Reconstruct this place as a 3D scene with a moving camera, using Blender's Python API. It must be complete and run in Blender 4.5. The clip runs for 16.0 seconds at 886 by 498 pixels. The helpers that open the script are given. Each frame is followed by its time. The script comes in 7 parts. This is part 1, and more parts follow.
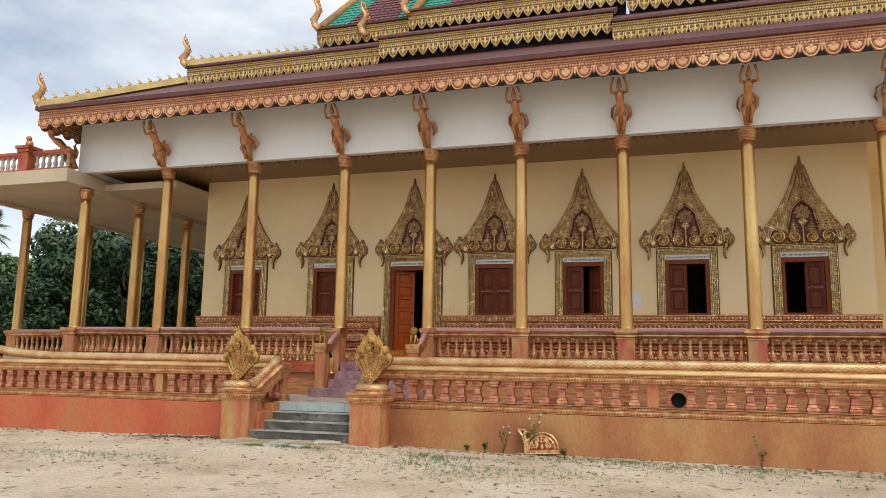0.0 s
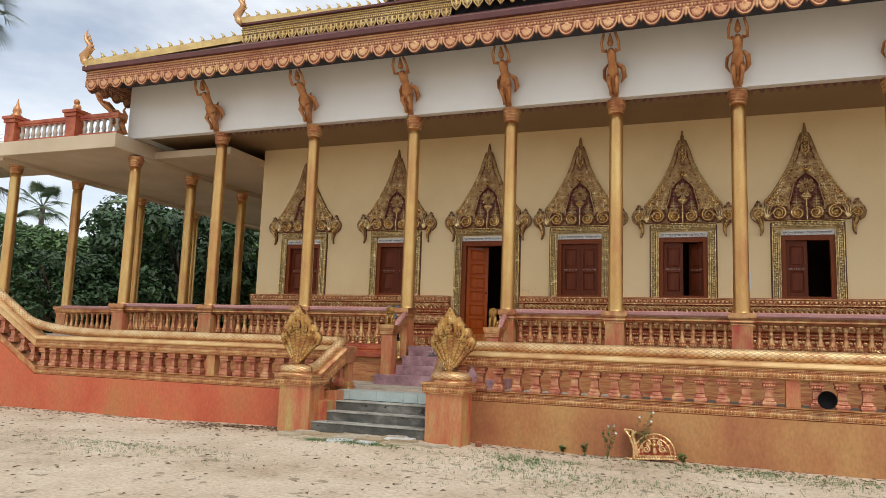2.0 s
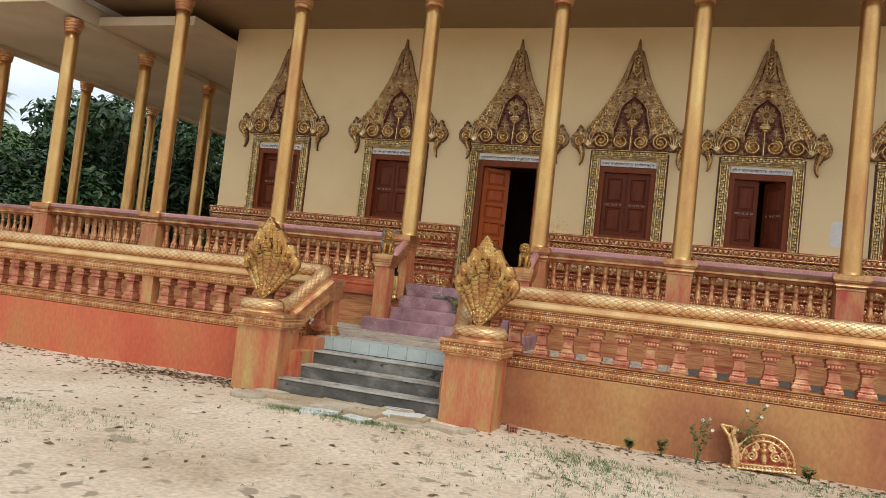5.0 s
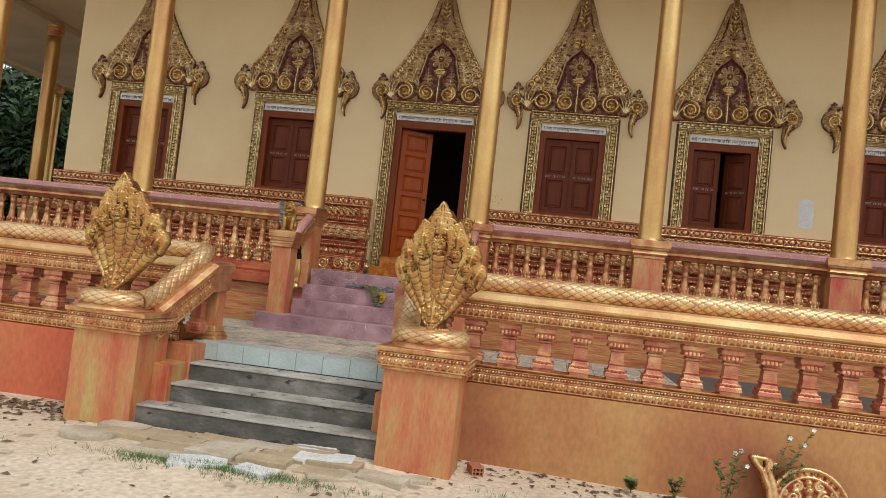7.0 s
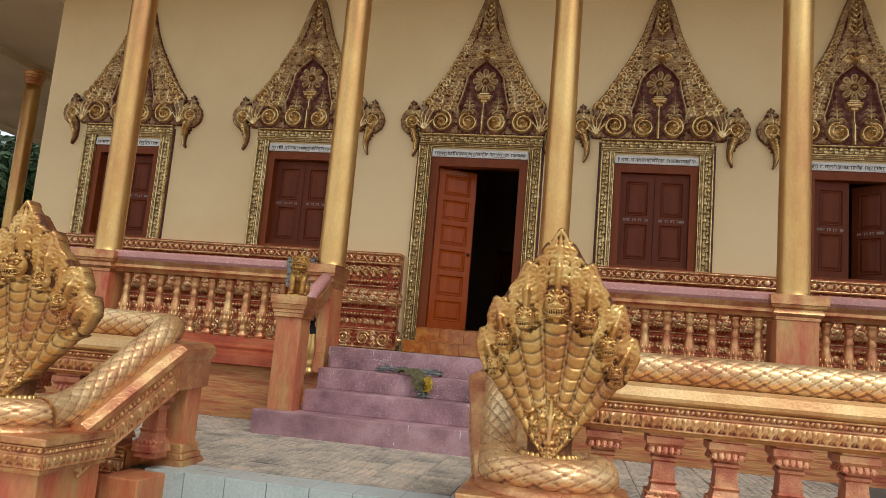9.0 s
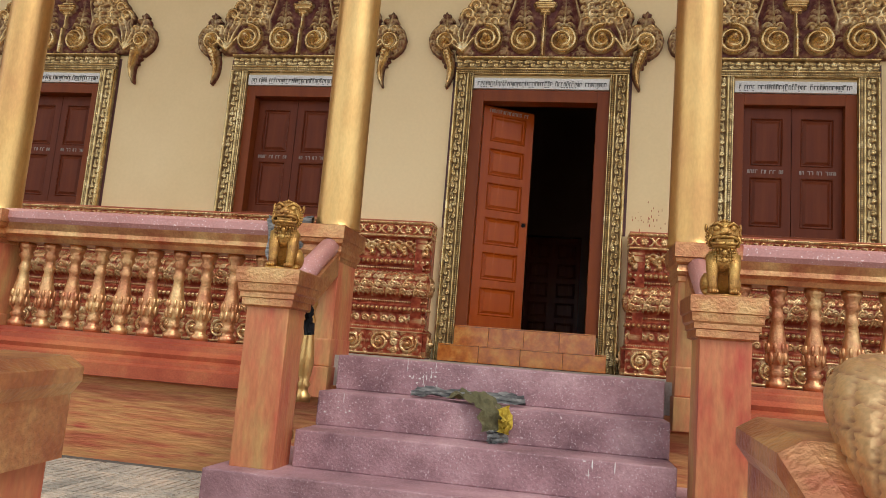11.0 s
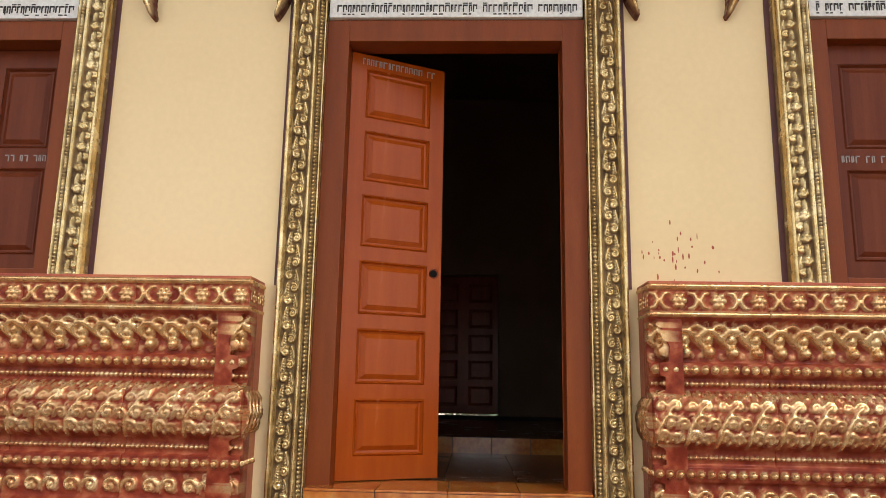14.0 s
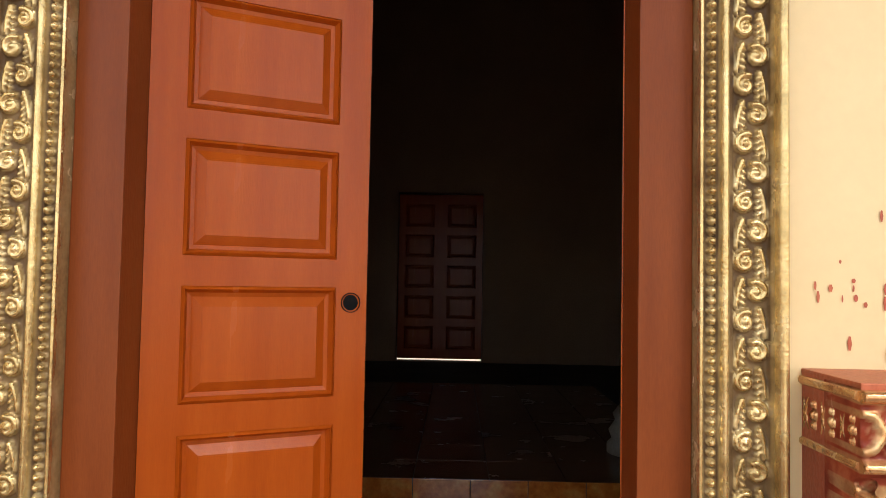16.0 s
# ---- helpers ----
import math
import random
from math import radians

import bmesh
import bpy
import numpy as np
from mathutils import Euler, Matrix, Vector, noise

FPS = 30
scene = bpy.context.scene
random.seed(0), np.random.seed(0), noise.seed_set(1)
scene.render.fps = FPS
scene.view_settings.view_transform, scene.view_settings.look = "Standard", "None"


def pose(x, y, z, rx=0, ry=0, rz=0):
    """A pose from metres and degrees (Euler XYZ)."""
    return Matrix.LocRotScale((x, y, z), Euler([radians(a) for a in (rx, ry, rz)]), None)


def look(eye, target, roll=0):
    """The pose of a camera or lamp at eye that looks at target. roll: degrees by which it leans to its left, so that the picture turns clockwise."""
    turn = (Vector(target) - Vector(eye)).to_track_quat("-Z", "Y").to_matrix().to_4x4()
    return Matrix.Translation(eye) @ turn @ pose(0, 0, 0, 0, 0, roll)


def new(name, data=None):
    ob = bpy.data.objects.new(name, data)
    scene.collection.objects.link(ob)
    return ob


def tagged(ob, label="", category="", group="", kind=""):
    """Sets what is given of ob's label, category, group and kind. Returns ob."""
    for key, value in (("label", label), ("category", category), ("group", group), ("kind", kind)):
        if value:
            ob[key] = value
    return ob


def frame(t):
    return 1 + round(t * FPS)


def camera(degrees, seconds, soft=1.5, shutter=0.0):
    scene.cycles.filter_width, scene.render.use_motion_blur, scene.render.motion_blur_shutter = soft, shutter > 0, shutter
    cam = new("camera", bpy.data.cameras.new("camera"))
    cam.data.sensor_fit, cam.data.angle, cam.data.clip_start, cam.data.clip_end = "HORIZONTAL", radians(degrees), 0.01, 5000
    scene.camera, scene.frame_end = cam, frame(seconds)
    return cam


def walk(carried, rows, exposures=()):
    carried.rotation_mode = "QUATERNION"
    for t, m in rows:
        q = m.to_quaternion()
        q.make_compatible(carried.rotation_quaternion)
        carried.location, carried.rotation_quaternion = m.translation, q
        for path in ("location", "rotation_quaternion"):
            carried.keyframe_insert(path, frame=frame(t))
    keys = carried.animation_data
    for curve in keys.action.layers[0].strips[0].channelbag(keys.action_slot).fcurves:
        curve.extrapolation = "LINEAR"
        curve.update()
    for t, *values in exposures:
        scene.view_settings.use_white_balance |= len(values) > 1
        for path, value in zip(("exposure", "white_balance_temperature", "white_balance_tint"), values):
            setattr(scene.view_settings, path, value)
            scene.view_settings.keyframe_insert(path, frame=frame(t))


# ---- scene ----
cam = camera(61.8, 16.0, 0.6)
METRES, EYE, TILT, LEAN, TURN = 20.0, 1.56, 0.0, 0.0, 17.0
ROWS = [
    (0.0, 0.0, 0.0, 0.0, -0.14, 8.64, -0.91),
    (0.5, -0.0101, 0.0256, 0.0001, 0.55, 8.65, -1.14),
    (1.0, -0.0142, 0.0504, 0.0003, 1.88, 8.35, -1.25),
    (1.5, -0.0261, 0.0784, 0.0, 2.9, 7.88, -1.51),
    (2.0, -0.0342, 0.1033, -0.0007, 3.64, 7.41, -1.94),
    (2.5, -0.0412, 0.132, 0.0, 4.16, 6.96, -2.8),
    (3.0, -0.0535, 0.1598, 0.0001, 4.17, 6.29, -3.96),
    (3.5, -0.0602, 0.1895, -0.0018, 4.3, 5.33, -5.06),
    (6.0, -0.1027, 0.3485, -0.0008, -3.32, 2.1, -6.77),
    (6.5, -0.1095, 0.3799, -0.0017, -6.01, 2.38, -6.7),
    (7.0, -0.1082, 0.4123, -0.0034, -8.11, 2.69, -6.31),
    (7.5, -0.109, 0.444, -0.0033, -9.06, 3.43, -5.75),
    (8.0, -0.1093, 0.4799, -0.0034, -9.12, 4.36, -5.15),
    (8.5, -0.1083, 0.5116, -0.0018, -7.87, 5.92, -4.49),
    (9.0, -0.1147, 0.5463, -0.0008, -6.87, 7.91, -4.88),
    (11.5, -0.1167, 0.728, 0.0006, -7.44, 8.13, -4.3),
    (12.0, -0.1092, 0.759, 0.0094, -8.43, 9.08, -4.09),
    (12.5, -0.1056, 0.7841, 0.0227, -12.28, 12.13, -3.45),
    (13.0, -0.097, 0.8078, 0.0289, -15.96, 12.14, -0.75),
    (13.5, -0.0925, 0.8295, 0.0354, -15.22, 11.07, 0.21),
    (14.0, -0.0891, 0.8633, 0.0364, -14.79, 10.88, -1.01),
    (14.5, -0.0804, 0.895, 0.0416, -13.36, 10.04, -2.04),
    (15.0, -0.0759, 0.917, 0.0475, -13.59, 8.74, -2.61),
    (15.5, -0.0678, 0.9385, 0.0634, -16.07, 6.61, -2.43),
    (16.0, -0.0568, 0.9586, 0.0706, -15.99, 2.44, -1.04),
]
SKY, SUN = 0.11, 1.4
DOOR_SWING = 28
EXPOSURES = [(0.0, 0.1), (3.5, 0.15), (6.0, 0.2), (9.0, 0.2), (11.5, 0.6), (12.5, 0.65), (13.5, 0.85), (14.5, 1.1), (15.0, 1.12), (16.0, 1.42)]

walk(cam, [(t, pose(0, 0, EYE, TILT, LEAN, TURN) @ pose(METRES * x, METRES * y, METRES * z, 90 + pitch, roll, yaw)) for t, x, y, z, yaw, pitch, roll in ROWS],
     EXPOSURES)

# ---- sky and sun: bright overcast ----
world = bpy.data.worlds.new("overcast_sky")
scene.world = world
world.use_nodes = True
wn, wl = world.node_tree.nodes, world.node_tree.links
wn.clear()
sky = wn.new("ShaderNodeTexSky")
sky.sky_type, sky.sun_disc = "NISHITA", False
sky.sun_elevation, sky.sun_rotation = radians(52), radians(142)
coord = wn.new("ShaderNodeTexCoord")
stretch = wn.new("ShaderNodeMapping")
stretch.inputs["Scale"].default_value = (1.0, 1.0, 2.6)
cloud = wn.new("ShaderNodeTexNoise")
cloud.inputs["Scale"].default_value, cloud.inputs["Detail"].default_value, cloud.inputs["Roughness"].default_value = 2.1, 7.0, 0.52
ramp = wn.new("ShaderNodeValToRGB")
ramp.color_ramp.elements[0].position, ramp.color_ramp.elements[0].color = 0.34, (0.25, 0.25, 0.25, 1)
ramp.color_ramp.elements[1].position, ramp.color_ramp.elements[1].color = 0.62, (1, 1, 1, 1)
mixs = wn.new("ShaderNodeMix")
mixs.data_type = "RGBA"
mixs.inputs[7].default_value = (9.6, 9.9, 10.2, 1)
back = wn.new("ShaderNodeBackground")
back.inputs["Strength"].default_value = SKY
outw = wn.new("ShaderNodeOutputWorld")
wl.new(coord.outputs["Generated"], stretch.inputs[0])
wl.new(stretch.outputs[0], cloud.inputs["Vector"])
wl.new(cloud.outputs["Fac"], ramp.inputs[0])
wl.new(ramp.outputs[0], mixs.inputs[0])
wl.new(sky.outputs[0], mixs.inputs[6])
wl.new(mixs.outputs[2], back.inputs[0])
wl.new(back.outputs[0], outw.inputs[0])
sun = new("sun", bpy.data.lights.new("sun", "SUN"))
sun.data.energy, sun.data.angle, sun.data.color = SUN, radians(25), (1.0, 0.95, 0.88)
sun.matrix_world = look((0, 0, 0), (-math.sin(radians(38)) * math.cos(radians(52)), math.cos(radians(38)) * math.cos(radians(52)), -math.sin(radians(52))))


# ---- materials ----
def material(name, colors, scale=3.0, detail=6.0, rough=0.6, metal=0.0, bump=0.15, grain=60.0, stretch=(1, 1, 1), spots=None, rvar=0.1, rand=0.0, coat=0.0, fine=0.35, spec=0.5):
    """A surface whose colour wanders between the given ones at two scales, with fine relief. spots: (colour, scale, threshold)."""
    m = bpy.data.materials.new(name)
    m.use_nodes = True
    n, l = m.node_tree.nodes, m.node_tree.links
    b = n["Principled BSDF"]
    tc = n.new("ShaderNodeTexCoord")
    mp = n.new("ShaderNodeMapping")
    mp.inputs["Scale"].default_value = stretch
    l.new(tc.outputs["Object"], mp.inputs[0])
    vec = mp.outputs[0]
    if rand:
        oi = n.new("ShaderNodeObjectInfo")
        add = n.new("ShaderNodeVectorMath")
        add.operation = "ADD"
        sc = n.new("ShaderNodeVectorMath")
        sc.operation = "SCALE"
        sc.inputs["Scale"].default_value = 40.0
        comb = n.new("ShaderNodeCombineXYZ")
        for k in range(3):
            l.new(oi.outputs["Random"], comb.inputs[k])
        l.new(comb.outputs[0], sc.inputs[0])
        l.new(sc.outputs[0], add.inputs[0])
        l.new(vec, add.inputs[1])
        vec = add.outputs[0]
    big = n.new("ShaderNodeTexNoise")
    big.inputs["Scale"].default_value, big.inputs["Detail"].default_value, big.inputs["Roughness"].default_value = scale, detail, 0.6
    l.new(vec, big.inputs["Vector"])
    fino = n.new("ShaderNodeTexNoise")
    fino.inputs["Scale"].default_value, fino.inputs["Detail"].default_value = grain, 4.0
    l.new(vec, fino.inputs["Vector"])
    cr = n.new("ShaderNodeValToRGB")
    el = cr.color_ramp.elements
    k = len(colors)
    for i, c in enumerate(colors):
        p = 0.3 + 0.4 * i / max(1, k - 1)
        e = el[i] if i < 2 else el.new(p)
        e.position, e.color = p, (*c, 1)
    l.new(big.outputs["Fac"], cr.inputs[0])
    mul = n.new("ShaderNodeMix")
    mul.data_type, mul.blend_type = "RGBA", "MULTIPLY"
    mul.inputs[0].default_value = fine
    l.new(cr.outputs[0], mul.inputs[6])
    fr = n.new("ShaderNodeMapRange")
    fr.inputs[1].default_value, fr.inputs[2].default_value, fr.inputs[3].default_value, fr.inputs[4].default_value = 0.3, 0.7, 0.55, 1.2
    l.new(fino.outputs["Fac"], fr.inputs[0])
    l.new(fr.outputs[0], mul.inputs[7])
    col = mul.outputs[2]
    if spots:
        sp = n.new("ShaderNodeTexNoise")
        sp.inputs["Scale"].default_value, sp.inputs["Detail"].default_value = spots[1], 3.0
        l.new(vec, sp.inputs["Vector"])
        sr = n.new("ShaderNodeMapRange")
        sr.inputs[1].default_value, sr.inputs[2].default_value = spots[2], spots[2] + 0.05
        l.new(sp.outputs["Fac"], sr.inputs[0])
        mx = n.new("ShaderNodeMix")
        mx.data_type = "RGBA"
        mx.inputs[7].default_value = (*spots[0], 1)
        l.new(sr.outputs[0], mx.inputs[0])
        l.new(col, mx.inputs[6])
        col = mx.outputs[2]
    l.new(col, b.inputs["Base Color"])
    rr = n.new("ShaderNodeMapRange")
    rr.inputs[3].default_value, rr.inputs[4].default_value = max(0.03, rough - rvar), min(1.0, rough + rvar)
    l.new(big.outputs["Fac"], rr.inputs[0])
    l.new(rr.outputs[0], b.inputs["Roughness"])
    b.inputs["Metallic"].default_value = metal
    b.inputs["Coat Weight"].default_value = coat
    b.inputs["Specular IOR Level"].default_value = spec
    if bump:
        bp = n.new("ShaderNodeBump")
        bp.inputs["Strength"].default_value, bp.inputs["Distance"].default_value = bump, 0.01
        l.new(fino.outputs["Fac"], bp.inputs["Height"])
        l.new(bp.outputs[0], b.inputs["Normal"])
    return m


M_CREAM = material("cream_wall_paint", [(0.74, 0.56, 0.29), (0.80, 0.62, 0.34), (0.82, 0.65, 0.37)], 0.45, 6, 0.62, bump=0.04, grain=30, fine=0.06)
M_WHITE = material("white_beam_paint", [(0.80, 0.79, 0.75), (0.88, 0.875, 0.85)], 0.4, 6, 0.6, bump=0.04, fine=0.06)
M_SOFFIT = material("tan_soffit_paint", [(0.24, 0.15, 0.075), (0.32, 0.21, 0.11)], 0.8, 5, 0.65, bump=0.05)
M_SLAB = material("porch_slab_paint", [(0.5, 0.4, 0.27), (0.6, 0.48, 0.33), (0.66, 0.56, 0.42)], 0.6, 6, 0.7, bump=0.08)
M_GOLD = material("gold_paint", [(0.48, 0.22, 0.09), (0.62, 0.37, 0.135), (0.74, 0.52, 0.21)], 1.8, 8, 0.36, 0.88, 0.16, 70, stretch=(1, 1, 0.35), fine=0.2, rand=1)
M_RECESS = material("dark_maroon_recess", [(0.10, 0.035, 0.022), (0.16, 0.06, 0.035)], 8, 4, 0.6, bump=0.1, grain=80)
M_RED = material("red_gold_moulding", [(0.30, 0.05, 0.025), (0.43, 0.10, 0.045), (0.54, 0.20, 0.08)], 2.5, 7, 0.42, 0.3, 0.2, 90, rand=1)
M_COPPER = material("copper_gold_paint", [(0.38, 0.11, 0.06), (0.59, 0.29, 0.13), (0.78, 0.53, 0.24)], 5.0, 9, 0.33, 0.7, 0.45, 60, rand=1)
M_OCHRE = material("ochre_wall_paint", [(0.36, 0.12, 0.055), (0.45, 0.20, 0.075), (0.52, 0.30, 0.11)], 0.9, 8, 0.6, 0.15, 0.25, 25, stretch=(1, 1, 0.6))
M_REDWALL = material("faded_red_wall_paint", [(0.52, 0.09, 0.04), (0.56, 0.14, 0.06), (0.5, 0.2, 0.07)], 0.8, 8, 0.6, 0.1, 0.2, 25, stretch=(1, 1, 0.5))
M_BRUSHED = material("brushed_red_ochre_paint", [(0.34, 0.045, 0.03), (0.46, 0.15, 0.06), (0.56, 0.28, 0.10), (0.40, 0.07, 0.04)], 5.0, 10, 0.55, 0.15, 0.9, 16, stretch=(0.28, 0.3, 2.6), fine=0.5)
M_PED = material("streaked_pedestal_paint", [(0.46, 0.07, 0.045), (0.53, 0.21, 0.09), (0.50, 0.36, 0.13)], 3.0, 9, 0.48, 0.2, 0.35, 30, stretch=(1.6, 1.6, 0.45), rand=1)
M_PURPLE = material("purple_terrazzo", [(0.17, 0.085, 0.095), (0.33, 0.18, 0.195), (0.48, 0.30, 0.31)], 3.2, 12, 0.5, 0, 0.4, 60, spots=((0.60, 0.48, 0.48), 110, 0.63))
M_RAILTOP = material("pink_terrazzo_rail", [(0.36, 0.16, 0.14), (0.46, 0.22, 0.2), (0.5, 0.26, 0.24)], 2.0, 6, 0.4, 0, 0.1, 80, spots=((0.74, 0.64, 0.62), 90, 0.64))
M_WOOD = material("varnished_orange_wood", [(0.315, 0.052, 0.0035), (0.36, 0.064, 0.0045), (0.40, 0.077, 0.006)], 1.6, 6, 0.25, 0, 0.04, 50, stretch=(8, 8, 0.7), rvar=0.06, fine=0.12, spec=0.22)
M_WOODX = material("dark_varnished_wood", [(0.105, 0.023, 0.009), (0.135, 0.030, 0.011), (0.16, 0.039, 0.014)], 1.6, 6, 0.36, 0, 0.04, 50, stretch=(8, 8, 0.7), rvar=0.06, fine=0.15, spec=0.15)
M_MAROON = material("maroon_door_frame", [(0.165, 0.036, 0.0085), (0.225, 0.053, 0.0115)], 2.2, 6, 0.35, 0, 0.08, 60, stretch=(5, 5, 0.6), fine=0.2, spec=0.18)
M_STEP = material("weathered_concrete", [(0.045, 0.043, 0.036), (0.10, 0.096, 0.08), (0.24, 0.23, 0.2)], 4.5, 10, 0.8, 0, 0.6, 45, stretch=(0.5, 1, 1), spots=((0.03, 0.028, 0.025), 12, 0.62))
M_TREAD = material("worn_concrete_tread", [(0.2, 0.185, 0.15), (0.36, 0.34, 0.29), (0.48, 0.46, 0.41)], 3.5, 9, 0.75, 0, 0.5, 50, spots=((0.10, 0.092, 0.075), 9, 0.62))
M_TILE = material("pale_blue_tile", [(0.36, 0.43, 0.41), (0.45, 0.52, 0.5)], 4, 6, 0.3, 0, 0.05, 60, rand=1)
M_OTILE = material("orange_marbled_tile", [(0.30, 0.07, 0.012), (0.46, 0.14, 0.022), (0.56, 0.25, 0.05)], 11, 8, 0.18, 0, 0.02, 40, rand=1, coat=0.3)
M_TERRACE = material("terrace_paver", [(0.19, 0.175, 0.145), (0.40, 0.35, 0.28), (0.56, 0.45, 0.34)], 3.4, 10, 0.75, 0, 0.4, 40, rand=1)
M_JOINT = material("dirty_mortar", [(0.06, 0.055, 0.045), (0.1, 0.09, 0.075)], 3, 6, 0.9, 0, 0.3, 40)
M_DECK = material("veranda_floor_cement", [(0.33, 0.29, 0.25), (0.45, 0.40, 0.35)], 1.5, 7, 0.6, 0, 0.15, 50)
M_SIGN = material("white_sign_paint", [(0.66, 0.64, 0.6), (0.76, 0.75, 0.72)], 3, 5, 0.5, 0, 0.03)
M_INK = material("black_lettering", [(0.02, 0.02, 0.02), (0.04, 0.035, 0.03)], 6, 3, 0.6, 0, 0)
M_PALEINK = material("grey_lettering", [(0.3, 0.27, 0.24), (0.4, 0.36, 0.32)], 6, 3, 0.6, 0, 0)
M_ROOFEDGE = material("dark_red_roof_edge", [(0.09, 0.028, 0.028), (0.15, 0.05, 0.045)], 3, 6, 0.55, 0, 0.3, 40)
M_ROOFRED = material("maroon_roof_tile", [(0.15, 0.05, 0.055), (0.22, 0.08, 0.085)], 3, 5, 0.5, 0, 0.2, 40, rand=1)
M_ROOFGREEN = material("green_roof_tile", [(0.03, 0.28, 0.2), (0.07, 0.4, 0.3)], 3, 5, 0.45, 0, 0.2, 40, rand=1)
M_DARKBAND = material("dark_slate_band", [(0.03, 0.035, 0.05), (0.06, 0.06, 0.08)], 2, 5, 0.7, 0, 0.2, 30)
M_INNER = material("hall_plaster", [(0.30, 0.19, 0.115), (0.40, 0.26, 0.16)], 1, 5, 0.7, 0, 0.05)
M_INFLOOR = material("hall_brown_tile", [(0.10, 0.04, 0.02), (0.16, 0.065, 0.03)], 3, 5, 0.25, 0, 0.03, 40, rand=1)
M_STONE = material("old_paving_slab", [(0.32, 0.26, 0.18), (0.45, 0.38, 0.27), (0.55, 0.5, 0.42)], 3, 8, 0.85, 0, 0.5, 40, rand=1)
M_YSLAB = material("yellow_paving_slab", [(0.33, 0.25, 0.15), (0.47, 0.37, 0.23)], 4, 8, 0.85, 0, 0.4, 40, rand=1)
M_BRICKH = material("red_hollow_brick", [(0.32, 0.11, 0.06), (0.42, 0.17, 0.09)], 6, 6, 0.85, 0, 0.4, 60, rand=1)
M_PLASTER = material("white_plaster_lump", [(0.5, 0.5, 0.47), (0.72, 0.72, 0.68)], 5, 8, 0.85, 0, 0.6, 40, rand=1)
M_CLOTH1 = material("striped_grey_cloth", [(0.05, 0.05, 0.055), (0.25, 0.25, 0.24), (0.5, 0.48, 0.45)], 28, 2, 0.95, 0, 0.5, 200, stretch=(0.3, 0.3, 2.0))
M_CLOTH2 = material("olive_cloth", [(0.10, 0.09, 0.05), (0.2, 0.18, 0.09), (0.28, 0.24, 0.12)], 12, 5, 0.95, 0, 0.5, 200)
M_CLOTHY = material("yellow_cloth", [(0.6, 0.42, 0.04), (0.75, 0.55, 0.08)], 10, 4, 0.95, 0, 0.4, 200)
M_CLOTHB = material("blue_black_cloth", [(0.012, 0.012, 0.015), (0.035, 0.036, 0.045)], 14, 4, 0.95, 0, 0.4, 200)
M_PETAL = material("white_petal", [(0.75, 0.75, 0.72), (0.82, 0.82, 0.8)], 20, 3, 0.7, 0, 0)
M_DRYLEAF = material("dry_leaf", [(0.10, 0.06, 0.03), (0.2, 0.12, 0.06)], 3, 4, 0.8, 0, 0.1)
M_BLACK = material("black_plastic", [(0.006, 0.006, 0.006), (0.012, 0.011, 0.011)], 4, 4, 0.8, 0, 0.05, spec=0.05)
M_BALW = material("pale_baluster_paint", [(0.42, 0.36, 0.3), (0.55, 0.48, 0.4)], 4, 5, 0.6, 0, 0.1, rand=1)


M_SNAKETOP = material("rubbed_rail_gold", [(0.55, 0.26, 0.11), (0.72, 0.45, 0.2), (0.82, 0.6, 0.3)], 1.8, 7, 0.38, 0.6, 0.2, 70)


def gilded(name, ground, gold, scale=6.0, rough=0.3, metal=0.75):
    """Gold rubbed over a painted ground: the carving's raised parts, marked by the attribute gilt, carry the gold. Some
    grounds are darkened as crevice shade too.
    """
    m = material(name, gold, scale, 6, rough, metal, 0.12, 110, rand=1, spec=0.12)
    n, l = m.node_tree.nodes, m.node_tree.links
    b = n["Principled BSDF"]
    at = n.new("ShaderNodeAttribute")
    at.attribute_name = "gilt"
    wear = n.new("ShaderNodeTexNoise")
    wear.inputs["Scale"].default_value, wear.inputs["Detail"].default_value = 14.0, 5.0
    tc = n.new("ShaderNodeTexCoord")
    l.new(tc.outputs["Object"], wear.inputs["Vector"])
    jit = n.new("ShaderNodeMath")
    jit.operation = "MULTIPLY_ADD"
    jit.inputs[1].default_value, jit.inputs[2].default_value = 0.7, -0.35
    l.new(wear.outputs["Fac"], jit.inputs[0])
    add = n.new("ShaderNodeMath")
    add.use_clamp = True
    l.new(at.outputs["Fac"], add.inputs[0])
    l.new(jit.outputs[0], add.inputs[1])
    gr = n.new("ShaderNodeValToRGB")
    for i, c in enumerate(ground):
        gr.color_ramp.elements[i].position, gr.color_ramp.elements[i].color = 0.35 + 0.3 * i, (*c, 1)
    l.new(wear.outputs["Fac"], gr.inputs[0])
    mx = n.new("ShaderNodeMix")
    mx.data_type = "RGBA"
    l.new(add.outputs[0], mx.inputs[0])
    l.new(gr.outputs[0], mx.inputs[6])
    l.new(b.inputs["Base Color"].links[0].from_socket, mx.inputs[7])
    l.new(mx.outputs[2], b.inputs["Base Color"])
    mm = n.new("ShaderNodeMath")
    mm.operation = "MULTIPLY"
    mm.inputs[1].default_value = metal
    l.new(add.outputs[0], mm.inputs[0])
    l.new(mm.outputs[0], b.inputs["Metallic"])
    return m


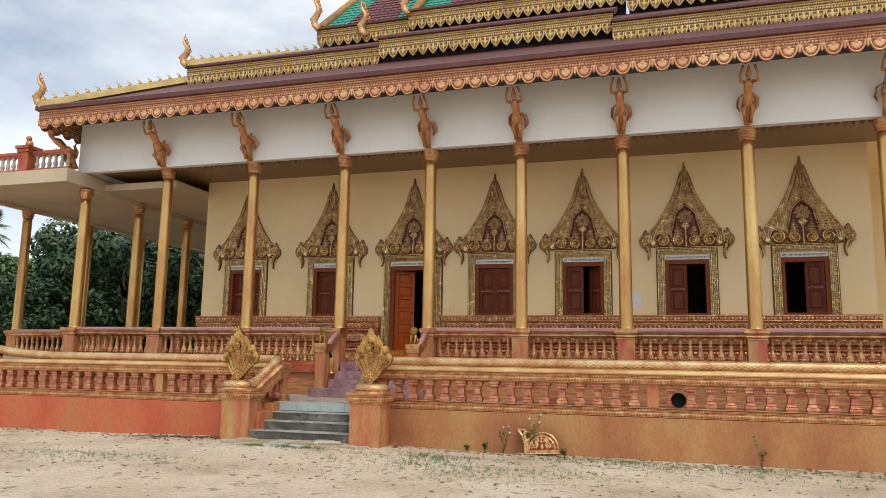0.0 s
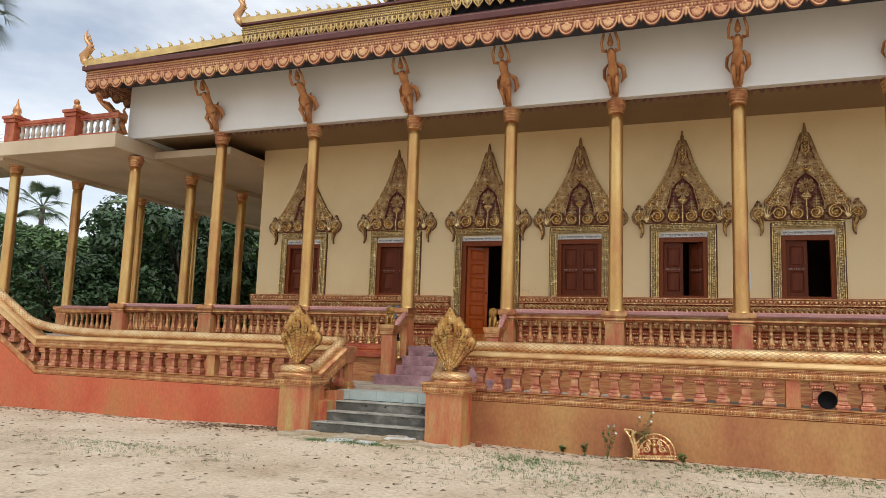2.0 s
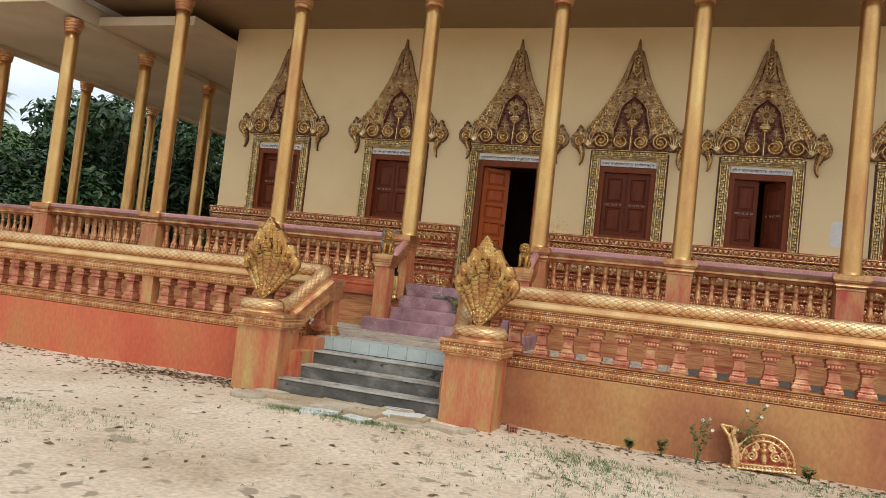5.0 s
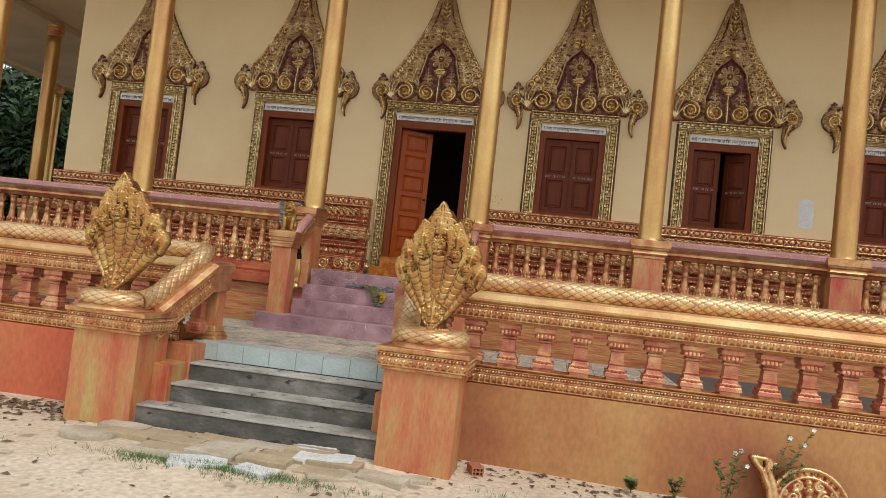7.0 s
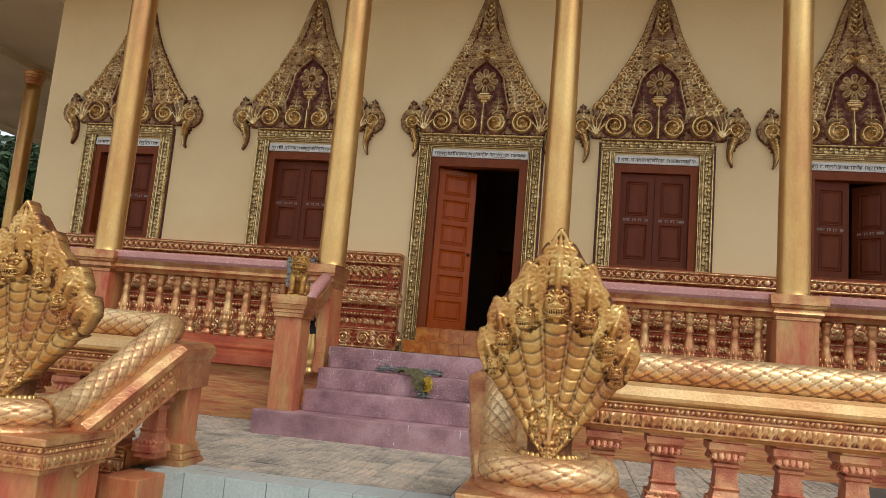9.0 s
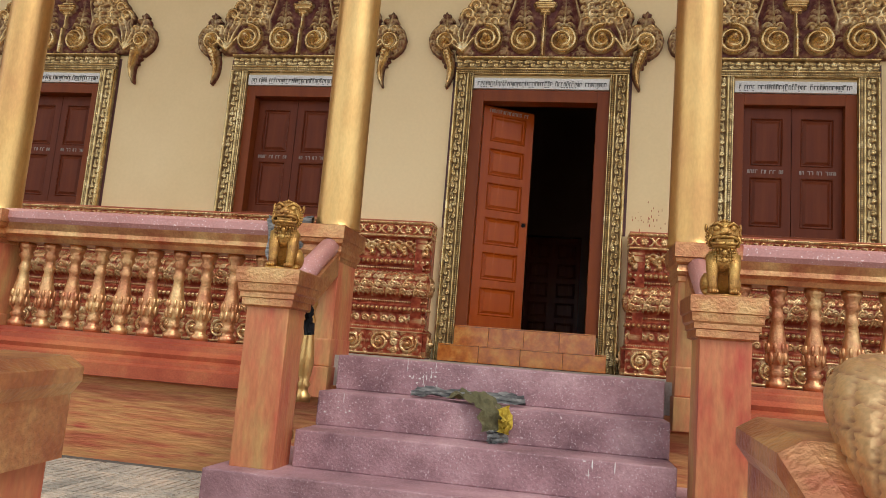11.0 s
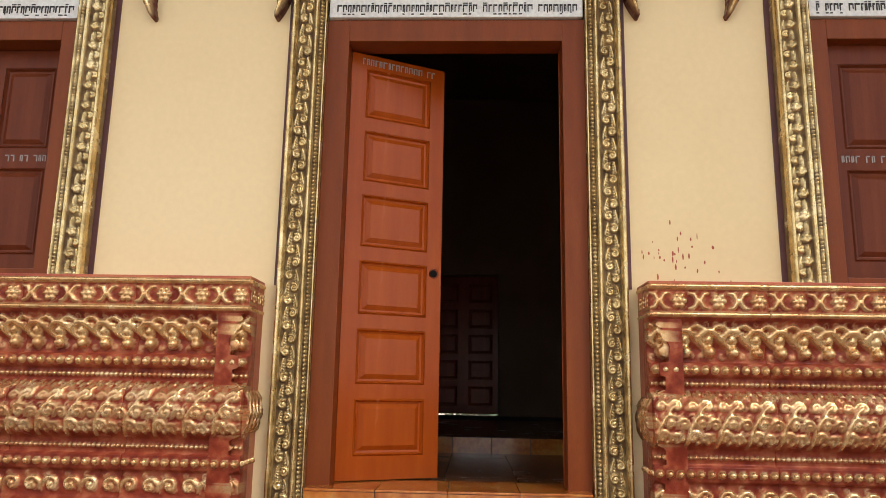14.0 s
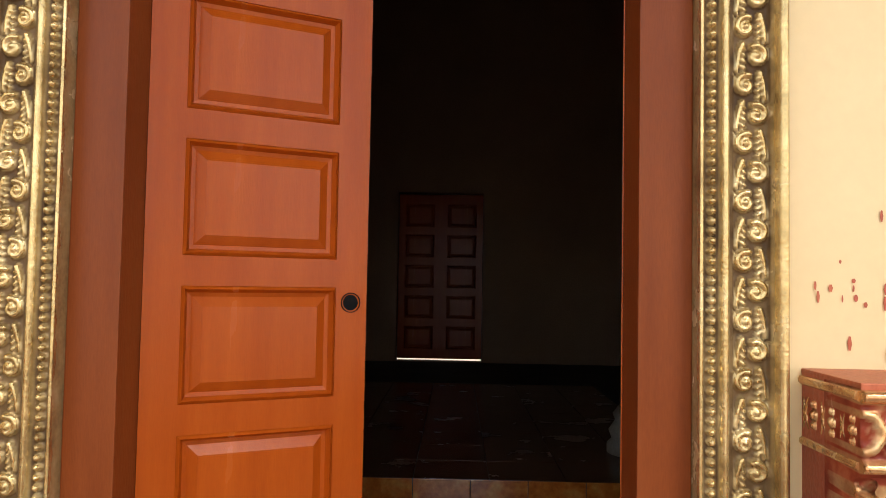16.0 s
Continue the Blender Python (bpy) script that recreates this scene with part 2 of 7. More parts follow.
# maroon ground, darkened so that the crevices' shade is partly in the colour
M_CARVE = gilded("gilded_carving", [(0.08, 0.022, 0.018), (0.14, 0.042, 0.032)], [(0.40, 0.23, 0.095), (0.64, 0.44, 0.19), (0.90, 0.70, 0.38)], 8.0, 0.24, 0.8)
# brown ground also puts shade into the colour of the scroll's hollows
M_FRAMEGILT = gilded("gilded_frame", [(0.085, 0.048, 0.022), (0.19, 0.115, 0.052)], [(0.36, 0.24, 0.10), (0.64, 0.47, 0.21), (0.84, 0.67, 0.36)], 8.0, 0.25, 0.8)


# ---- mesh helpers ----
def box(bm, x0, x1, y0, y1, z0, z1, bev=0.0):
    vs = [bm.verts.new((x, y, z)) for x in (x0, x1) for y in (y0, y1) for z in (z0, z1)]
    fs = [bm.faces.new([vs[i] for i in f]) for f in ((0, 1, 3, 2), (4, 6, 7, 5), (0, 4, 5, 1), (2, 3, 7, 6), (0, 2, 6, 4), (1, 5, 7, 3))]
    if bev:
        es = list({e for f in fs for e in f.edges})
        bmesh.ops.bevel(bm, geom=es, offset=bev, segments=2, profile=0.6, affect="EDGES")
    return vs


def sweep(bm, profile, a, b, along="x", close=True):
    """A closed profile of (across, up) pairs drawn straight from a to b."""
    if along == "x":
        rows = [[bm.verts.new((t, p, q)) for p, q in profile] for t in (a, b)]
    else:
        rows = [[bm.verts.new((p, t, q)) for p, q in profile] for t in (a, b)]
    n = len(profile)
    for i in range(n):
        bm.faces.new((rows[0][i], rows[0][(i + 1) % n], rows[1][(i + 1) % n], rows[1][i]))
    if close:
        bm.faces.new(rows[0])
        bm.faces.new(rows[1][::-1])


def lathe(bm, prof, cx=0.0, cy=0.0, seg=20, square=False, cap=True, smooth=True):
    """prof: (radius, height) pairs. square: a four-sided turning."""
    if square:
        seg = 4
    off, k = (math.pi / 4, math.sqrt(2)) if square else (0.0, 1.0)
    rings = [[bm.verts.new((cx + k * r * math.cos(off + 2 * math.pi * i / seg), cy + k * r * math.sin(off + 2 * math.pi * i / seg), z)) for i in range(seg)] for r, z in prof]
    for p, q in zip(rings, rings[1:]):
        for i in range(seg):
            f = bm.faces.new((p[i], p[(i + 1) % seg], q[(i + 1) % seg], q[i]))
            f.smooth = smooth and not square
    if cap:
        bm.faces.new(rings[0][::-1])
        bm.faces.new(rings[-1])


def tube(bm, pts, radii, seg=10, flat=1.0, cap=True):
    """A round limb through the points, with its radius at each."""
    pts = [Vector(p) for p in pts]
    rings = []
    side = None
    for i, p in enumerate(pts):
        d = (pts[min(i + 1, len(pts) - 1)] - pts[max(i - 1, 0)]).normalized()
        if side is None:
            side = d.orthogonal().normalized()
        side = (side - d * side.dot(d)).normalized()
        up = d.cross(side)
        rings.append([bm.verts.new(p + radii[i] * (math.cos(2 * math.pi * j / seg) * side + flat * math.sin(2 * math.pi * j / seg) * up)) for j in range(seg)])
    for p, q in zip(rings, rings[1:]):
        for j in range(seg):
            bm.faces.new((p[j], p[(j + 1) % seg], q[(j + 1) % seg], q[j])).smooth = True
    if cap:
        bm.faces.new(rings[0][::-1])
        bm.faces.new(rings[-1])


def ball(bm, c, r, seg=10, scale=(1, 1, 1)):
    bmesh.ops.create_uvsphere(bm, u_segments=seg, v_segments=max(4, seg // 2 + 1), radius=r, matrix=Matrix.Translation(c) @ Matrix.Diagonal((*scale, 1)))


def mesh_of(bm, name, mats, smooth=False):
    bmesh.ops.recalc_face_normals(bm, faces=bm.faces)
    me = bpy.data.meshes.new(name)
    bm.to_mesh(me)
    bm.free()
    for m in (mats if isinstance(mats, (list, tuple)) else [mats]):
        me.materials.append(m)
    if smooth:
        me.polygons.foreach_set("use_smooth", [True] * len(me.polygons))
    return me


def part(name, bm, mat, parent, label="", m=None, smooth=False):
    """Links a bmesh, or a mesh that is there already, as one object under its thing."""
    me = mesh_of(bm, name, mat, smooth) if isinstance(bm, bmesh.types.BMesh) else bm
    ob = new(name, me)
    ob.parent = parent
    if m is not None:
        ob.matrix_basis = m
    if label:
        ob["label"] = label
    return ob


def thing(name, label, category, m=None, group="", kind=""):
    ob = new(name)
    ob.empty_display_size = 0.1
    if m is not None:
        ob.matrix_basis = m
    return tagged(ob, label, category, group, kind)


def solid(name, bm, mat, label, category="", group="", kind="", m=None, smooth=False):
    ob = new(name, mesh_of(bm, name, mat, smooth))
    if m is not None:
        ob.matrix_basis = m
    return tagged(ob, label, category, group, kind)


def B():
    return bmesh.new()


# ---- carved relief: heights of overlapping domes on a grid ----
def cat(parts):
    """Joins rows of domes (x, y, radius, flatness)."""
    return np.concatenate([q if q.shape[1] == 4 else np.concatenate([q, np.ones((len(q), 1))], 1) for q in parts])


def stroke(pts, r0, r1, step=0.35):
    """Domes along a line of points, tapering from r0 to r1."""
    pts = np.array(pts, float)
    seg = np.hypot(*np.diff(pts, axis=0).T)
    d = np.concatenate([[0], np.cumsum(seg)])
    n = max(2, int(d[-1] / (step * max(min(r0, r1), 0.25 * max(r0, r1)))) + 1)
    s = np.linspace(0, d[-1], n)
    return np.stack([np.interp(s, d, pts[:, 0]), np.interp(s, d, pts[:, 1]), np.linspace(r0, r1, n)], 1)


def spiral(cx, cy, R, turns, start, hand=1, r0=0.02, r1=0.01, inner=0.18):
    t = np.linspace(0, 1, int(26 * turns) + 4)
    rad = R * (1 - (1 - inner) * t)
    a = start + hand * t * turns * 2 * math.pi
    return stroke(np.stack([cx + rad * np.cos(a), cy + rad * np.sin(a)], 1), r0, r1)


def curl(cx, cy, size, turn, hand=1):
    """A leaf that curls into a volute: a spiral, its tail and two lobes."""
    out = [spiral(cx, cy, 0.50 * size, 1.05, turn, hand, 0.20 * size, 0.13 * size, 0.3)]
    c, s = math.cos(turn), math.sin(turn)
    for k, (a, b, r) in enumerate(((0.66, -0.35, 0.19), (0.52, -0.78, 0.17), (0.22, -0.98, 0.14))):
        b *= hand
        out.append(stroke([(cx + size * (0.45 * c - 0.2 * b * s), cy + size * (0.45 * s + 0.2 * b * c)), (cx + size * (a * c - b * s), cy + size * (a * s + b * c))], r * size, 0.5 * r * size))
    out.append(np.array([[cx, cy, 0.20 * size]]))
    return cat(out)


def dots(x0, x1, y, r, n):
    return np.stack([x0 + (np.arange(n) + 0.5) * (x1 - x0) / n, np.full(n, y), np.full(n, r)], 1)


def relief_grid(x0, x1, y0, y1, step, domes, rise=1.0, wrap=False):
    nx, ny = max(2, round((x1 - x0) / step)) + 1, max(2, round((y1 - y0) / step)) + 1
    xs, ys = np.linspace(x0, x1, nx), np.linspace(y0, y1, ny)
    h = np.zeros((ny, nx))
    if wrap:
        w = x1 - x0
        domes = np.concatenate([domes, domes + [w, 0, 0, 0], domes - [w, 0, 0, 0]])
    for cx, cy, r, k in domes:
        i0, i1 = np.searchsorted(xs, cx - r), np.searchsorted(xs, cx + r)
        j0, j1 = np.searchsorted(ys, cy - r), np.searchsorted(ys, cy + r)
        if i1 <= i0 or j1 <= j0:
            continue
        d2 = r * r - (xs[None, i0:i1] - cx) ** 2 - (ys[j0:j1, None] - cy) ** 2
        h[j0:j1, i0:i1] = np.maximum(h[j0:j1, i0:i1], k * np.sqrt(np.maximum(d2, 0)))
    return xs, ys, h * rise


def relief_mesh(name, xs, ys, h, mats, gilt=0.004, base=None, keep=None, skirt=0.03, flip=False, rel=False, worn=None):
    """A sheet in the xz plane that faces -y, raised by h. base: its ground's depth. keep: the cells to keep; the edges run back by skirt."""
    ny, nx = h.shape
    X, Z = np.meshgrid(xs, ys)
    Y = -h + (0 if base is None else np.broadcast_to(base, h.shape))
    co = np.stack([X, Y, Z], -1).reshape(-1, 3)
    i = np.arange(ny * nx).reshape(ny, nx)
    quads = np.stack([i[:-1, :-1], i[:-1, 1:], i[1:, 1:], i[1:, :-1]], -1)
    k = np.ones((ny - 1, nx - 1), bool) if keep is None else keep
    # rim: cell edges with a kept cell on one side only
    kp = np.pad(k, 1)
    rims = []
    c = kp[1:-1, 1:-1]
    for di, dj, a, b in ((-1, 0, 0, 1), (0, 1, 1, 2), (1, 0, 2, 3), (0, -1, 3, 0)):
        nb = kp[1 + di:ny + di, 1 + dj:nx + dj]
        sel = c & ~nb
        rims.append(np.stack([quads[..., a][sel], quads[..., b][sel]], -1))
    rims = np.concatenate(rims)
    n0 = len(co)
    used, inv = np.unique(rims, return_inverse=True)
    inv = inv.reshape(rims.shape)
    if keep is not None:
        # ease the stepped outline
        for _ in range(5):
            acc, cnt = np.zeros((len(used), 2)), np.zeros(len(used))
            for e in (0, 1):
                np.add.at(acc, inv[:, e], co[rims[:, 1 - e]][:, [0, 2]])
                np.add.at(cnt, inv[:, e], 1)
            for q, ax in enumerate((0, 2)):
                co[used, ax] = 0.5 * co[used, ax] + 0.5 * acc[:, q] / cnt
    bk = co[used].copy()
    bk[:, 1] = bk[:, 1] + skirt if rel else skirt
    co = np.concatenate([co, bk])
    wall = np.stack([rims[:, 1], rims[:, 0], n0 + inv[:, 0], n0 + inv[:, 1]], -1)
    q = quads[k]
    faces = np.concatenate([q, wall])
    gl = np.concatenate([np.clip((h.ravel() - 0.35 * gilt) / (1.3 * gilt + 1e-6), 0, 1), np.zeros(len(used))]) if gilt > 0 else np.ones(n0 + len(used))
    # worn: factor that lowers gilt, used to darken engraved grooves
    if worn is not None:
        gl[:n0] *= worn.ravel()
    if flip:
        faces = faces[:, ::-1]
    if keep is not None:
        live = np.unique(faces)
        remap = np.full(len(co), -1)
        remap[live] = np.arange(len(live))
        co, faces, gl = co[live], remap[faces], gl[live]
    me = bpy.data.meshes.new(name)
    me.vertices.add(len(co))
    me.vertices.foreach_set("co", co.ravel())
    me.loops.add(4 * len(faces))
    me.loops.foreach_set("vertex_index", faces.astype(np.int32).ravel())
    me.polygons.add(len(faces))
    me.polygons.foreach_set("loop_start", np.arange(0, 4 * len(faces), 4, dtype=np.int32))
    me.polygons.foreach_set("use_smooth", np.concatenate([np.ones(len(q), bool), np.zeros(len(wall), bool)]))
    me.update()
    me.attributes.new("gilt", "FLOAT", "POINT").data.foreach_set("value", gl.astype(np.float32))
    me.materials.append(mats[-1])
    me.validate()
    return me


# ---- plan ----
WALL_Y, WALL_L, WALL_R = 19.6, -13.72, 4.72
COLS = [-16.42, -13.58, -10.79, -8.07, -5.69, -3.36, -0.93, 1.81, 4.55, 7.3]
COL_Y, RAIL_Z, DECK, TERRACE = 17.45, 2.36, 1.50, 0.664
WINDOWS = [-12.22, -9.41, -4.51, -2.12, 0.48, 3.2]
DOOR = -6.86
BEAM_Z, FASCIA_Y = 6.90, 16.0
LOW_Y = 14.05


# ---- ground ----
def ground_z(x, y):
    near = math.exp(-((x + 6.9) / 2.6) ** 2 - ((y - 12.9) / 1.6) ** 2)
    return -0.12 + 0.12 * near + 0.03 * (noise.noise((0.35 * x, 0.35 * y, 1.0))) + 0.012 * noise.noise((2.1 * x, 2.1 * y, 4.0))


def make_ground():
    def axis(lo, hi, a, b, step):
        out = list(np.arange(a, b + step / 2, step))
        d = step
        while out[-1] < hi:
            d *= 1.35
            out.append(out[-1] + d)
        d = step
        while out[0] > lo:
            d *= 1.35
            out.insert(0, out[0] - d)
        return out
    xs, ys = axis(-600, 600, -18, 7, 0.16), axis(-600, 600, 3, 15.2, 0.16)
    bm = B()
    grid = [[bm.verts.new((x, y, ground_z(x, y) if abs(x) < 60 and abs(y) < 60 else -0.12)) for x in xs] for y in ys]
    for r, q in zip(grid, grid[1:]):
        for i in range(len(xs) - 1):
            bm.faces.new((r[i], r[i + 1], q[i + 1], q[i])).smooth = True
    return bm


M_SAND = material("sandy_ground", [(0.44, 0.33, 0.22), (0.60, 0.48, 0.345), (0.70, 0.585, 0.44)], 0.55, 10, 0.9, 0, 0.7, 22, fine=0.6, spots=((0.30, 0.24, 0.16), 4.2, 0.63))
solid("ground", make_ground(), M_SAND, "sandy yard with dry leaves and thin patches of grass", kind="structure")


# ---- main wall, hall and floors ----
def wall_with_openings(bm, x0, x1, z0, z1, y0, y1, holes):
    xs = sorted({x0, x1, *[h[0] for h in holes], *[h[1] for h in holes]})
    for a, b in zip(xs, xs[1:]):
        zs = [z0]
        for h in holes:
            if h[0] <= a and b <= h[1]:
                zs += [h[2], h[3]]
        zs.append(z1)
        for p, q in zip(zs[::2], zs[1::2]):
            if q > p:
                box(bm, a, b, y0, y1, p, q)


HOLES = [(x - 0.54, x + 0.54, 2.80, 4.33) for x in WINDOWS] + [(DOOR - 0.672, DOOR + 0.672, 1.82, 4.33)]
bm = B()
wall_with_openings(bm, WALL_L, WALL_R, 1.2, 8.3, WALL_Y, WALL_Y + 0.28, HOLES)
solid("wall_south", bm, M_CREAM, "cream-painted temple wall with window and door openings", kind="structure")
bm = B()
box(bm, WALL_L, WALL_L + 0.28, WALL_Y + 0.28, 27.78, 1.2, 8.3)
solid("wall_west", bm, M_CREAM, "cream-painted end wall", kind="structure")
bm = B()
box(bm, WALL_R - 0.28, WALL_R, WALL_Y + 0.28, 27.78, 1.2, 8.3)
solid("wall_east", bm, M_CREAM, "cream-painted end wall", kind="structure")
bm = B()
wall_with_openings(bm, WALL_L + 0.28, WALL_R - 0.28, 1.2, 8.3, 27.5, 27.78, [(-7.45, -6.35, 1.93, 4.1)])
solid("wall_north", bm, M_INNER, "dark plastered far wall of the hall", kind="structure")
bm = B()
box(bm, WALL_L + 0.28, WALL_R - 0.28, WALL_Y + 0.28, 27.5, 7.0, 7.15)
solid("ceiling_hall", bm, M_INNER, "dark hall ceiling", kind="structure")
bm = B()
box(bm, WALL_L + 0.28, WALL_R - 0.28, WALL_Y + 0.28, 21.9, 1.5, 1.81)
box(bm, WALL_L + 0.28, WALL_R - 0.28, 21.9, 27.5, 1.5, 1.93)
floor_hall = solid("floor_hall", bm, M_JOINT, "brown tiled floor of the dark hall", kind="structure")
bm = B()
box(bm, WALL_L - 2.9, WALL_R + 2.9, 17.34, WALL_Y, 1.2, DECK)
box(bm, WALL_L - 7.2, WALL_L, 18.9, 30, 1.2, DECK - 0.004)
solid("floor_veranda", bm, M_DECK, "grey cement veranda floor", kind="structure")
bm = B()
box(bm, -17.6, 9.0, LOW_Y + 0.12, 17.4, -0.3, TERRACE)
terrace = solid("floor_terrace", bm, M_JOINT, "terrace of dirty patterned pavers", kind="structure")
bm = B()
box(bm, WALL_L - 2.7, -7.9, 17.3, 17.5, TERRACE, 1.30)
box(bm, -5.84, WALL_R + 2.7, 17.3, 17.5, TERRACE, 1.30)
box(bm, WALL_L - 7.2, WALL_L - 2.7, 19.1, 19.3, -0.3, 1.36)
solid("wall_veranda_base", bm, M_BRUSHED, "rough ochre and red painted base of the veranda", kind="structure")

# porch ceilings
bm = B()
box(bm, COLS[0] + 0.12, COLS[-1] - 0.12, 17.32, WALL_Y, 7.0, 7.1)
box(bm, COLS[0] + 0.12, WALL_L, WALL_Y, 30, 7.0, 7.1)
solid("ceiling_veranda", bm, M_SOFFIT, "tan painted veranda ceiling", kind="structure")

bm = B()
box(bm, WALL_R, 9.5, 23.0, 23.25, 1.2, 8.3)
box(bm, WALL_R, 9.5, WALL_Y, 23.0, 7.0, 7.1)
solid("wall_east_porch", bm, M_CREAM, "cream wall of the east porch", kind="structure")

# white beam over the columns
bm = B()
box(bm, COLS[0] - 0.16, COLS[-1] + 0.16, 17.22, 17.32, BEAM_Z, 8.5)
box(bm, COLS[0] - 0.16, COLS[-1] + 0.16, 17.20, 17.40, BEAM_Z - 0.02, BEAM_Z + 0.03)
box(bm, COLS[0] - 0.16, COLS[0] + 0.1, 17.40, 30, BEAM_Z - 0.02, 8.5)
solid("beam", bm, M_WHITE, "white painted eaves beam over the columns", kind="structure")


# ---- steps ----
STEP_L, STEP_R = -7.98, -5.82


def concrete_steps():
    st = thing("concrete_steps", "weathered grey concrete steps topped with pale blue tiles", "steps")
    ys = [13.30, 13.58, 13.86]
    z0 = -0.2
    for k, y in enumerate(ys):
        z1 = 0.165 * (k + 1)
        bm = B()
        box(bm, STEP_L - (0.16 if k == 0 else 0.0), STEP_R, y, 14.2, z0, z1 - 0.02)
        part("riser", bm, M_STEP, st)
        bm = B()
        box(bm, STEP_L - (0.16 if k == 0 else 0.0), STEP_R, y - 0.012, 14.2, z1 - 0.02, z1, 0.006)
        part("tread", bm, M_TREAD, st, "worn pale concrete tread")
        z0 = z1 - 0.02
    bm = B()
    box(bm, STEP_L, STEP_R, 14.145, 14.3, 0.47, TERRACE - 0.006)
    part("top_riser", bm, M_STEP, st)
    bm = B()
    w = (STEP_R - STEP_L) / 8
    box(bm, 0.002, w - 0.002, 14.13, 14.145, 0.505, TERRACE, 0.002)
    me = mesh_of(bm, "tile", M_TILE)
    bm = B()
    box(bm, 0.002, w - 0.002, 14.13, 14.42, TERRACE, TERRACE + 0.012, 0.002)
    me2 = mesh_of(bm, "tile", M_TILE)
    for i in range(8):
        part("tile", me, None, st, m=pose(STEP_L + i * w, 0, 0))
        part("tile", me2, None, st, m=pose(STEP_L + i * w, 0, 0))


concrete_steps()

PS_L, PS_R = -7.88, -5.86
PS_Y = [16.2, 16.52, 16.84, 17.16]
PS_Z = [0.89, 1.09, 1.29, DECK + 0.006]


def purple_steps():
    st = thing("purple_steps", "purple terrazzo steps with white paint splashes and dust", "steps")
    z0 = TERRACE
    for k in range(4):
        bm = B()
        ex = 0.36 if k == 0 else 0.0
        box(bm, PS_L - ex, PS_R + ex, PS_Y[k], 17.36 if k < 3 else 17.5, z0, PS_Z[k], 0.008)
        part("step", bm, M_PURPLE, st)
        z0 = PS_Z[k]
    rng = random.Random(4)
    for x, y, z, n in ((-7.3, 17.1515, 1.42, 26), (-6.3, 16.5115, 1.02, 6), (-6.22, 16.1915, 0.8, 6), (-7.7, 16.8315, 1.2, 10), (-6.9, 16.1915, 0.8, 6)):
        bm = B()
        for i in range(n):
            a, b = x + rng.gauss(0, 0.06), min(max(z + rng.gauss(0, 0.04), z - 0.08), z + 0.06)
            long = rng.random() < 0.3
            w, h = (rng.uniform(0.0015, 0.0035), rng.uniform(0.012, 0.045)) if long else (rng.uniform(0.002, 0.009), rng.uniform(0.002, 0.007))
            bm.faces.new([bm.verts.new((a + w * math.cos(t) * rng.uniform(0.6, 1.2), y, b + h * math.sin(t) * rng.uniform(0.7, 1.1))) for t in np.linspace(0, 5.6, 9)])
        tagged(part("paint_splash", bm, M_SIGN, st, "white paint splashes"), kind="stuff")


purple_steps()


# ---- lion pedestals with sloping handrails ----
def lion_pedestal(x, s):
    """s: the side of the stair, 1 for the one whose rail leans to +x."""
    p = thing("stair_pedestal", "ochre painted stair pedestal with a moulded cap", "pedestal", pose(x, 16.46, 0), group="stair pedestals")
    bm = B()
    box(bm, -0.122, 0.122, -0.122, 0.122, 0.885, 1.74, 0.008)
    part("shaft", bm, M_PED, p, "streaked red and gold shaft")
    bm = B()
    lathe(bm, [(0.125, 1.735), (0.145, 1.745), (0.145, 1.78), (0.155, 1.785), (0.155, 1.81), (0.165, 1.82), (0.168, 1.86), (0.178, 1.865), (0.18, 1.940), (0.174, 1.946)], square=True)
    part("cap", bm, M_COPPER, p)
    bm = B()
    pts = [(0.0, 0.17, 1.84), (0.0, 0.45, 2.03), (0.0, 0.80, 2.22)]
    tube(bm, pts, [0.065, 0.065, 0.065], 14)
    part("handrail", bm, M_RAILTOP, p, "purple terrazzo half-round handrail", smooth=True)
    bm = B()
    vs = [bm.verts.new((a, b, c)) for a in (-0.07, 0.07) for b, c in ((0.16, 1.66), (0.16, 1.80), (0.80, 2.18), (0.80, 2.02))]
    for f in ((0, 1, 2, 3), (7, 6, 5, 4), (0, 4, 5, 1), (1, 5, 6, 2), (2, 6, 7, 3), (3, 7, 4, 0)):
        bm.faces.new([vs[i] for i in f])
    part("rail_band", bm, M_COPPER, p)
    for yy, z0, z1 in ((0.32, 1.0, 1.76), (0.55, 1.2, 1.92)):
        bm = B()
        lathe(bm, vase(z0, z1, 0.05), 0, yy, 14)
        part("baluster", bm, M_GOLD, p, smooth=True)
    return p


def vase(z0, z1, r):
    h = z1 - z0
    pr = [(1.0, 0), (1.0, 0.06), (0.7, 0.08), (0.62, 0.12), (0.9, 0.15), (0.6, 0.18), (0.85, 0.24), (1.0, 0.32), (0.95, 0.42), (0.7, 0.55), (0.55, 0.66),
          (0.75, 0.70), (0.55, 0.74), (0.55, 0.80), (0.85, 0.85), (0.65, 0.89), (0.95, 0.94), (1.0, 1.0)]
    return [(r * a, z0 + h * b) for a, b in pr]


lion_pedestal(-8.04, -1)
lion_pedestal(-5.68, 1)


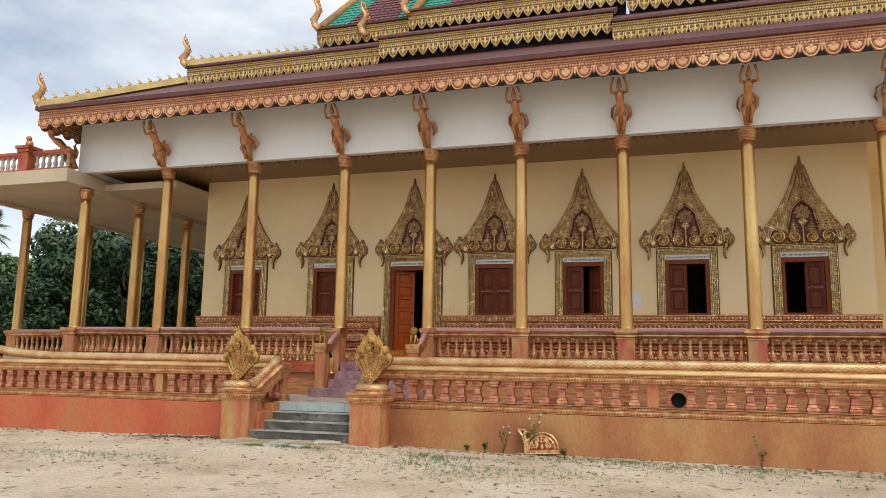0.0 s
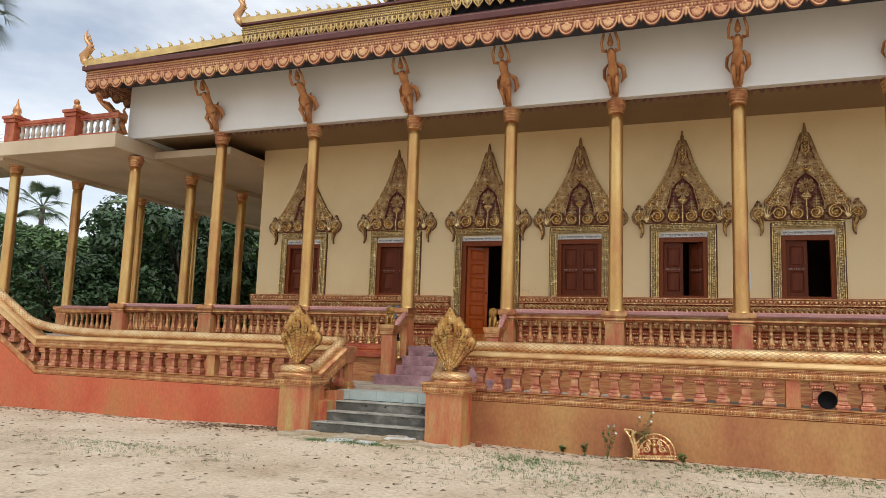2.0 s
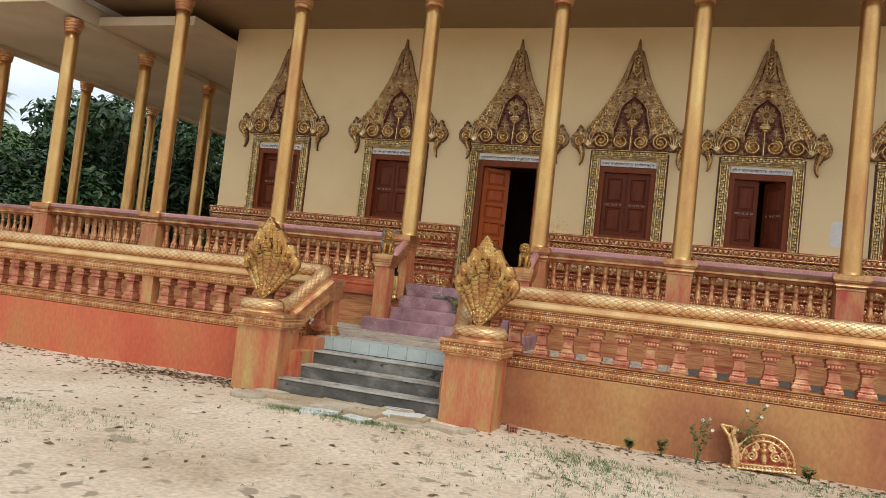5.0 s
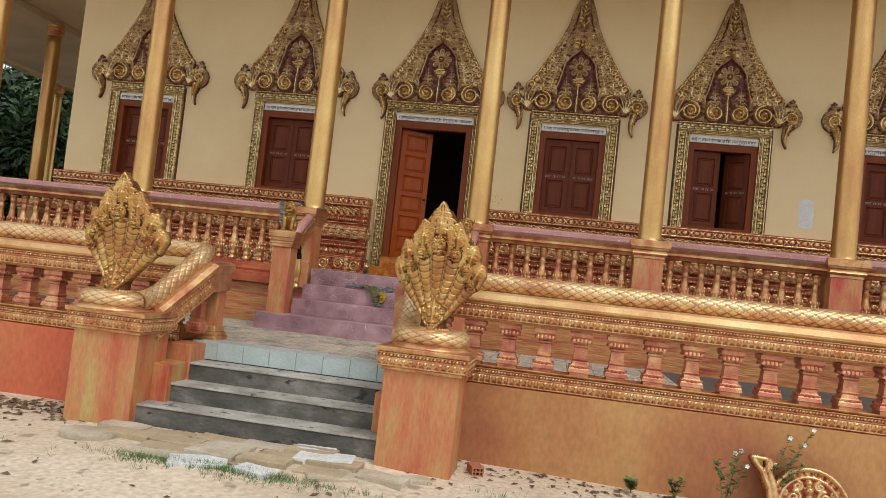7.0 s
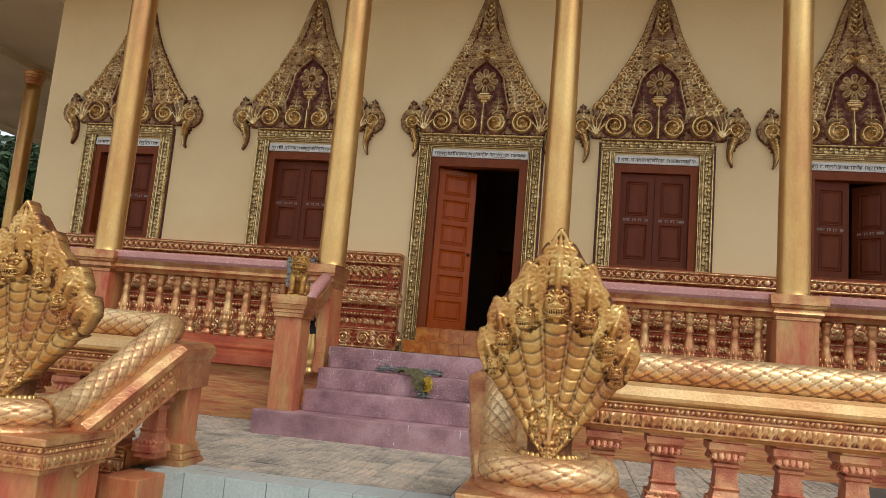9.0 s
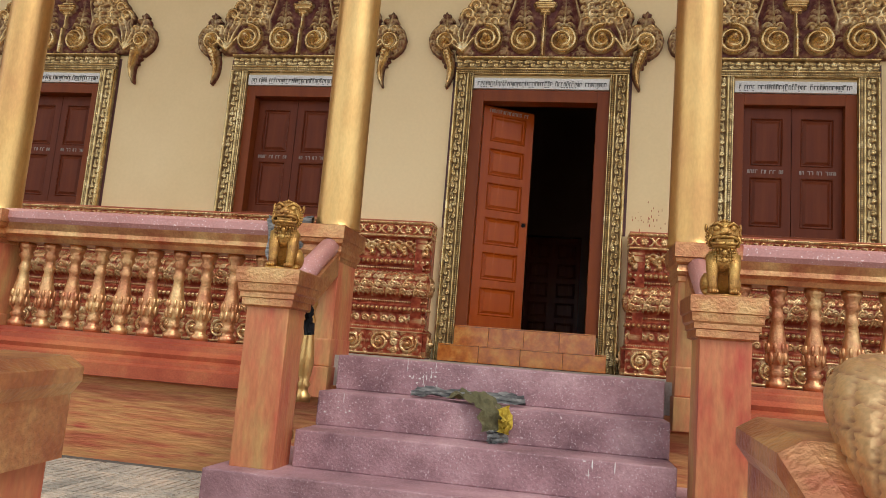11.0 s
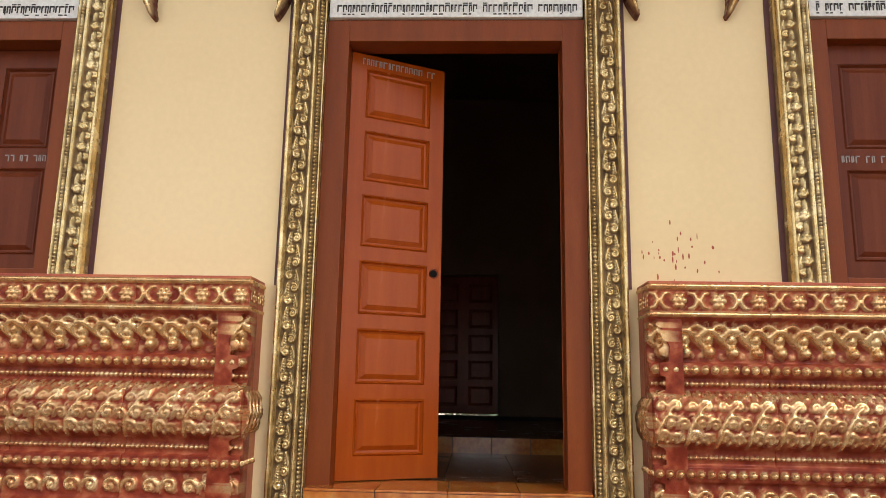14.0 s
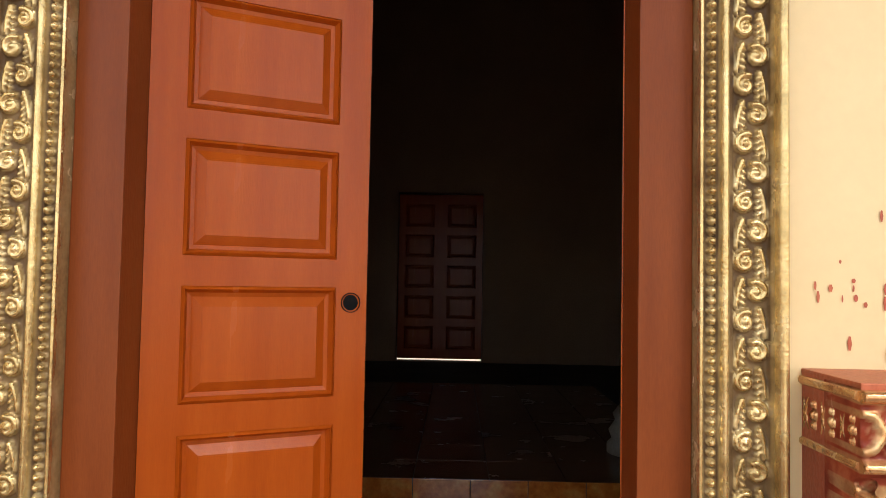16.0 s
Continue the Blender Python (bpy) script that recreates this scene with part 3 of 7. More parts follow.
# ---- gold columns on moulded piers ----
def column_mesh(z0, z1):
    bm = B()
    lathe(bm, [(0.160, z0), (0.160, z0 + 0.006), (0.154, z0 + 0.015), (0.152, z0 + 0.06), (0.150, z0 + 0.5), (0.143, z1 - 0.45), (0.140, z1 - 0.30)], seg=28)
    shaft = mesh_of(bm, "shaft", M_GOLD, True)
    bm = B()
    pr = [(0.14, z1 - 0.30)]
    for k in range(4):
        z = z1 - 0.29 + 0.065 * k
        r = 0.155 + 0.012 * k
        pr += [(r, z), (r + 0.014, z + 0.015), (r + 0.014, z + 0.04), (r - 0.004, z + 0.055)]
    pr += [(0.20, z1 - 0.02), (0.20, z1)]
    lathe(bm, pr, seg=28)
    return shaft, mesh_of(bm, "capital", M_COPPER)


TALL = column_mesh(RAIL_Z, BEAM_Z - 0.02)
SHORT = column_mesh(RAIL_Z, 6.42)
pier_bm = B()
box(pier_bm, -0.19, 0.19, -0.19, 0.19, DECK - 0.16, 2.16, 0.006)
box(pier_bm, -0.22, 0.22, -0.255, 0.20, 1.22, 1.42, 0.006)
box(pier_bm, -0.205, 0.205, -0.225, 0.20, 1.42, 1.60, 0.01)
PIER = mesh_of(pier_bm, "pier", M_PED)
cap_bm = B()
lathe(cap_bm, [(0.192, 2.115), (0.20, 2.12), (0.20, 2.15), (0.215, 2.16), (0.225, 2.18), (0.215, 2.20), (0.21, 2.22), (0.24, 2.235), (0.245, 2.26), (0.258, 2.265), (0.26, RAIL_Z - 0.01), (0.254, RAIL_Z - 0.004)], square=True)
PIERCAP = mesh_of(cap_bm, "pier_cap", M_COPPER)


def clipped(me, side):
    """The same pier cut narrow on one side, where it flanks the stair."""
    q = me.copy()
    for v in q.vertices:
        if v.co.x * side > 0:
            v.co.x *= 0.52
    return q


STAIR_PIERS = {1: (clipped(PIER, 1), clipped(PIERCAP, 1)), -1: (clipped(PIER, -1), clipped(PIERCAP, -1))}


def column(x, y, tall=True, side=0):
    c = thing("column", "tall round gold-painted column on a moulded red and gold pier", "column", pose(x, y, 0), group="veranda columns")
    a, b = TALL if tall else SHORT
    part("shaft", a, None, c)
    part("capital", b, None, c, "copper-coloured ringed capital")
    pier, cap = STAIR_PIERS[side] if side else (PIER, PIERCAP)
    part("pier", pier, None, c)
    part("pier_cap", cap, None, c)
    return c


for k, x in enumerate(COLS):
    column(x, COL_Y, k > 0, {3: 1, 4: -1}.get(k, 0))
for x, y in ((-16.4, 19.75), (-16.4, 22.3), (-16.4, 24.9), (-20.7, 17.25), (-20.7, 19.5), (-20.7, 22.3), (-20.7, 25.2), (-20.7, 28.2)):
    column(x, y, False)

# ---- veranda balustrade ----
bm = B()
lathe(bm, vase(1.515, 2.14, 0.062), 0, 0, 14)
for k in range(8):
    a = k * math.pi / 4
    for z, r, q in ((1.70, 0.056, 0.024), (1.76, 0.058, 0.020)):
        b = a + (0.39 if z > 1.72 else 0.0)
        ball(bm, (r * math.cos(b), r * math.sin(b), z), q, 6, (0.7, 0.7, 1.7))
VASE = mesh_of(bm, "baluster", M_COPPER, True)


def rail_section(a, b, along="x", at=COL_Y):
    """A balustrade between two piers."""
    r = thing("balustrade", "red and gold balustrade of turned balusters with pink terrazzo top", "balustrade", group="veranda balustrades")
    L = b - a
    top = [(-0.17, 2.27), (-0.19, 2.30), (-0.19, RAIL_Z - 0.01), (-0.15, RAIL_Z + 0.015), (0.15, RAIL_Z + 0.015), (0.19, RAIL_Z - 0.01), (0.19, 2.27)]
    mid = [(-0.10, 2.14), (-0.12, 2.17), (-0.15, 2.19), (-0.15, 2.22), (-0.17, 2.27), (0.17, 2.27), (0.12, 2.17), (0.10, 2.14)]
    low = [(-0.20, 1.22), (-0.25, 1.23), (-0.25, 1.315), (-0.22, 1.33), (-0.22, 1.36), (-0.18, 1.38), (-0.19, 1.41), (-0.15, 1.44), (-0.15, 1.475), (-0.12, 1.485), (-0.12, 1.515), (0.12, 1.515), (0.16, 1.5), (0.16, 1.22)]
    for name, pr, mt in (("top_slab", top, M_RAILTOP), ("upper_moulding", mid, M_COPPER), ("kerb", low, M_RED)):
        bm = B()
        sweep(bm, [(at + p, q) for p, q in pr] if along == "x" else [(at + p, q) for p, q in pr], a, b, along)
        part(name, bm, mt, r)
    n = max(2, round(L / 0.205))
    for i in range(n):
        t = a + (i + 0.5) * L / n
        part("baluster", VASE, None, r, m=pose(t, at, 0) if along == "x" else pose(at, t, 0))


for a, b in zip(COLS, COLS[1:]):
    if abs(a + 8.07) > 0.01:
        rail_section(a + 0.2, b - 0.2)
rail_section(17.65, 19.55, "y", -16.4)
rail_section(-20.5, -16.6, "x", 19.3)

# ---- lower terrace wall and its square balusters ----
LOW_BAL = B()
lathe(LOW_BAL, [(0.085, 0.80), (0.085, 0.825), (0.10, 0.83), (0.095, 0.86), (0.07, 0.90), (0.062, 0.93), (0.072, 0.945), (0.06, 0.955), (0.054, 1.05), (0.066, 1.06), (0.066, 1.075),
                (0.056, 1.085), (0.06, 1.10), (0.095, 1.145), (0.10, 1.15), (0.10, 1.185), (0.085, 1.19), (0.085, 1.20)], square=True)
for zz, sg in ((0.865, 1), (1.125, -1)):
    for q in range(4):
        m4 = pose(0, 0, 0, 0, 0, 90 * q)
        for dx in (-0.068, -0.034, 0.0, 0.034, 0.068):
            lift = 0.006 * (abs(dx) < 0.05)
            bmesh.ops.create_uvsphere(LOW_BAL, u_segments=8, v_segments=6, radius=0.019, matrix=m4 @ Matrix.Translation((dx, -0.078 - lift, zz)) @ pose(0, 0, 0, 26 * sg, 0, 0) @ Matrix.Diagonal((0.88, 0.42, 1.75, 1)))
            bmesh.ops.create_uvsphere(LOW_BAL, u_segments=6, v_segments=4, radius=0.009, matrix=m4 @ Matrix.Translation((dx + 0.017, -0.080 - lift, zz + 0.018 * sg)))
M_LOWBAL = material("red_gold_baluster_paint", [(0.34, 0.08, 0.05), (0.52, 0.20, 0.11), (0.68, 0.40, 0.20)], 7, 8, 0.4, 0.5, 0.35, 90, rand=1)
LOWB = mesh_of(LOW_BAL, "baluster", M_LOWBAL)
LOW_TOP = [(-0.10, 1.20), (-0.13, 1.22), (-0.13, 1.36), (-0.16, 1.38), (-0.165, 1.40), (-0.15, 1.45), (-0.09, 1.47), (0.15, 1.47), (0.17, 1.40), (0.12, 1.20)]
LOW_BAND = [(-0.06, 0.60), (-0.09, 0.63), (-0.09, 0.77), (-0.12, 0.79), (-0.12, 0.80), (0.14, 0.80), (0.14, 0.60)]


def low_wall(a, b, mat, label, posts):
    w = thing("terrace_wall", label, "low wall", group="terrace walls")
    bm = B()
    box(bm, a, b, LOW_Y, LOW_Y + 0.25, -0.4, 0.62)
    part("wall_base", bm, mat, w)
    c = LOW_Y + 0.13
    for name, pr, mt in (("top_rail", LOW_TOP, M_SNAKETOP), ("lower_band", LOW_BAND, M_COPPER)):
        bm = B()
        sweep(bm, [(c + p, q) for p, q in pr], a, b)
        part(name, bm, mt, w)
    n = round((b - a) / 0.325)
    for i in range(n):
        x = a + (i + 0.5) * (b - a) / n
        if min([abs(x - q) for q in posts] or [9]) < 0.16:
            bm = B()
            box(bm, x - 0.10, x + 0.10, c - 0.085, c + 0.085, 0.80, 1.20, 0.006)
            part("post", bm, M_PED, w)
        else:
            part("baluster", LOWB, None, w, m=pose(x, c, 0))
    return w


low_wall(-15.5, -8.10, M_REDWALL, "faded red terrace wall with square gilded balusters", [-10.75])
low_wall(-5.70, 9.0, M_OCHRE, "ochre terrace wall with square gilded balusters", [-0.3, 4.6])


def pedestal(x0, x1, y0, label):
    p = thing("naga_pedestal", label, "pedestal", group="naga pedestals")
    bm = B()
    box(bm, x0, x1, y0, y0 + 0.5, -0.25, 0.78, 0.008)
    part("body", bm, M_PED, p)
    bm = B()
    for e, z0, z1 in ((0.02, 0.76, 0.79), (0.045, 0.79, 0.91), (0.07, 0.91, 0.95)):
        box(bm, x0 - e, x1 + e, y0 - e, y0 + 0.5 + e, z0, z1, 0.008)
    part("cap", bm, M_COPPER, p)
    return p


PED_L = pedestal(-8.62, -8.0, 13.2, "red and gold streaked pedestal of the naga")
PED_R = pedestal(-5.80, -5.18, 13.12, "red and gold streaked pedestal of the naga")


# ---- carved frames ----
def frame_strip(n, step):
    """A carved strip n units long: fillet, leaf scroll, flat, bead row. x runs from the outer edge inwards, z along it."""
    L = 0.125
    d = [stroke([(0.014, -0.02), (0.014, L + 0.02)], 0.016, 0.016), stroke([(0.128, -0.02), (0.128, L + 0.02)], 0.010, 0.010),
         stroke([(0.176, -0.02), (0.176, L + 0.02)], 0.007, 0.007)]
    for k, o in enumerate((0.0, 0.0625)):
        z = o + 0.03
        m = 1 if k == 0 else -1
        cx = 0.070 + 0.012 * m
        hd, tn = -m, 1.2 if m < 0 else 1.9
        d += [spiral(cx, z, 0.0215, 1.25, tn, hd, 0.0088, 0.006, 0.22), np.array([[cx, z, 0.0092]])]
        t = np.linspace(0, 1, 9)
        d.append(stroke(np.stack([0.070 - m * (0.030 - 0.012 * t ** 2), z - 0.032 + 0.058 * t], 1), 0.0052, 0.0075))
        for j in range(4):
            d.append(stroke([(cx - m * 0.026, z - 0.026 + 0.0135 * j), (cx - m * (0.043 - 0.003 * j), z - 0.014 + 0.0135 * j)], 0.0058, 0.0034))
        for j in range(3):
            d.append(stroke([(cx + m * (0.004 + 0.007 * j), z + 0.022 - 0.004 * j), (cx + m * (0.008 + 0.009 * j), z + 0.036 - 0.007 * j)], 0.0052, 0.003))
    d += [np.array([[0.154, L * (k + 0.5) / 6, 0.0095] for k in range(6)])]
    d = cat(d)
    d = np.concatenate([d + [0, k * L, 0, 0] for k in (-1, 0, 1)])
    xs, ys, h = relief_grid(0, 0.18, 0, L, step, d, 1.9)
    h = np.concatenate([np.tile(h[:-1], (n, 1)), h[:1]])
    ys = np.linspace(0, n * L, len(h))
    base = np.interp(xs, [0, 0.004, 0.03, 0.035, 0.105, 0.11, 0.18], [-0.03, -0.055, -0.055, -0.036, -0.036, -0.048, -0.045])[None, :]
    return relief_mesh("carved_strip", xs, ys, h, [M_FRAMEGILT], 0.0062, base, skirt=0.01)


STRIP_WIN, STRIP_LINTEL, STRIP_DOOR, STRIP_DLINTEL = frame_strip(14, 0.0075), frame_strip(12, 0.0075), frame_strip(23, 0.0036), frame_strip(14, 0.0042)


def fitted(me, n, length, m):
    """A strip of n units stretched to a length."""
    return m @ Matrix.Diagonal((1, 1, length / (n * 0.125), 1))


def arch_half(z):
    """Half width of the sunk ogee panel in a pediment."""
    return np.interp(z, [0.28, 0.38, 0.55, 0.70, 0.82, 0.93, 1.0, 1.06], [0.31, 0.33, 0.28, 0.245, 0.225, 0.15, 0.065, 0.0], left=0.0, right=0.0)


def flame(x, z0, z1, w, lean=0.0, hand=1):
    """A standing flame of paired curls that narrows to its tip."""
    out, z, k = [], z0, 0
    while z < z1 - 0.02:
        f = (z - z0) / (z1 - z0)
        q = w * (1 - 0.78 * f)
        cx = x + lean * f
        out += [curl(cx + 0.48 * q, z + 0.1 * q, 0.72 * q, 0.75, 1), curl(cx - 0.48 * q, z + 0.1 * q, 0.72 * q, math.pi - 0.75, -1)]
        z += 0.80 * q
        k += 1
    out.append(stroke([(x, z0), (x + 0.6 * lean, z0 + 0.6 * (z1 - z0)), (x + lean, z1)], 0.018, 0.006))
    return cat(out)


def pediment_mesh():
    zs = [0.0, 0.10, 0.30, 0.40, 0.46, 0.60, 0.74, 0.90, 1.09, 1.25, 1.38, 1.46, 1.55, 1.65, 1.80, 2.0, 2.20]
    fs = [0.88, 0.90, 0.88, 0.85, 0.79, 0.68, 0.595, 0.50, 0.395, 0.315, 0.26, 0.23, 0.20, 0.175, 0.13, 0.065, 0.0]

    def half(z):
        return np.interp(z, zs, fs)
    d = [flame(0, 0.30, 0.48, 0.05)]
    for s in (1, -1):
        def up(a):
            return a if s > 0 else math.pi - a
        # four large volutes on the base row, each a ring round a coiling bud
        for cx, cz, R, q in ((0.565, 0.175, 0.150, 1), (0.185, 0.165, 0.138, -1)):
            d += [spiral(s * cx, cz, R, 2.15, math.pi / 2, s * q, 0.029, 0.022, 0.16), np.array([[s * cx, cz, 0.05, 1.25]])]
            for a in np.linspace(0, 2 * math.pi, 15)[:-1]:
                x, z = cx + (R + 0.032) * math.cos(a), cz + (R + 0.032) * math.sin(a)
                if z > 0.015:
                    d.append(curl(s * x, z, 0.036, up(a), s))
            for a in np.linspace(0.4, 5.6, 7):
                d.append(np.array([[s * (cx + 0.62 * R * math.cos(a)), cz + 0.62 * R * math.sin(a), 0.017]]))
        # fan of leaves between volute and ear
        for a in np.linspace(0.5, 2.3, 6):
            d.append(stroke([(s * 0.80, 0.04), (s * (0.80 + 0.17 * math.cos(a)), 0.06 + 0.20 * math.sin(a)), (s * (0.80 + 0.20 * math.cos(a + 0.25)), 0.06 + 0.31 * math.sin(a))], 0.022, 0.012))
        for fx, fz in ((0.77, 0.03), (0.72, 0.36), (0.80, 0.33), (0.38, 0.30), (0.38, 0.06), (0.375, 0.18)):
            d.append(curl(s * fx, fz, 0.05, up(1.2), s))
        # leaves that fill the base row
        for j, fz in enumerate(np.arange(0.03, 0.46, 0.056).tolist()):
            for i in range(17):
                fx = 0.03 + 0.053 * (i + 0.5 * (j % 2))
                if fx < float(half(fz)) - 0.03 and all(math.hypot(fx - cx, fz - cz) > R + 0.045 for cx, cz, R in ((0.565, 0.175, 0.150), (0.185, 0.165, 0.138))) and fx > float(arch_half(fz)) + 0.03:
                    d.append(curl(s * fx, fz, 0.052, up(0.5 + 1.9 * ((3 * i + j) % 4) / 3), s if (i + j) % 2 else -s))
        # ears: a volute with a flame crest and a hanging tail
        d += [spiral(s * 0.975, 0.155, 0.100, 1.8, -math.pi / 2, s, 0.026, 0.018, 0.2), np.array([[s * 0.985, 0.155, 0.04, 1.2]])]
        for a in np.linspace(-1.1, 2.5, 9):
            d.append(curl(s * (0.985 + 0.125 * math.cos(a)), 0.165 + 0.140 * math.sin(a), 0.064, up(a), s))
        d += [flame(s * 0.965, 0.27, 0.48, 0.115, s * 0.03)]
        tail = [(0.955, 0.03), (0.925, -0.06), (0.905, -0.16), (0.915, -0.25), (0.945, -0.325)]
        d.append(stroke([(s * a, b) for a, b in tail], 0.050, 0.010))
        for k in range(9):
            z = 0.02 - 0.034 * k
            x = float(np.interp(-z, [-b for _, b in tail], [a for a, _ in tail]))
            w = 0.052 - 0.0048 * k
            d.append(stroke([(s * (x - w), z + 0.010), (s * x, z - 0.012), (s * (x + w), z + 0.010)], 0.013, 0.012))
            d.append(np.array([[s * x, z - 0.006, 0.050 - 0.0045 * k, 1.05]]))
        for k in range(4):
            d.append(curl(s * (1.03 - 0.022 * k), 0.045 - 0.05 * k, 0.045 - 0.006 * k, up(0.2), s))
        # ridge round the panel and beads along it
        zz = np.linspace(0.30, 1.06, 34)
        ah = arch_half(zz) + 0.028
        d.append(stroke(np.stack([s * ah, zz], 1), 0.013, 0.012))
        # curls up the outer edge
        z = 0.44
        while z < 1.95:
            q = float(np.interp(z, [0.44, 0.9, 1.42, 1.95], [0.118, 0.100, 0.080, 0.05]))
            d.append(curl(s * (float(half(z)) - 0.40 * q), z, q, up(0.55), s))
            z += 0.78 * q
        # curls between edge and panel
        z = 0.36
        while z < 1.75:
            q = float(np.interp(z, [0.36, 0.9, 1.36, 1.75], [0.090, 0.076, 0.062, 0.05]))
            x0, x1 = float(arch_half(z)) + 0.055, float(half(z)) - 0.085 - 0.25 * q
            n = max(0, int((x1 - x0) / (0.84 * q) + 0.6))
            for i in range(n):
                d.append(curl(s * (x0 + (i + 0.5) * (x1 - x0) / n), z, q, up(1.9 if (i + int(20 * z)) % 2 else 0.5), s if i % 2 else -s))
            z += 0.86 * q
        # flame beside the pot
        d.append(flame(s * 0.195, 0.315, 0.64, 0.105, s * 0.012, s))
    for z, w, r in ((0.475, 0.035, 0.02), (0.515, 0.072, 0.028), (0.555, 0.088, 0.03), (0.595, 0.06, 0.018)):
        d.append(stroke([(-w, z), (w, z)], r, r))
    d.append(stroke([(0, 0.0), (0, 0.2), (0, 0.48)], 0.024, 0.018))
    # rosette of eight looped petals
    c = 0.775
    for k in range(8):
        a = k * math.pi / 4
        u, v = np.array([math.cos(a), math.sin(a)]), np.array([-math.sin(a), math.cos(a)])
        loop = [(0.060, 0.010), (0.105, 0.026), (0.145, 0.033), (0.165, 0.020), (0.170, 0.0), (0.165, -0.020), (0.145, -0.033), (0.105, -0.026), (0.060, -0.010)]
        d.append(stroke([(0 + p * u[0] + q * v[0], c + p * u[1] + q * v[1]) for p, q in loop], 0.0145, 0.0145))
        d.append(stroke([(0.075 * u[0], c + 0.075 * u[1]), (0.14 * u[0], c + 0.14 * u[1])], 0.007, 0.012))
    d.append(np.array([[0, c, 0.030]]))
    t = np.linspace(0, 2 * math.pi, 30)
    d.append(stroke(np.stack([0.052 * np.cos(t), c + 0.052 * np.sin(t)], 1), 0.010, 0.010))
    # leaf finial
    d += [flame(0, 1.12, 1.52, 0.15), np.array([[0, 1.13, 0.05]])]
    for s in (1, -1):
        d.append(stroke([(s * 0.03, 1.50), (s * 0.075, 1.62), (s * 0.070, 1.76), (s * 0.03, 2.02), (0, 2.20)], 0.018, 0.010))
        for k in range(6):
            d.append(stroke([(s * 0.005, 1.50 + 0.075 * k), (s * (0.095 - 0.013 * k), 1.58 + 0.075 * k)], 0.020, 0.012))
    d.append(stroke([(0, 1.46), (0, 1.8), (0, 2.21)], 0.026, 0.008))
    xs, ys, h = relief_grid(-1.16, 1.16, -0.35, 2.23, 0.0092, cat(d), 2.5)
    hc = 0.25 * (h[:-1, :-1] + h[:-1, 1:] + h[1:, 1:] + h[1:, :-1])
    xc, zc = 0.5 * (xs[1:] + xs[:-1]), 0.5 * (ys[1:] + ys[:-1])
    X, Z = np.meshgrid(xc, zc)
    keep = ((np.abs(X) < half(Z) - 0.035) & (Z > 0)) | (hc > 0.005)
    keep &= ~((np.abs(X) < 0.76) & (Z < 0.0))
    XX, ZZ = np.meshgrid(xs, ys)
    panel = np.clip((arch_half(ZZ) - np.abs(XX)) / 0.02, 0, 1) * (ZZ > 0.29)
    # the high gilt threshold keeps crevices dark: shade painted over the real maroon
    return relief_mesh("pediment", xs, ys, h, [M_PEDBG, M_CARVE], 0.024, -0.045 + 0.030 * panel, keep, skirt=0.0)


M_PEDBG = material("maroon_pediment_ground", [(0.07, 0.022, 0.022), (0.12, 0.036, 0.034)], 5, 5, 0.55, 0, 0.1)
PEDIMENT = pediment_mesh()


def sign_plate(parent, half, seed, z0=4.215, z1=4.325):
    bm = B()
    box(bm, -half, half, WALL_Y - 0.03, WALL_Y + 0.10, z0, z1, 0.003)
    sg = part("name_board", bm, M_SIGN, parent, "white board with a line of small black script")
    rng = random.Random(seed)
    x, bm = -half + 0.04, B()
    zm = 0.5 * (z0 + z1) - 0.005
    while x < half - 0.05:
        w = rng.uniform(0.012, 0.028)
        y0, y1 = WALL_Y - 0.0335, WALL_Y - 0.0295
        box(bm, x, x + 0.006, y0, y1, zm - 0.02, zm + 0.02)
        box(bm, x, x + w, y0, y1, zm + 0.012, zm + 0.02)
        if rng.random() < 0.7:
            box(bm, x + w - 0.005, x + w, y0, y1, zm - rng.uniform(0.0, 0.03), zm + 0.018)
        if rng.random() < 0.4:
            box(bm, x, x + w, y0, y1, zm + 0.026, zm + 0.031)
        if rng.random() < 0.35:
            box(bm, x, x + 0.8 * w, y0, y1, zm - 0.036, zm - 0.030)
        x += w + (0.03 if rng.random() < 0.09 else 0.006)
    tagged(part("script", bm, M_INK, sg), kind="stuff")
    return sg


def panel_mesh(w, h, mat):
    """A raised and fielded panel in a moulded sinking, facing -y."""
    bm = B()
    rings = []
    for e, y in ((0, 0.0), (0.008, -0.008), (0.016, 0.008), (0.026, 0.010), (0.05, -0.004), (0.056, -0.004)):
        rings.append([bm.verts.new((x, y, z)) for x, z in ((e, e), (w - e, e), (w - e, h - e), (e, h - e))])
    for p, q in zip(rings, rings[1:]):
        for i in range(4):
            bm.faces.new((p[i], p[(i + 1) % 4], q[(i + 1) % 4], q[i]))
    bm.faces.new(rings[-1])
    return mesh_of(bm, "panel", mat)


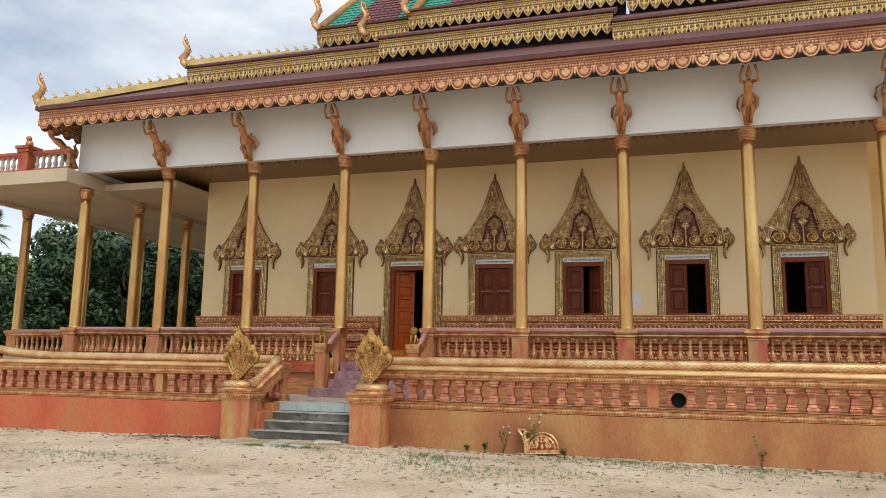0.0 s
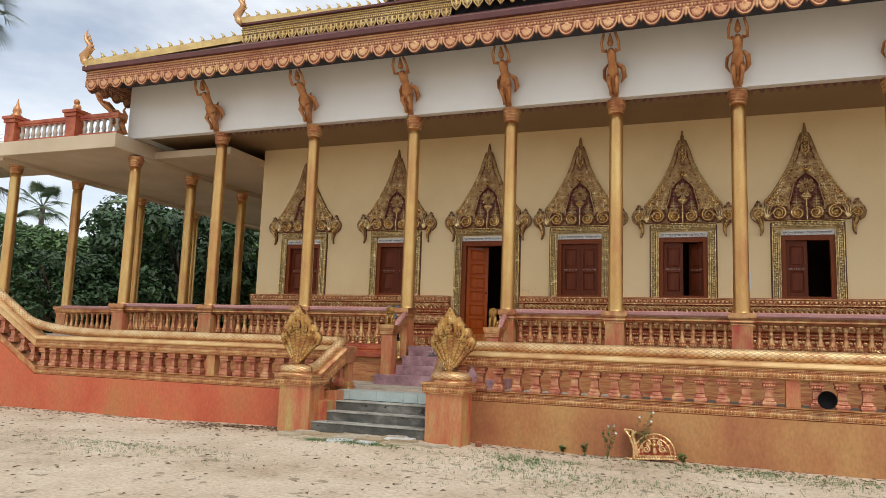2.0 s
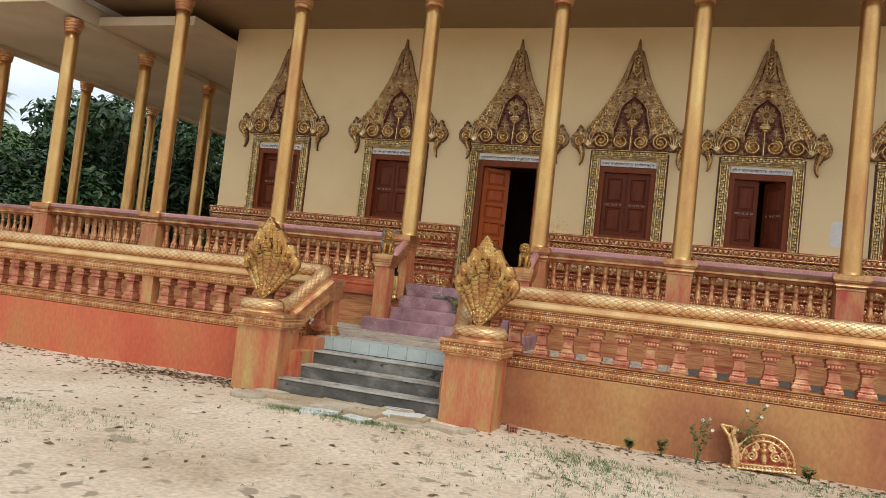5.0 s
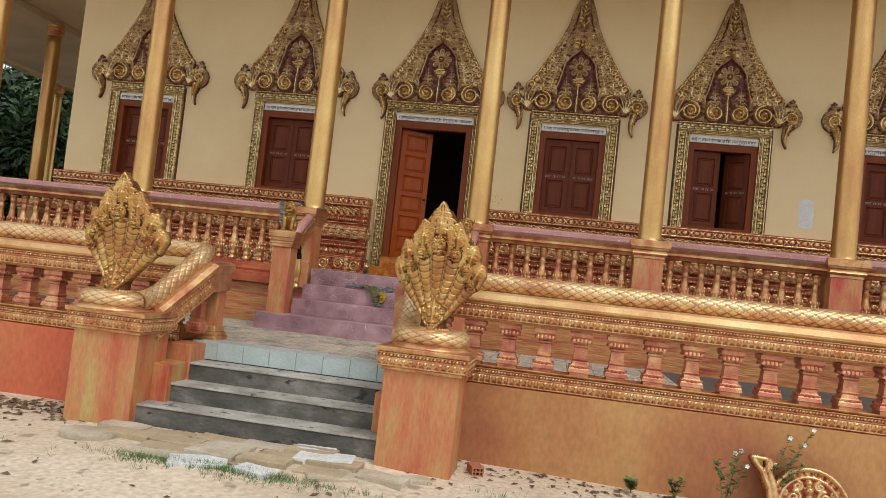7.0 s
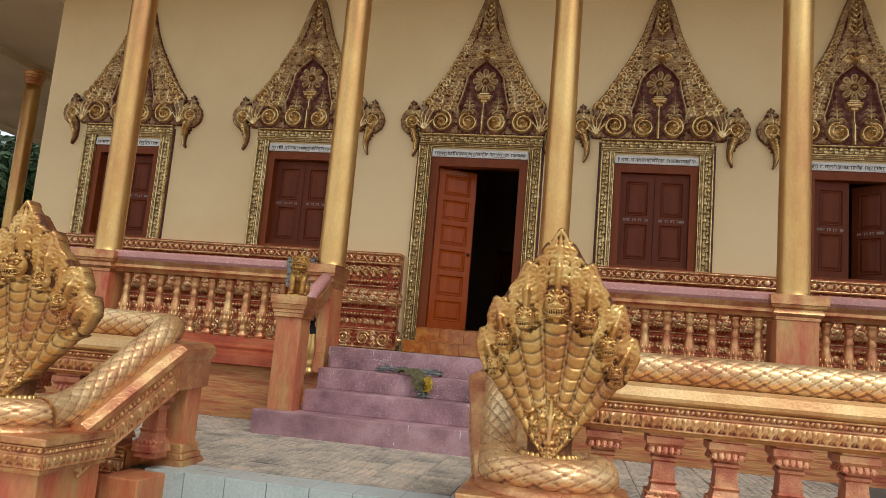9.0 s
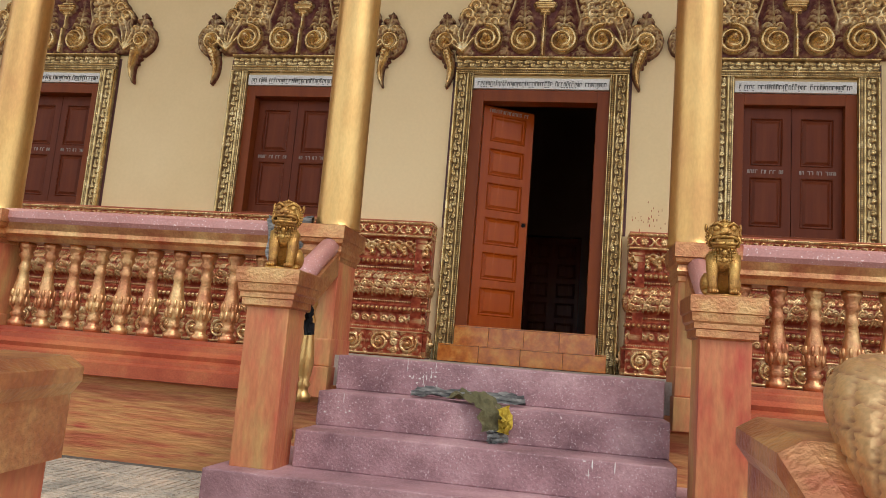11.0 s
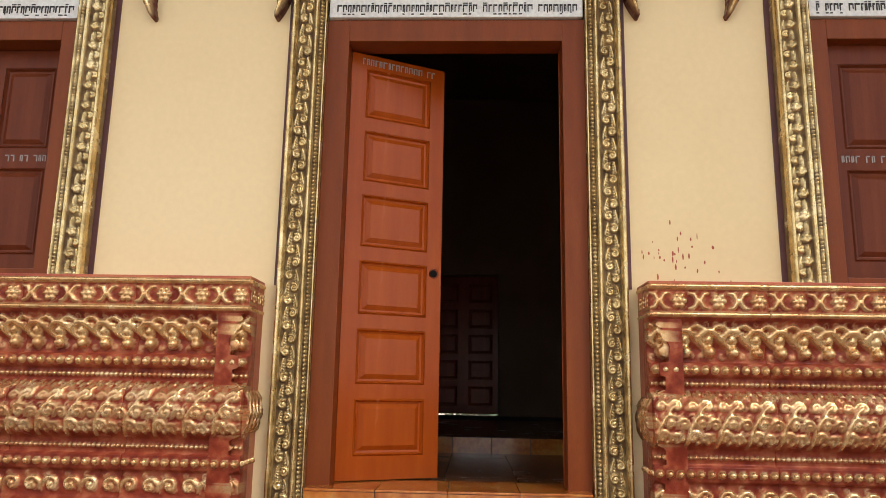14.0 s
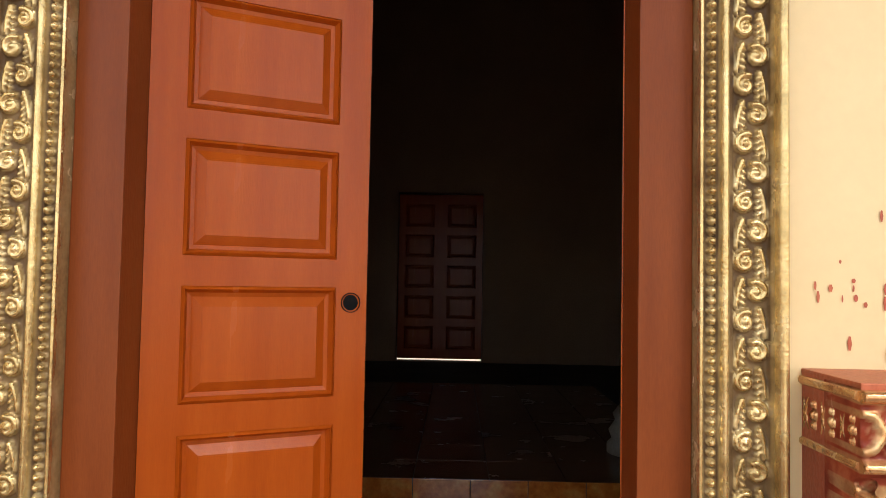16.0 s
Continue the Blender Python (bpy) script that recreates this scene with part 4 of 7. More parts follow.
def leaf(parent, w, h, panels, mat, m, script=None, stile=0.07, label=""):
    """A door or shutter leaf hinged at x = 0; panels: (z0, z1) pairs."""
    bm = B()
    t = 0.036
    zs = [0.0] + [z for p in panels for z in p] + [h]
    box(bm, 0, stile, 0, t, 0, h)
    box(bm, w - stile, w, 0, t, 0, h)
    for a, b in zip(zs[::2], zs[1::2]):
        box(bm, stile, w - stile, 0, t, a, b)
    for a, b in panels:
        box(bm, stile, w - stile, 0.018, 0.03, a, b)
    lf = part("leaf", bm, mat, parent, label, m)
    for a, b in panels:
        part("panel", panel_mesh(w - 2 * stile, b - a, mat), None, lf, m=pose(stile, 0.003, a))
    if script:
        rng = random.Random(int(1000 * script + 100 * w))
        bm = B()
        x = stile * 0.7
        while x < w - stile * 0.9:
            q = rng.uniform(0.012, 0.024)
            box(bm, x, x + 0.006, -0.003, 0.001, script - 0.018, script + 0.018)
            box(bm, x, x + q, -0.003, 0.001, script + 0.012, script + 0.018)
            if rng.random() < 0.5:
                box(bm, x + q - 0.005, x + q, -0.003, 0.001, script - 0.015, script + 0.016)
            x += q + (0.03 if rng.random() < 0.15 else 0.007)
        tagged(part("script", bm, M_PALEINK, lf, "pale painted script"), kind="stuff")
    return lf


def opening(name, x, half, zbot, ztop_clear, jamb, label, is_door):
    w = thing(name, label, "door" if is_door else "window", pose(x, 0, 0), kind="structure")
    sl, sr, nl = (STRIP_DOOR, STRIP_DLINTEL, 23) if is_door else (STRIP_WIN, STRIP_LINTEL, 14)
    nt = 14 if is_door else 12
    z0, z1 = (DECK, 4.36) if is_door else (2.79, 4.36)
    o = half + 0.18
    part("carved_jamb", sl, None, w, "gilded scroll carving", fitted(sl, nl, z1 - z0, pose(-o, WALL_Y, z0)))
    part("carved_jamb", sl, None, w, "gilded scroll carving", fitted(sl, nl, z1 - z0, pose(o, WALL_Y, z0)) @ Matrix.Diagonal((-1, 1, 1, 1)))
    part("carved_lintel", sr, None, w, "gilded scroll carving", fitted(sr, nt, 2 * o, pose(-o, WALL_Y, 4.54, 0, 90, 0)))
    part("pediment", PEDIMENT, None, w, "flame-shaped gilded carving with a rosette on maroon", pose(0, WALL_Y, 4.54))
    sign_plate(w, half - 0.008, int(abs(x) * 10))
    bm = B()
    a, b = WALL_Y - 0.01, WALL_Y + 0.14
    box(bm, -half, -half + jamb, a, b, zbot, 4.21, 0.004)
    box(bm, half - jamb, half, a, b, zbot, 4.21, 0.004)
    box(bm, -half + jamb, half - jamb, a, b, ztop_clear, 4.21, 0.004)
    if not is_door:
        box(bm, -half + jamb, half - jamb, a, b, zbot, zbot + 0.06, 0.004)
    part("frame", bm, M_MAROON, w, "maroon painted timber frame")
    bm = B()
    box(bm, -half - 0.208, -half - 0.18, WALL_Y - 0.004, WALL_Y + 0.002, 2.79 if not is_door else 2.79, 4.5)
    box(bm, half + 0.18, half + 0.208, WALL_Y - 0.004, WALL_Y + 0.002, 2.79, 4.5)
    part("painted_margin", bm, M_PEDBG, w, "uneven maroon painted margin")
    return w


AJAR = [(0, 0), (0, 0), (0, 0), (5, 42), (4, 100), (95, 12)]
for k, x in enumerate(WINDOWS):
    lab = "panelled brown shutters in a carved gilded frame" if k < 3 else "half-open brown shutters in a carved gilded frame"
    w = opening("window_%d" % (k + 1), x, 0.54, 2.80, 4.10, 0.10, lab, False)
    lw, lh = 0.435, 1.235
    pn = [(0.09, 0.56), (0.67, 1.13)]
    da, db = AJAR[k]
    yy = WALL_Y + (0.11 if k < 2 else 0.06)
    leaf(w, lw, lh, pn, M_WOODX, pose(-0.438, yy, 2.862, 0, 0, da), 0.615, 0.075)
    leaf(w, lw, lh, pn, M_WOODX, pose(0.438, yy, 2.862, 0, 0, -db) @ Matrix.Diagonal((-1, 1, 1, 1)), 0.615, 0.075)

d1 = opening("door_1", DOOR, 0.672, 1.82, 4.09, 0.115, "open panelled orange-brown door in a carved gilded frame", True)
LW, LH = 0.552, 2.235
pn = [(0.115 + 0.352 * i, 0.115 + 0.352 * i + 0.28) for i in range(6)]
dl = leaf(d1, LW, LH, pn, M_WOOD, pose(-0.555, WALL_Y + 0.10, 1.85, 0, 0, DOOR_SWING), 2.193, 0.085, "orange-brown door leaf standing ajar")
bm = B()
lathe(bm, [(0.024, -0.004), (0.026, -0.006), (0.026, 0.0), (0.021, 0.002), (0.020, 0.03)], seg=18, cap=False)
part("lock_ring", bm, M_BLACK, dl, "empty lock hole", pose(LW - 0.045, 0.0, 1.06, -90, 0, 0))
# black disc stands in for the dark inside of the hole
bm = B()
lathe(bm, [(0.0205, -0.0005), (0.0205, 0.0015)], seg=18)
part("lock_hole", bm, M_BLACK, dl, "", pose(LW - 0.045, -0.001, 1.06, -90, 0, 0))
dr = leaf(d1, LW, LH, pn, M_WOOD, pose(0.555, WALL_Y + 0.14, 1.85, 0, 0, -106) @ Matrix.Diagonal((-1, 1, 1, 1)), None, 0.085, "orange-brown door leaf swung fully open")


# ---- tiled door steps ----
def tile_step(name, y0, z0, z1, x0, x1, n):
    st = thing(name, "door step of glossy orange marbled tiles", "step", group="door steps")
    bm = B()
    box(bm, x0 + 0.004, x1 - 0.004, y0 + 0.01, WALL_Y + 0.27, z0, z1 - 0.01)
    part("core", bm, M_JOINT, st)
    w = (x1 - x0) / n
    bm = B()
    box(bm, 0.0015, w - 0.0015, y0, y0 + 0.012, z0 + 0.002, z1 - 0.012, 0.002)
    front = mesh_of(bm, "tile", M_OTILE)
    bm = B()
    box(bm, 0.0015, w - 0.0015, y0 - 0.004, WALL_Y + 0.27, z1 - 0.010, z1, 0.002)
    top = mesh_of(bm, "tile", M_OTILE)
    for i in range(n):
        part("tile", front, None, st, m=pose(x0 + i * w, 0, 0))
        part("tile", top, None, st, m=pose(x0 + i * w, 0, 0))


tile_step("door_step", 19.14, DECK + 0.004, 1.66, DOOR - 0.74, DOOR + 0.74, 4)
tile_step("door_step", 19.47, 1.66, 1.845, DOOR - 0.655, DOOR + 0.655, 4)


# ---- carved plinth along the wall ----
PL_Z = [1.50, 1.755, 1.76, 1.80, 1.91, 1.92, 1.985, 1.99, 2.05, 2.06, 2.085, 2.12, 2.18, 2.24, 2.275, 2.30, 2.31, 2.37, 2.375, 2.43, 2.435, 2.50, 2.62, 2.63, 2.79]
PL_Y = [0.27, 0.27, 0.25, 0.21, 0.20, 0.225, 0.225, 0.19, 0.19, 0.20, 0.235, 0.255, 0.262, 0.255, 0.235, 0.20, 0.18, 0.18, 0.205, 0.205, 0.165, 0.155, 0.205, 0.23, 0.23]
UNIT = (7.76 - 13.72) / -11


def plinth_mesh(step):
    L = UNIT
    d = []
    for k in (0, 1):
        cx, hand = L * (0.25 + 0.5 * k), 1 if k == 0 else -1
        d += [spiral(cx, 1.633, 0.088, 1.6, 0.5, hand, 0.016, 0.011, 0.35), np.array([[cx, 1.633, 0.032]])]
        for a in np.linspace(0, 2 * math.pi, 7)[:-1]:
            d.append(curl(cx + 0.055 * math.cos(a), 1.633 + 0.055 * math.sin(a), 0.036, a, hand))
        for dx, dz in ((0.5, 0.07), (0.5, 0.0), (0.5, -0.07)):
            d.append(curl(cx + L * 0.25 * (1 if k == 0 else -1) * 0.98, 1.633 + dz, 0.055, 1.57 + 2 * dz * 10, hand))
    for k in range(4):
        for dz in (-0.085, 0.085):
            d.append(curl(L * (k + 0.5 * (dz > 0)) / 4, 1.633 + dz, 0.034, 1.57 if dz > 0 else -1.57, 1 if k % 2 else -1))
    for k in range(24):
        d.append(np.array([[L * (k + 0.5) / 24, 2.085 + 0.012 * (k % 2), 0.011], [L * (k + 0.5) / 24, 2.29 + 0.01 * (k % 2), 0.011]]))
    d += [stroke([(0, 1.52), (L, 1.52)], 0.010, 0.010), stroke([(0, 1.74), (L, 1.74)], 0.007, 0.007)]
    d += [dots(0, L, 1.772, 0.0085, 26)]
    for k in range(6):
        d.append(curl(L * (k + 0.5) / 6, 1.85, 0.062, 0.8 if k % 2 else 2.3, 1 if k % 2 else -1))
    d += [dots(0, L, 1.952, 0.0185, 12), dots(0, L, 2.02, 0.0105, 24)]
    for k in range(4):
        x = L * (k + 0.5) / 4
        t = np.linspace(0, 1, 12)
        d.append(stroke(np.stack([x - 0.06 + 0.13 * t, 2.07 + 0.22 * np.sqrt(t)], 1), 0.010, 0.008))
        for dx, dz, q, tn, hd in ((-0.03, 2.11, 0.052, 0.6, 1), (0.03, 2.10, 0.046, 2.0, -1), (0.0, 2.175, 0.058, 1.4, 1), (0.062, 2.165, 0.05, 2.4, -1), (0.03, 2.245, 0.052, 2.2, -1), (-0.035, 2.24, 0.044, 0.8, 1)):
            d.append(curl(x + dx, dz, q, tn, hd))
    d += [dots(0, L, 2.34, 0.0105, 24), dots(0, L, 2.402, 0.0185, 12)]
    for k in range(5):
        x = L * (k + 0.5) / 5
        d += [curl(x, 2.535, 0.088, 1.0, 1), np.array([[x + 0.012, 2.485, 0.03]]), stroke([(x - 0.05, 2.6), (x, 2.575), (x + 0.05, 2.6)], 0.013, 0.01)]
    for k in range(6):
        x = L * (k + 0.5) / 6
        if k % 2:
            for a in range(6):
                d.append(np.array([[x + 0.024 * math.cos(a * math.pi / 3), 2.71 + 0.024 * math.sin(a * math.pi / 3), 0.0135]]))
            d.append(np.array([[x, 2.71, 0.015]]))
        else:
            for sx in (1, -1):
                for sz in (1, -1):
                    d.append(stroke([(x + 0.004 * sx, 2.71), (x + 0.022 * sx, 2.71 + 0.03 * sz), (x + 0.042 * sx, 2.71 + 0.034 * sz)], 0.012, 0.008))
    # dense small leaves on the wide bulge and round the scrolls
    for j, z in enumerate((2.115, 2.155, 2.195, 2.235, 2.275)):
        for k in range(13):
            d.append(curl(L * (k + 0.5 * (j % 2)) / 13, z, 0.028, 0.9 if j % 2 else 2.2, 1 if (k + j) % 2 else -1))
    for k in range(4):
        for a in np.linspace(0, 2 * math.pi, 11)[:-1]:
            d.append(curl(L * (0.25 + 0.5 * (k % 2)) + 0.112 * math.cos(a), 1.633 + 0.098 * math.sin(a), 0.030, a, 1 if k % 2 else -1))
    # small leaves and seeds between the larger ones
    for k in range(12):
        x = L * (k + 0.5) / 12
        for q in range(3):
            d.append(curl(x + L * (q - 1) / 36, 2.672 + 0.04 * q, 0.019, 1.0 + 1.3 * q + k, 1 if (k + q) % 2 else -1))
        d += [curl(x, 2.685 if k % 2 else 2.738, 0.022, 1.57 + k, 1), curl(x, 2.738 if k % 2 else 2.685, 0.020, k, -1)]
        d += [curl(x + 0.012, 2.605, 0.026, 1.2 + k, 1), curl(x, 2.465, 0.028, 4.2 + k, -1)]
        d += [curl(x, 1.835 if k % 2 else 1.89, 0.026, k, 1), curl(x, 2.13 + 0.11 * (k % 2), 0.030, 0.7 * k, -1)]
    d += [stroke([(0, 2.648), (L, 2.648)], 0.013, 0.013), stroke([(0, 2.776), (L, 2.776)], 0.014, 0.014)]
    xs, ys, h = relief_grid(0, L, 1.50, 2.79, step, cat(d), 1.55, True)
    base = -np.interp(ys, PL_Z, PL_Y)[:, None]
    return relief_mesh("carved_course", xs, ys, h, [M_RED, M_CARVE2], 0.0080, base, skirt=-0.10)


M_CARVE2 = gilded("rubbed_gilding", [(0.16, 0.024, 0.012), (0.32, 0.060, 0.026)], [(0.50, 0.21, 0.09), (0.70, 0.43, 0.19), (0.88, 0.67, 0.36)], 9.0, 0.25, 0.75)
PL_FINE, PL_MID = plinth_mesh(0.0062), plinth_mesh(0.0115)


def plinth(a, b, n, near):
    p = thing("plinth", "red and gold carved plinth mouldings along the wall", "moulding", group="wall plinths")
    core = [(WALL_Y - y + 0.012, z) for z, y in zip(PL_Z, PL_Y)] + [(WALL_Y + 0.02, 2.79), (WALL_Y + 0.02, 1.50)]
    bm = B()
    sweep(bm, core, a + 0.002, b - 0.002)
    box(bm, a, b, WALL_Y - 0.235, WALL_Y, 2.785, 2.80, 0.003)
    part("core", bm, M_RED, p)
    for i in range(n):
        me = PL_FINE if (i in near) else PL_MID
        part("carved_course", me, None, p, m=pose(a + i * (b - a) / n, WALL_Y, 0) @ Matrix.Diagonal(((b - a) / n / UNIT, 1, 1, 1)))


plinth(WALL_L - 0.02, -7.785, 11, range(7, 11))
plinth(-5.955, WALL_R + 0.02, 20, range(0, 5))
pl = [o for o in scene.objects if o.name.startswith("plinth")]
part("return_course", PL_FINE, None, pl[0], "carved return beside the door frame", pose(-7.768 - 0.262, WALL_Y - 0.225, 0, 0, 0, 90) @ Matrix.Diagonal((0.225 / UNIT, 1, 1, 1)))
part("return_course", PL_FINE, None, pl[1], "carved return beside the door frame", pose(-5.972 + 0.262, WALL_Y, 0, 0, 0, -90) @ Matrix.Diagonal((0.225 / UNIT, 1, 1, 1)))


# ---- hall behind the door ----
far = thing("door_2", "closed panelled door with daylight under it", "door", pose(-6.9, 27.72, 1.952), kind="structure")
for sx in (1, -1):
    leaf(far, 0.552, 2.15, [(0.12 + 0.4 * i, 0.12 + 0.4 * i + 0.3) for i in range(5)], M_WOOD, pose(-sx * 0.551, 0.001 * sx, 0) @ Matrix.Diagonal((sx, 1, 1, 1)), None, 0.085)
bm = B()
box(bm, 0.002, 0.398, 0.002, 0.398, 0, 0.012, 0.002)
TILE40 = mesh_of(bm, "tile", M_INFLOOR)
for i in range(8):
    for j in range(5):
        part("tile", TILE40, None, floor_hall, m=pose(-8.5 + 0.4 * i, 19.89 + 0.4 * j, 1.81))
    for j in range(9):
        part("tile", TILE40, None, floor_hall, m=pose(-8.5 + 0.4 * i, 21.9 + 0.4 * j, 1.93))
bm = B()
box(bm, 0.002, 0.298, -0.008, 0.0, 0.0, 0.128, 0.002)
RISER_TILE = mesh_of(bm, "riser_tile", M_OTILE)
for i in range(10):
    part("riser_tile", RISER_TILE, None, floor_hall, m=pose(-8.4 + 0.3 * i, 21.9, 1.812))
hc = thing("hall_column", "yellow painted hall column on a carved pale stone base", "column", pose(-5.55, 22.6, 1.942))
bm = B()
lathe(bm, [(0.20, 0), (0.20, 0.05), (0.17, 0.08), (0.19, 0.13), (0.15, 0.19), (0.165, 0.23), (0.13, 0.28)], seg=20)
part("base", bm, M_STONE, hc)
bm = B()
lathe(bm, [(0.12, 0.28), (0.115, 5.05)], seg=20)
part("shaft", bm, M_GOLD, hc, smooth=True)

# ---- carved bands of the terrace wall ----
def lotus_band(h, n, step, mats, k=0.055):
    """A band h tall, n units of four petals long: a lozenge row over a row of lotus petals."""
    L = 4 * k
    d = [stroke([(0, 0.006), (L, 0.006)], 0.007, 0.007), stroke([(0, h - 0.006), (L, h - 0.006)], 0.008, 0.008), stroke([(0, 0.62 * h), (L, 0.62 * h)], 0.006, 0.006)]
    for i in range(4):
        x = (i + 0.5) * k
        for s in (1, -1):
            d += [stroke([(x, 0.12 * h), (x + s * 0.36 * k, 0.32 * h), (x + s * 0.34 * k, 0.50 * h), (x + s * 0.1 * k, 0.54 * h)], 0.007, 0.006)]
        d += [stroke([(x, 0.44 * h), (x, 0.2 * h)], 0.012, 0.006), stroke([(x - 0.5 * k, 0.52 * h), (x - 0.5 * k, 0.16 * h)], 0.007, 0.005)]
        d += [np.array([[x, 0.34 * h, 0.5 * k, 0.14]])]
    for i in range(8):
        x = (i + 0.5) * k / 2
        d += [np.array([[x, 0.79 * h, 0.0115 if i % 2 else 0.009]]), stroke([(x - k / 4, 0.70 * h), (x, 0.79 * h), (x + k / 4, 0.88 * h)], 0.004, 0.004)]
    xs, ys, g = relief_grid(0, L, 0, h, step, cat(d), 1.8, True)
    g = np.concatenate([np.tile(g[:, :-1], (1, n)), g[:, :1]], 1)
    return relief_mesh("carved_band", np.linspace(0, n * L, g.shape[1]), ys, g, mats, 0.008, None, skirt=0.012)


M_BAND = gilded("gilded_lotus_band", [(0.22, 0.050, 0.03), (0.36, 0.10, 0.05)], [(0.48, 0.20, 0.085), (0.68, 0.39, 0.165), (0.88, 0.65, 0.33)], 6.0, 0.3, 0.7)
BAND_MATS = [M_RED, M_BAND]
for w in [o for o in scene.objects if o.name.startswith("terrace_wall")]:
    a, b = (-15.5, -8.10) if w.name == "terrace_wall" else (-5.70, 9.0)
    n = round((b - a) / 0.22)
    for z0, y in ((1.22, LOW_Y), (0.63, LOW_Y + 0.04)):
        part("carved_band", lotus_band(0.14, n, 0.0075, BAND_MATS), None, w, "gilded lotus-petal carving", pose(a, y, z0) @ Matrix.Diagonal(((b - a) / (n * 0.22), 1, 1, 1)))

CAP_BAND = lotus_band(0.115, 3, 0.006, BAND_MATS)
for pd, x0, x1, y0 in ((PED_L, -8.62, -8.0, 13.2), (PED_R, -5.80, -5.18, 13.12)):
    part("carved_band", CAP_BAND, None, pd, "gilded lotus-petal carving", pose(x0 - 0.045, y0 - 0.045, 0.792) @ Matrix.Diagonal(((x1 - x0 + 0.09) / 0.66, 1, 1, 1)))
    for x, turn, y in ((x1 + 0.045, 90, y0 - 0.045), (x0 - 0.045, -90, y0 + 0.545)):
        part("carved_band", CAP_BAND, None, pd, "gilded lotus-petal carving", pose(x, y, 0.792, 0, 0, turn) @ Matrix.Diagonal((0.59 / 0.66, 1, 1, 1)))


# ---- snake bodies along the rails ----
def scaled_body(path, r, mats, taper=0.0):
    """A snake's body through the points with lozenge scales, coloured darker along their edges and on the underside."""
    P = np.array(path, float)
    for _ in range(3):
        Q = [P[0]]
        for a, b in zip(P, P[1:]):
            Q += [0.75 * a + 0.25 * b, 0.25 * a + 0.75 * b]
        P = np.array(Q + [P[-1]])
    seg = np.linalg.norm(np.diff(P, axis=0), axis=1)
    d = np.concatenate([[0], np.cumsum(seg)])
    n = int(d[-1] / 0.0095)
    s = np.linspace(0, d[-1], n)
    C = np.stack([np.interp(s, d, P[:, k]) for k in range(3)], 1)
    T = np.gradient(C, axis=0)
    T /= np.linalg.norm(T, axis=1)[:, None]
    up = np.array([0, 0, 1.0])
    S = np.cross(T, up)
    S /= np.linalg.norm(S, axis=1)[:, None]
    U = np.cross(S, T)
    m = 63
    a = np.linspace(0, 2 * math.pi, m, endpoint=False)
    A, SS = np.meshgrid(a, s)
    u, v = A * 9 / (2 * math.pi), SS / 0.105
    g = np.maximum(np.abs(((u + v) % 1) - 0.5), np.abs(((u - v) % 1) - 0.5)) * 2
    h = 0.010 * (1 - np.clip((g - 0.78) / 0.22, 0, 1) ** 1.5)
    R = r * (1 - taper * SS / s[-1]) + h - 0.010
    V = C[:, None, :] + R[..., None] * (np.cos(A)[..., None] * S[:, None, :] + np.sin(A)[..., None] * U[:, None, :])
    idx = np.arange(n * m).reshape(n, m)
    F = np.stack([idx[:-1], np.roll(idx, -1, 1)[:-1], np.roll(idx, -1, 1)[1:], idx[1:]], -1).reshape(-1, 4)
    me = bpy.data.meshes.new("snake_body")
    me.from_pydata(V.reshape(-1, 3).tolist(), [], F.tolist() + [idx[0].tolist(), idx[-1][::-1].tolist()])
    # gilt falls along scale edges and by half on the underside
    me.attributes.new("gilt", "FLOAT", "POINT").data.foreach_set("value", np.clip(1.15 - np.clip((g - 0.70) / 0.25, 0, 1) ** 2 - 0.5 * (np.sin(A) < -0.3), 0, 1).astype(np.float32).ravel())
    me.polygons.foreach_set("use_smooth", [True] * len(me.polygons))
    me.update()
    for k in mats:
        me.materials.append(k)
    return me


M_SNAKE = gilded("gold_scale_paint", [(0.16, 0.055, 0.03), (0.34, 0.13, 0.06)], [(0.56, 0.29, 0.14), (0.74, 0.49, 0.24), (0.87, 0.68, 0.38)], 3.0, 0.33, 0.7)
RAILC = LOW_Y + 0.14
zr = 1.545
left_path = [(-8.155, 13.36, 1.03), (-8.13, 13.60, 1.07), (-8.05, 13.95, 1.33), (-7.99, 14.22, 1.53), (-8.06, RAILC + 0.14, zr), (-8.4, RAILC + 0.12, zr), (-11, RAILC + 0.06, zr), (-15.55, RAILC + 0.04, zr), (-16.6, RAILC + 0.04, zr + 0.62), (-17.2, RAILC + 0.04, zr + 0.95)]
right_path = [(-5.72, 13.40, 1.02), (-5.75, 13.60, 1.06), (-5.78, 13.93, 1.33), (-5.81, 14.20, 1.53), (-5.74, RAILC + 0.14, zr), (-5.4, RAILC + 0.12, zr), (-2, RAILC + 0.06, zr), (9.0, RAILC + 0.04, zr)]
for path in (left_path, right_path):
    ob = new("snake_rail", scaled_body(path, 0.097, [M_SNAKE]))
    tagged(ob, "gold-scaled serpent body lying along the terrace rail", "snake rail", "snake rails")


